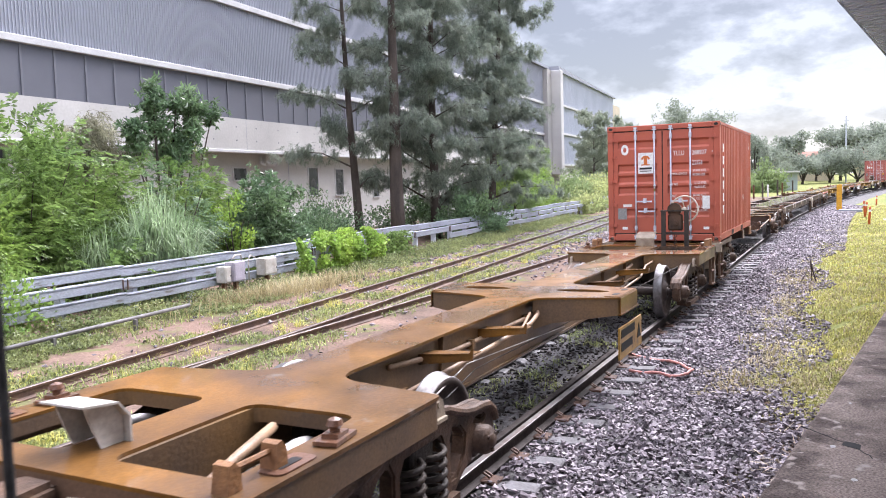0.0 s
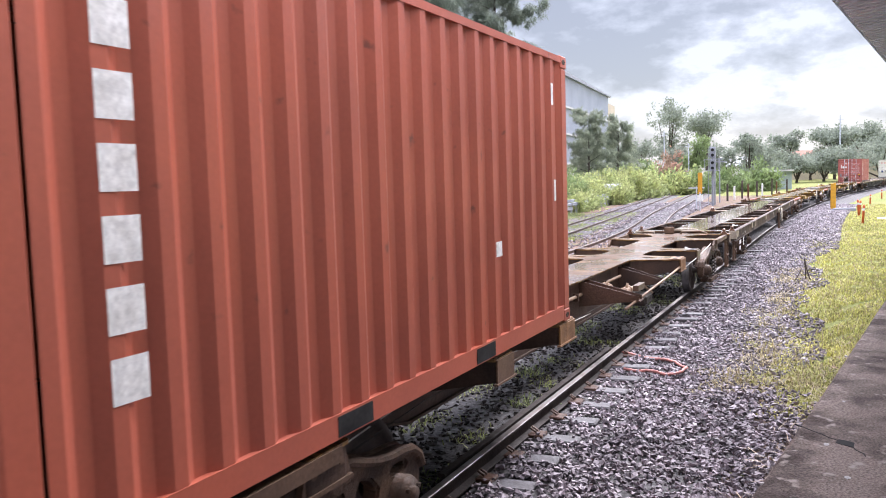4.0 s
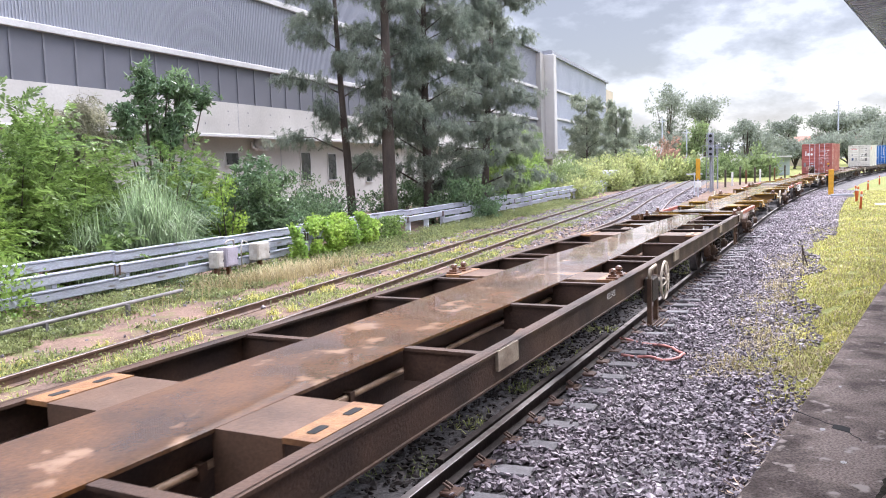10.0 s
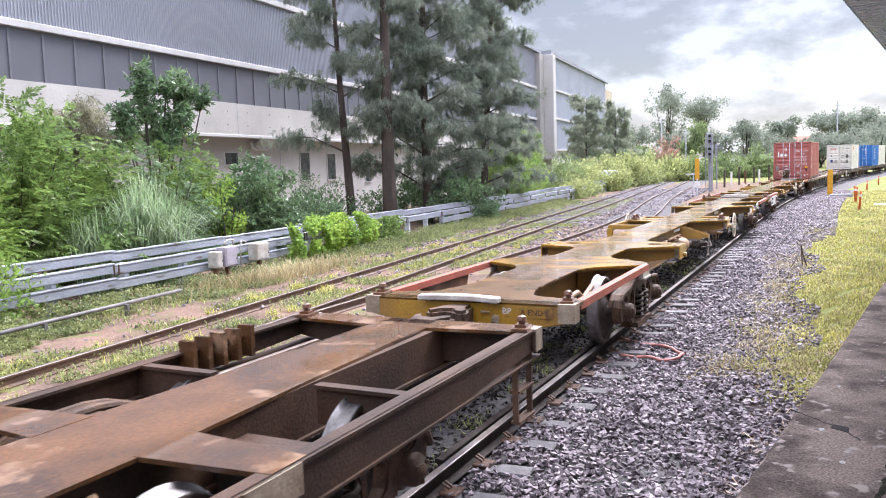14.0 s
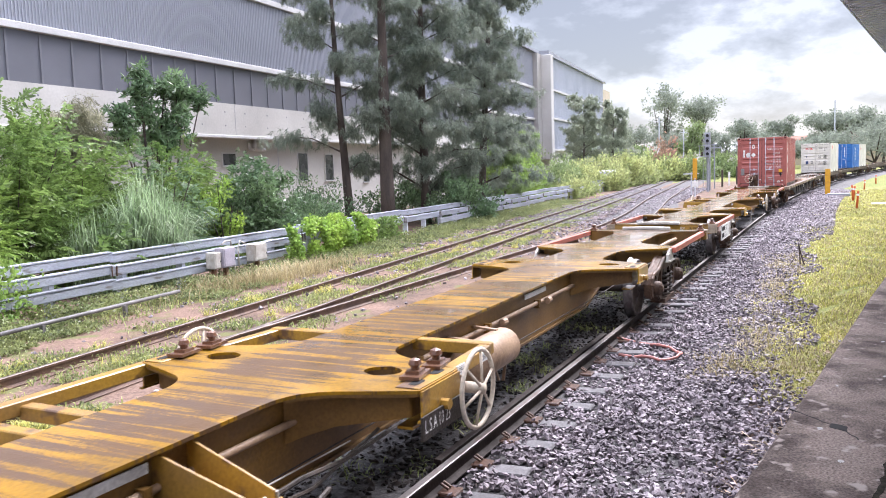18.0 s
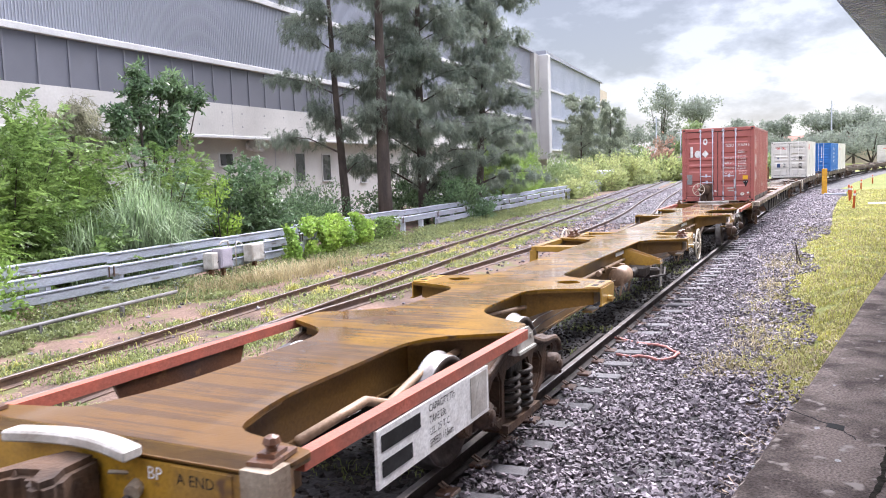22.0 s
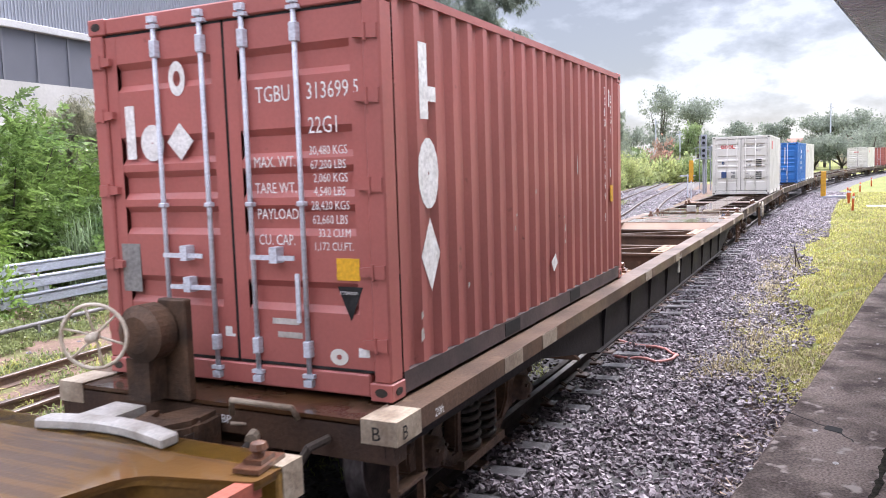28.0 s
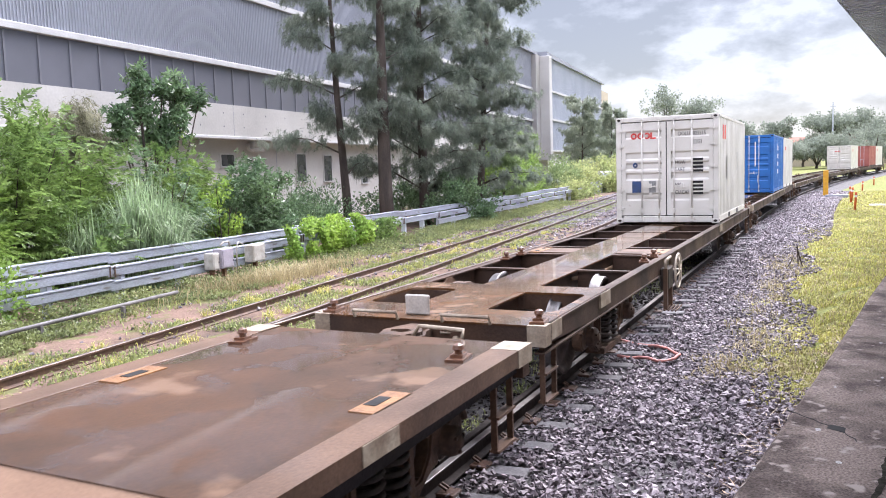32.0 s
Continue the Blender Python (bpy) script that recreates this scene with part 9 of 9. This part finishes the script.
# ---- steel barrier behind the yard ----
def build_barrier():
    h = math.atan(0.0995)
    m = Matrix.Translation((16.03, 14.53, -0.24)) @ Matrix.Rotation(h, 4, "Z")
    b = thing("guard_rail", "long dull galvanised steel guard rail in three tiers", "guard rail", m=m)
    prof = [(0.0, -0.11), (0.05, -0.11), (0.068, -0.095), (0.068, 0.05), (0.04, 0.054), (0.04, 0.074), (0.075, 0.078), (0.075, 0.098), (-0.06, 0.112)]

    def beam(x0, x1, y, z, face):
        bm = bmesh.new()
        a = [[bm.verts.new((x, y - face * d, z + q)) for d, q in prof] for x in (x0, x1)]
        for k in range(len(prof) - 1):
            bm.faces.new((a[0][k], a[1][k], a[1][k + 1], a[0][k + 1]))
        bmesh.ops.solidify(bm, geom=bm.faces[:], thickness=0.006)
        return part("beam", bm, M["galv"], b, "ribbed steel beam")

    x = -12.0
    i = 0
    while x < 70:
        n = 4.0
        dz = 0.03 * math.sin(i * 1.7)
        zr = float(rise_at(16 + x))
        beam(x, x + n + 0.12, -0.1 - 0.002 * (i % 2), 0.76 + dz + zr, 1)
        beam(x + 0.3, x + n + 0.4, 0.16 + 0.003 * (i % 2), 1.01 + dz + zr, 1)
        if i < 4 or 6 < i < 14:
            beam(x, x + n + 0.12, -0.16 - 0.003 * (i % 2), 0.45 + dz + zr, 1)
        for xs in (x + 0.06, x + 0.2):
            sp = bmesh.new()
            box(sp, xs - 0.012, xs + 0.012, -0.19, -0.165, 0.64 + dz + zr, 0.87 + dz + zr)
            part("splice", sp, M["rustrail"], b)
        x += n
        i += 1
    post = bmesh.new()
    box(post, -0.05, 0.05, -0.09, 0.09, -0.2, 0.86)
    box(post, -0.06, 0.06, -0.1, -0.085, -0.2, 0.86)
    pm = mesh_of(post, "post", M["galv"])
    for k in range(40):
        put("post", pm, b, pose(-11.5 + 2.0 * k, 0, float(rise_at(5 + 2 * k))))
    # boxes on the barrier
    for x, y, w, hh, mat, label in ((-0.75, -0.42, 0.26, 0.42, "pale", "small white-fronted electrical box on a post"), (-0.30, -0.45, 0.5, 0.5, "clad_light", "grey electrical box with a faded face"), (1.17, -0.42, 0.6, 0.46, "pale", "pale weathered electrical box")):
        e = thing("electrical_box", label, "electrical box", "electrical boxes on the guard rail", m=m @ pose(x, y, 0))
        bm = bmesh.new()
        box(bm, -w / 2, w / 2, -0.14, 0.14, 0.4, 0.4 + hh)
        bevel(bm, 0.015)
        body = part("body", bm, M[mat], e)
        bm = bmesh.new()
        box(bm, -w / 2 + 0.04, w / 2 - 0.04, -0.152, -0.142, 0.44, 0.36 + hh)
        part("door", bm, M[mat], body)
        bm = bmesh.new()
        tube(bm, [(w / 2 - 0.05, -0.15, 0.56), (w / 2 - 0.05, -0.17, 0.6)], 0.012, 6)
        part("latch", bm, M["black"], body)
        bm = bmesh.new()
        box(bm, -0.05, 0.05, -0.05, 0.05, -0.15, 0.41)
        part("leg", bm, M["rust"], e)
    c = thing("cable", "pale cable looped over the electrical boxes", "cable", m=m)
    bm = bmesh.new()
    tube(bm, [(-0.4, -0.45, 0.98), (-0.2, -0.4, 1.05), (0.1, -0.35, 1.04), (0.2, -0.3, 0.9), (0.25, -0.3, 0.5), (0.3, -0.35, 0.0)], 0.025, 6)
    tube(bm, [(0.75, -0.35, 0.9), (0.6, -0.3, 0.98), (0.5, -0.3, 0.85), (0.5, -0.3, 0.2)], 0.02, 6)
    part("loop", bm, M["pale"], c, smooth=True)
    # low pipe on stubs before the barrier
    p = thing("ground_pipe", "low grey pipe run on short stubs", "pipe", m=m)
    bm = bmesh.new()
    tube(bm, [(-10, -1.45, 0.22), (-6, -1.4, 0.24), (-3.2, -1.3, 0.23)], 0.04, 8)
    part("run", bm, M["pipe_dark"], p, smooth=True)
    for k in range(3):
        bm = bmesh.new()
        box(bm, -9 + 2 * k - 0.03, -9 + 2 * k + 0.03, -1.47, -1.39, -0.1, 0.22)
        part("stub", bm, M["pipe_dark"], p)


M["clad_light"] = material("purple_grey_box", (0.40, 0.36, 0.42), (0.32, 0.30, 0.34), 5, 0.5)
build_barrier()


# ---- small things by the line ----
def build_small():
    hs = thing("hose", "loop of faded pink hose on the stones", "hose")
    bm = bmesh.new()
    pts = [(11.6, 2.95), (11.5, 2.7), (11.35, 2.35), (11.2, 2.05), (10.95, 1.85), (10.65, 1.86), (10.5, 2.05), (10.55, 2.3), (10.6, 2.5), (10.5, 2.72)]
    sm = []
    for k in range(len(pts) - 1):
        for t in (0, 0.5):
            a, b = pts[k], pts[k + 1]
            sm.append((a[0] + (b[0] - a[0]) * t, a[1] + (b[1] - a[1]) * t, -0.135 + 0.015 * math.sin(3 * k + 4 * t)))
    tube(bm, sm, 0.021, 8)
    part("loop", bm, M["hose"], hs, smooth=True)
    # marker posts on the lawn
    for x, y, hgt, tilt in ((46.2, -1.0, 0.95, 3), (53.5, -0.95, 1.0, -4), (54.6, -0.98, 0.9, 5), (70.0, -2.0, 0.8, 2), (83, -3.3, 0.8, 0)):
        z = float(rise_at(x)) - 0.24
        p = thing("marker_post", "bright orange plastic marker post in the lawn", "marker post", "orange marker posts", m=pose(x, y, z, tilt, tilt / 2, 0))
        bm = bmesh.new()
        tube(bm, [(0, 0, 0), (0, 0, hgt - 0.05), (0, 0, hgt)], [0.06, 0.055, 0.03], 10)
        part("tube", bm, M["orange_post"], p, smooth=True)
        bm = bmesh.new()
        tube(bm, [(0, 0, hgt * 0.7), (0, 0, hgt * 0.82)], 0.063, 10)
        part("reflective_band", bm, M["white"], p)
    x, y = 62.0, 0.5
    p = thing("yellow_post", "tall square yellow marker post beside the track", "post", m=pose(x, y, float(rise_at(x)) - 0.24))
    bm = bmesh.new()
    box(bm, -0.06, 0.06, -0.17, 0.17, 0, 1.85)
    bevel(bm, 0.02)
    part("board", bm, M["yellow_post"], p)
    # yard point indicator: yellow sign post and signal mast
    x, y = 63.0, 9.6
    p = thing("yellow_sign", "yellow striped sign board on a post beside the yard", "sign", m=pose(x, y, float(rise_at(x)) - 0.24))
    bm = bmesh.new()
    box(bm, -0.03, 0.03, -0.16, 0.16, 1.3, 2.9)
    part("board", bm, M["yellow_post"], p)
    bm = bmesh.new()
    tube(bm, [(0, 0, 0), (0, 0, 1.4)], 0.05, 8)
    part("post", bm, M["galv"], p)
    bm = bmesh.new()
    box(bm, -0.05, 0.05, -0.2, 0.2, 0.75, 1.2)
    part("plate", bm, M["white"], p, "small white plate")
    x, y = 72.0, 9.9
    s = thing("signal_mast", "grey railway signal mast with ladder and lamp heads", "signal", m=pose(x, y, float(rise_at(x)) - 0.24))
    bm = bmesh.new()
    tube(bm, [(0, 0, 0), (0, 0, 5.0)], 0.09, 8)
    part("mast", bm, M["clad"], s)
    for z in (4.6, 3.5):
        bm = bmesh.new()
        box(bm, -0.25, -0.05, -0.25, 0.25, z - 0.5, z + 0.45)
        bevel(bm, 0.04)
        hd = part("lamp_head", bm, M["clad"], s)
        for k in (-0.25, 0.2):
            bm = bmesh.new()
            tube(bm, [(-0.24, 0, z + k), (-0.34, 0, z + k)], 0.13, 10)
            part("hood", bm, M["black"], hd)
    for yy in (0.18, 0.42):
        bm = bmesh.new()
        bar(bm, (0.25, yy, 0), (0.25, yy, 4.9), 0.04, 0.04)
        part("ladder_rail", bm, M["clad"], s)
    for k in range(14):
        bm = bmesh.new()
        bar(bm, (0.25, 0.18, 0.35 * k + 0.2), (0.25, 0.42, 0.35 * k + 0.2), 0.03, 0.03)
        part("rung", bm, M["clad"], s)
    bm = bmesh.new()
    box(bm, -0.5, 0.5, -0.5, 0.6, 3.0, 3.06)
    for yy in (-0.5, 0.6):
        bar(bm, (-0.5, yy, 3.05), (-0.5, yy, 4.0), 0.04, 0.04)
    bar(bm, (-0.5, -0.5, 4.0), (-0.5, 0.6, 4.0), 0.04, 0.04)
    part("platform_cage", bm, M["clad"], s)
    for i, (deg, dist, hgt, r, mat) in enumerate(((11.0, 140, 10, 0.16, "galv"), (9.4, 130, 7.5, 0.12, "galv"), (8.9, 66, 1.9, 0.06, "galv"), (7.7, 75, 4.4, 0.07, "clad"), (7.4, 80, 4.2, 0.07, "clad"), (0.1, 190, 14, 0.17, "galv"))):
        x, y = bearing(deg, dist)
        p = thing("pole", "slim grey utility pole beside the yard", "pole", "utility poles", m=pose(x, y, float(rise_at(min(x, 220))) - 0.3))
        bm = bmesh.new()
        tube(bm, [(0, 0, 0), (0, 0, hgt)], [r, r * 0.7], 8)
        part("shaft", bm, M[mat], p)
        bm = bmesh.new()
        bar(bm, (0, -0.6, hgt * 0.93), (0, 0.6, hgt * 0.93), 0.08, 0.1)
        part("cross_arm", bm, M[mat], p)
    # fence posts in the grass strip
    for i in range(9):
        deg = 6.9 - 0.45 * i + 0.1 * math.sin(i * 3)
        x, y = bearing(deg, 84 + 3 * i)
        p = thing("fence_post", "weathered wooden fence post in the grass strip", "fence post", "fence posts", m=pose(x, y, float(rise_at(x)) - 0.24))
        bm = bmesh.new()
        box(bm, -0.09, 0.09, -0.09, 0.09, 0, (1.7, 1.4, 1.9, 1.5)[i % 4])
        bevel(bm, 0.015)
        part("shaft", bm, M[("bark", "white", "bark", "rust")[i % 4]], p)
    # shelter hut
    x, y = bearing(3.9, 128)
    hut = thing("shelter", "small grey lineside hut with a flat overhanging roof", "hut", m=pose(x, y, float(rise_at(x)) - 0.3, 0, 0, 8))
    bm = bmesh.new()
    box(bm, 0, 4, -2.2, 1.6, 0, 2.7)
    part("wall", bm, M["hut_wall"], hut, "teal-grey wall")
    bm = bmesh.new()
    box(bm, -1.0, 4.3, -2.4, 3.9, 2.7, 2.92)
    part("roof", bm, M["trim"], hut)
    for yy in (2.0, 3.5):
        bm = bmesh.new()
        box(bm, -0.7, -0.5, yy - 0.1, yy + 0.1, 0, 2.7)
        part("roof_post", bm, M["trim"], hut)
    bm = bmesh.new()
    box(bm, -0.02, 0.02, 0.1, 1.1, 0, 2.1)
    part("door", bm, M["glass_dark"], hut)
    # houses on the rise
    for deg, dist, w, mat, rf in ((2.7, 235, 16, "beige", "brick_red"), (6.3, 190, 7, "white", "clad"), (-2.2, 240, 14, "beige", "brick_red")):
        x, y = bearing(deg, dist)
        hs = thing("house", "distant suburban house with a pitched roof among trees", "house", "houses on the skyline", m=pose(x, y, 0.6, 0, 0, 4))
        tall = 8.0 if w > 8 else 6.0
        bm = bmesh.new()
        box(bm, 0, 9, -w / 2, w / 2, 0, tall - 2.2)
        part("wall", bm, M[mat], hs)
        bm = bmesh.new()
        prism(bm, [(-0.6, tall - 2.2), (4.5, tall), (9.6, tall - 2.2)], -w / 2 - 0.5, w / 2 + 0.5)
        part("roof", bm, M[rf], hs)
        for yy in (-0.28, 0.28):
            bm = bmesh.new()
            box(bm, -0.03, 0.02, yy * w - 0.7, yy * w + 0.7, tall - 4.6, tall - 3.2)
            part("window", bm, M["glass_dark"], hs)
    # white slab in the lawn and a low grey box
    for x, y, w, d, h, mat, label in ((50.5, -2.6, 1.4, 1.6, 0.06, "pale", "pale flat cover slab in the lawn"), (60.0, -0.2, 0.5, 1.4, 0.22, "clad", "low grey cable pit cover beside the track")):
        p = thing("cover_slab", label, "slab", m=pose(x, y, float(rise_at(x)) - 0.24))
        bm = bmesh.new()
        box(bm, -w / 2, w / 2, -d / 2, d / 2, 0, h)
        bevel(bm, 0.02)
        part("slab", bm, M[mat], p)
    # dead branch in the grass edge
    p = thing("dead_branch", "bare dead branch standing in the grass edge", "branch", m=pose(20.6, 1.05, -0.25))
    for pts in (((0, 0, 0), (0.3, -0.15, 0.25), (0.8, -0.25, 0.5)), ((0.75, -0.3, 0), (0.8, -0.28, 0.3), (0.78, -0.25, 0.62)), ((0.95, -0.4, 0), (0.85, -0.3, 0.35), (0.8, -0.26, 0.6))):
        bm = bmesh.new()
        tube(bm, pts, [0.018, 0.014, 0.005], 6)
        part("twig", bm, M["bark"], p)
    # a parked white van behind the shrubs
    x, y = bearing(14.6, 84)
    v = thing("van", "grey van parked beside the yard", "van", m=pose(x, y, float(rise_at(x)) - 0.24, 0, 0, 10))
    bm = bmesh.new()
    prism(bm, [(0, 0.35), (0.0, 1.3), (0.5, 1.85), (1.2, 2.0), (4.6, 2.0), (4.7, 0.35)], -0.9, 0.9)
    bevel(bm, 0.08)
    part("body", bm, M["clad"], v)
    bm = bmesh.new()
    prism(bm, [(0.08, 1.32), (0.5, 1.8), (0.52, 1.8), (0.12, 1.3)], -0.75, 0.75)
    box(bm, 0.9, 4.3, -0.915, -0.9, 1.25, 1.75)
    part("glass", bm, M["glass_dark"], v)
    for xx in (0.9, 3.8):
        for yy in (-0.85, 0.85):
            bm = bmesh.new()
            tube(bm, [(xx, yy - 0.1, 0.33), (xx, yy + 0.1, 0.33)], 0.33, 14)
            part("wheel", bm, M["black"], v)


M["hut_wall"] = material("hut_wall_paint", (0.36, 0.42, 0.42), (0.30, 0.36, 0.37), 0.6, 0.6)
build_small()


# ---- movement ----
def run_pose(u, a, b, t):
    """The pose of a thing whose front is u along the train, carried at a and b along itself."""
    s = u - gone(t)
    x0, y0, z0, _ = on_track(s + a)
    x1, y1, z1, _ = on_track(s + b)
    p, q = Vector((x0, y0, z0)), Vector((x1, y1, z1))
    d = (q - p).normalized()
    o = p - d * a
    side = Vector((0, 0, 1)).cross(d).normalized()
    up = d.cross(side)
    return Matrix(((d.x, side.x, up.x, o.x), (d.y, side.y, up.y, o.y), (d.z, side.z, up.z, o.z), (0, 0, 0, 1)))


def motions():
    times = [0.5 * i for i in range(65)]
    for ob, u, a, b, up in MOVERS:
        walk(ob, [(t, run_pose(u, a, b, t) @ pose(0, 0, up)) for t in times])
    beats = [i * 4 / FPS for i in range(241)]
    for ob, x, z, r in WHEELS:
        walk(ob, [(t, pose(x, 0, z) @ Matrix.Rotation(-gone(t) / r, 4, "Y")) for t in beats])


motions()
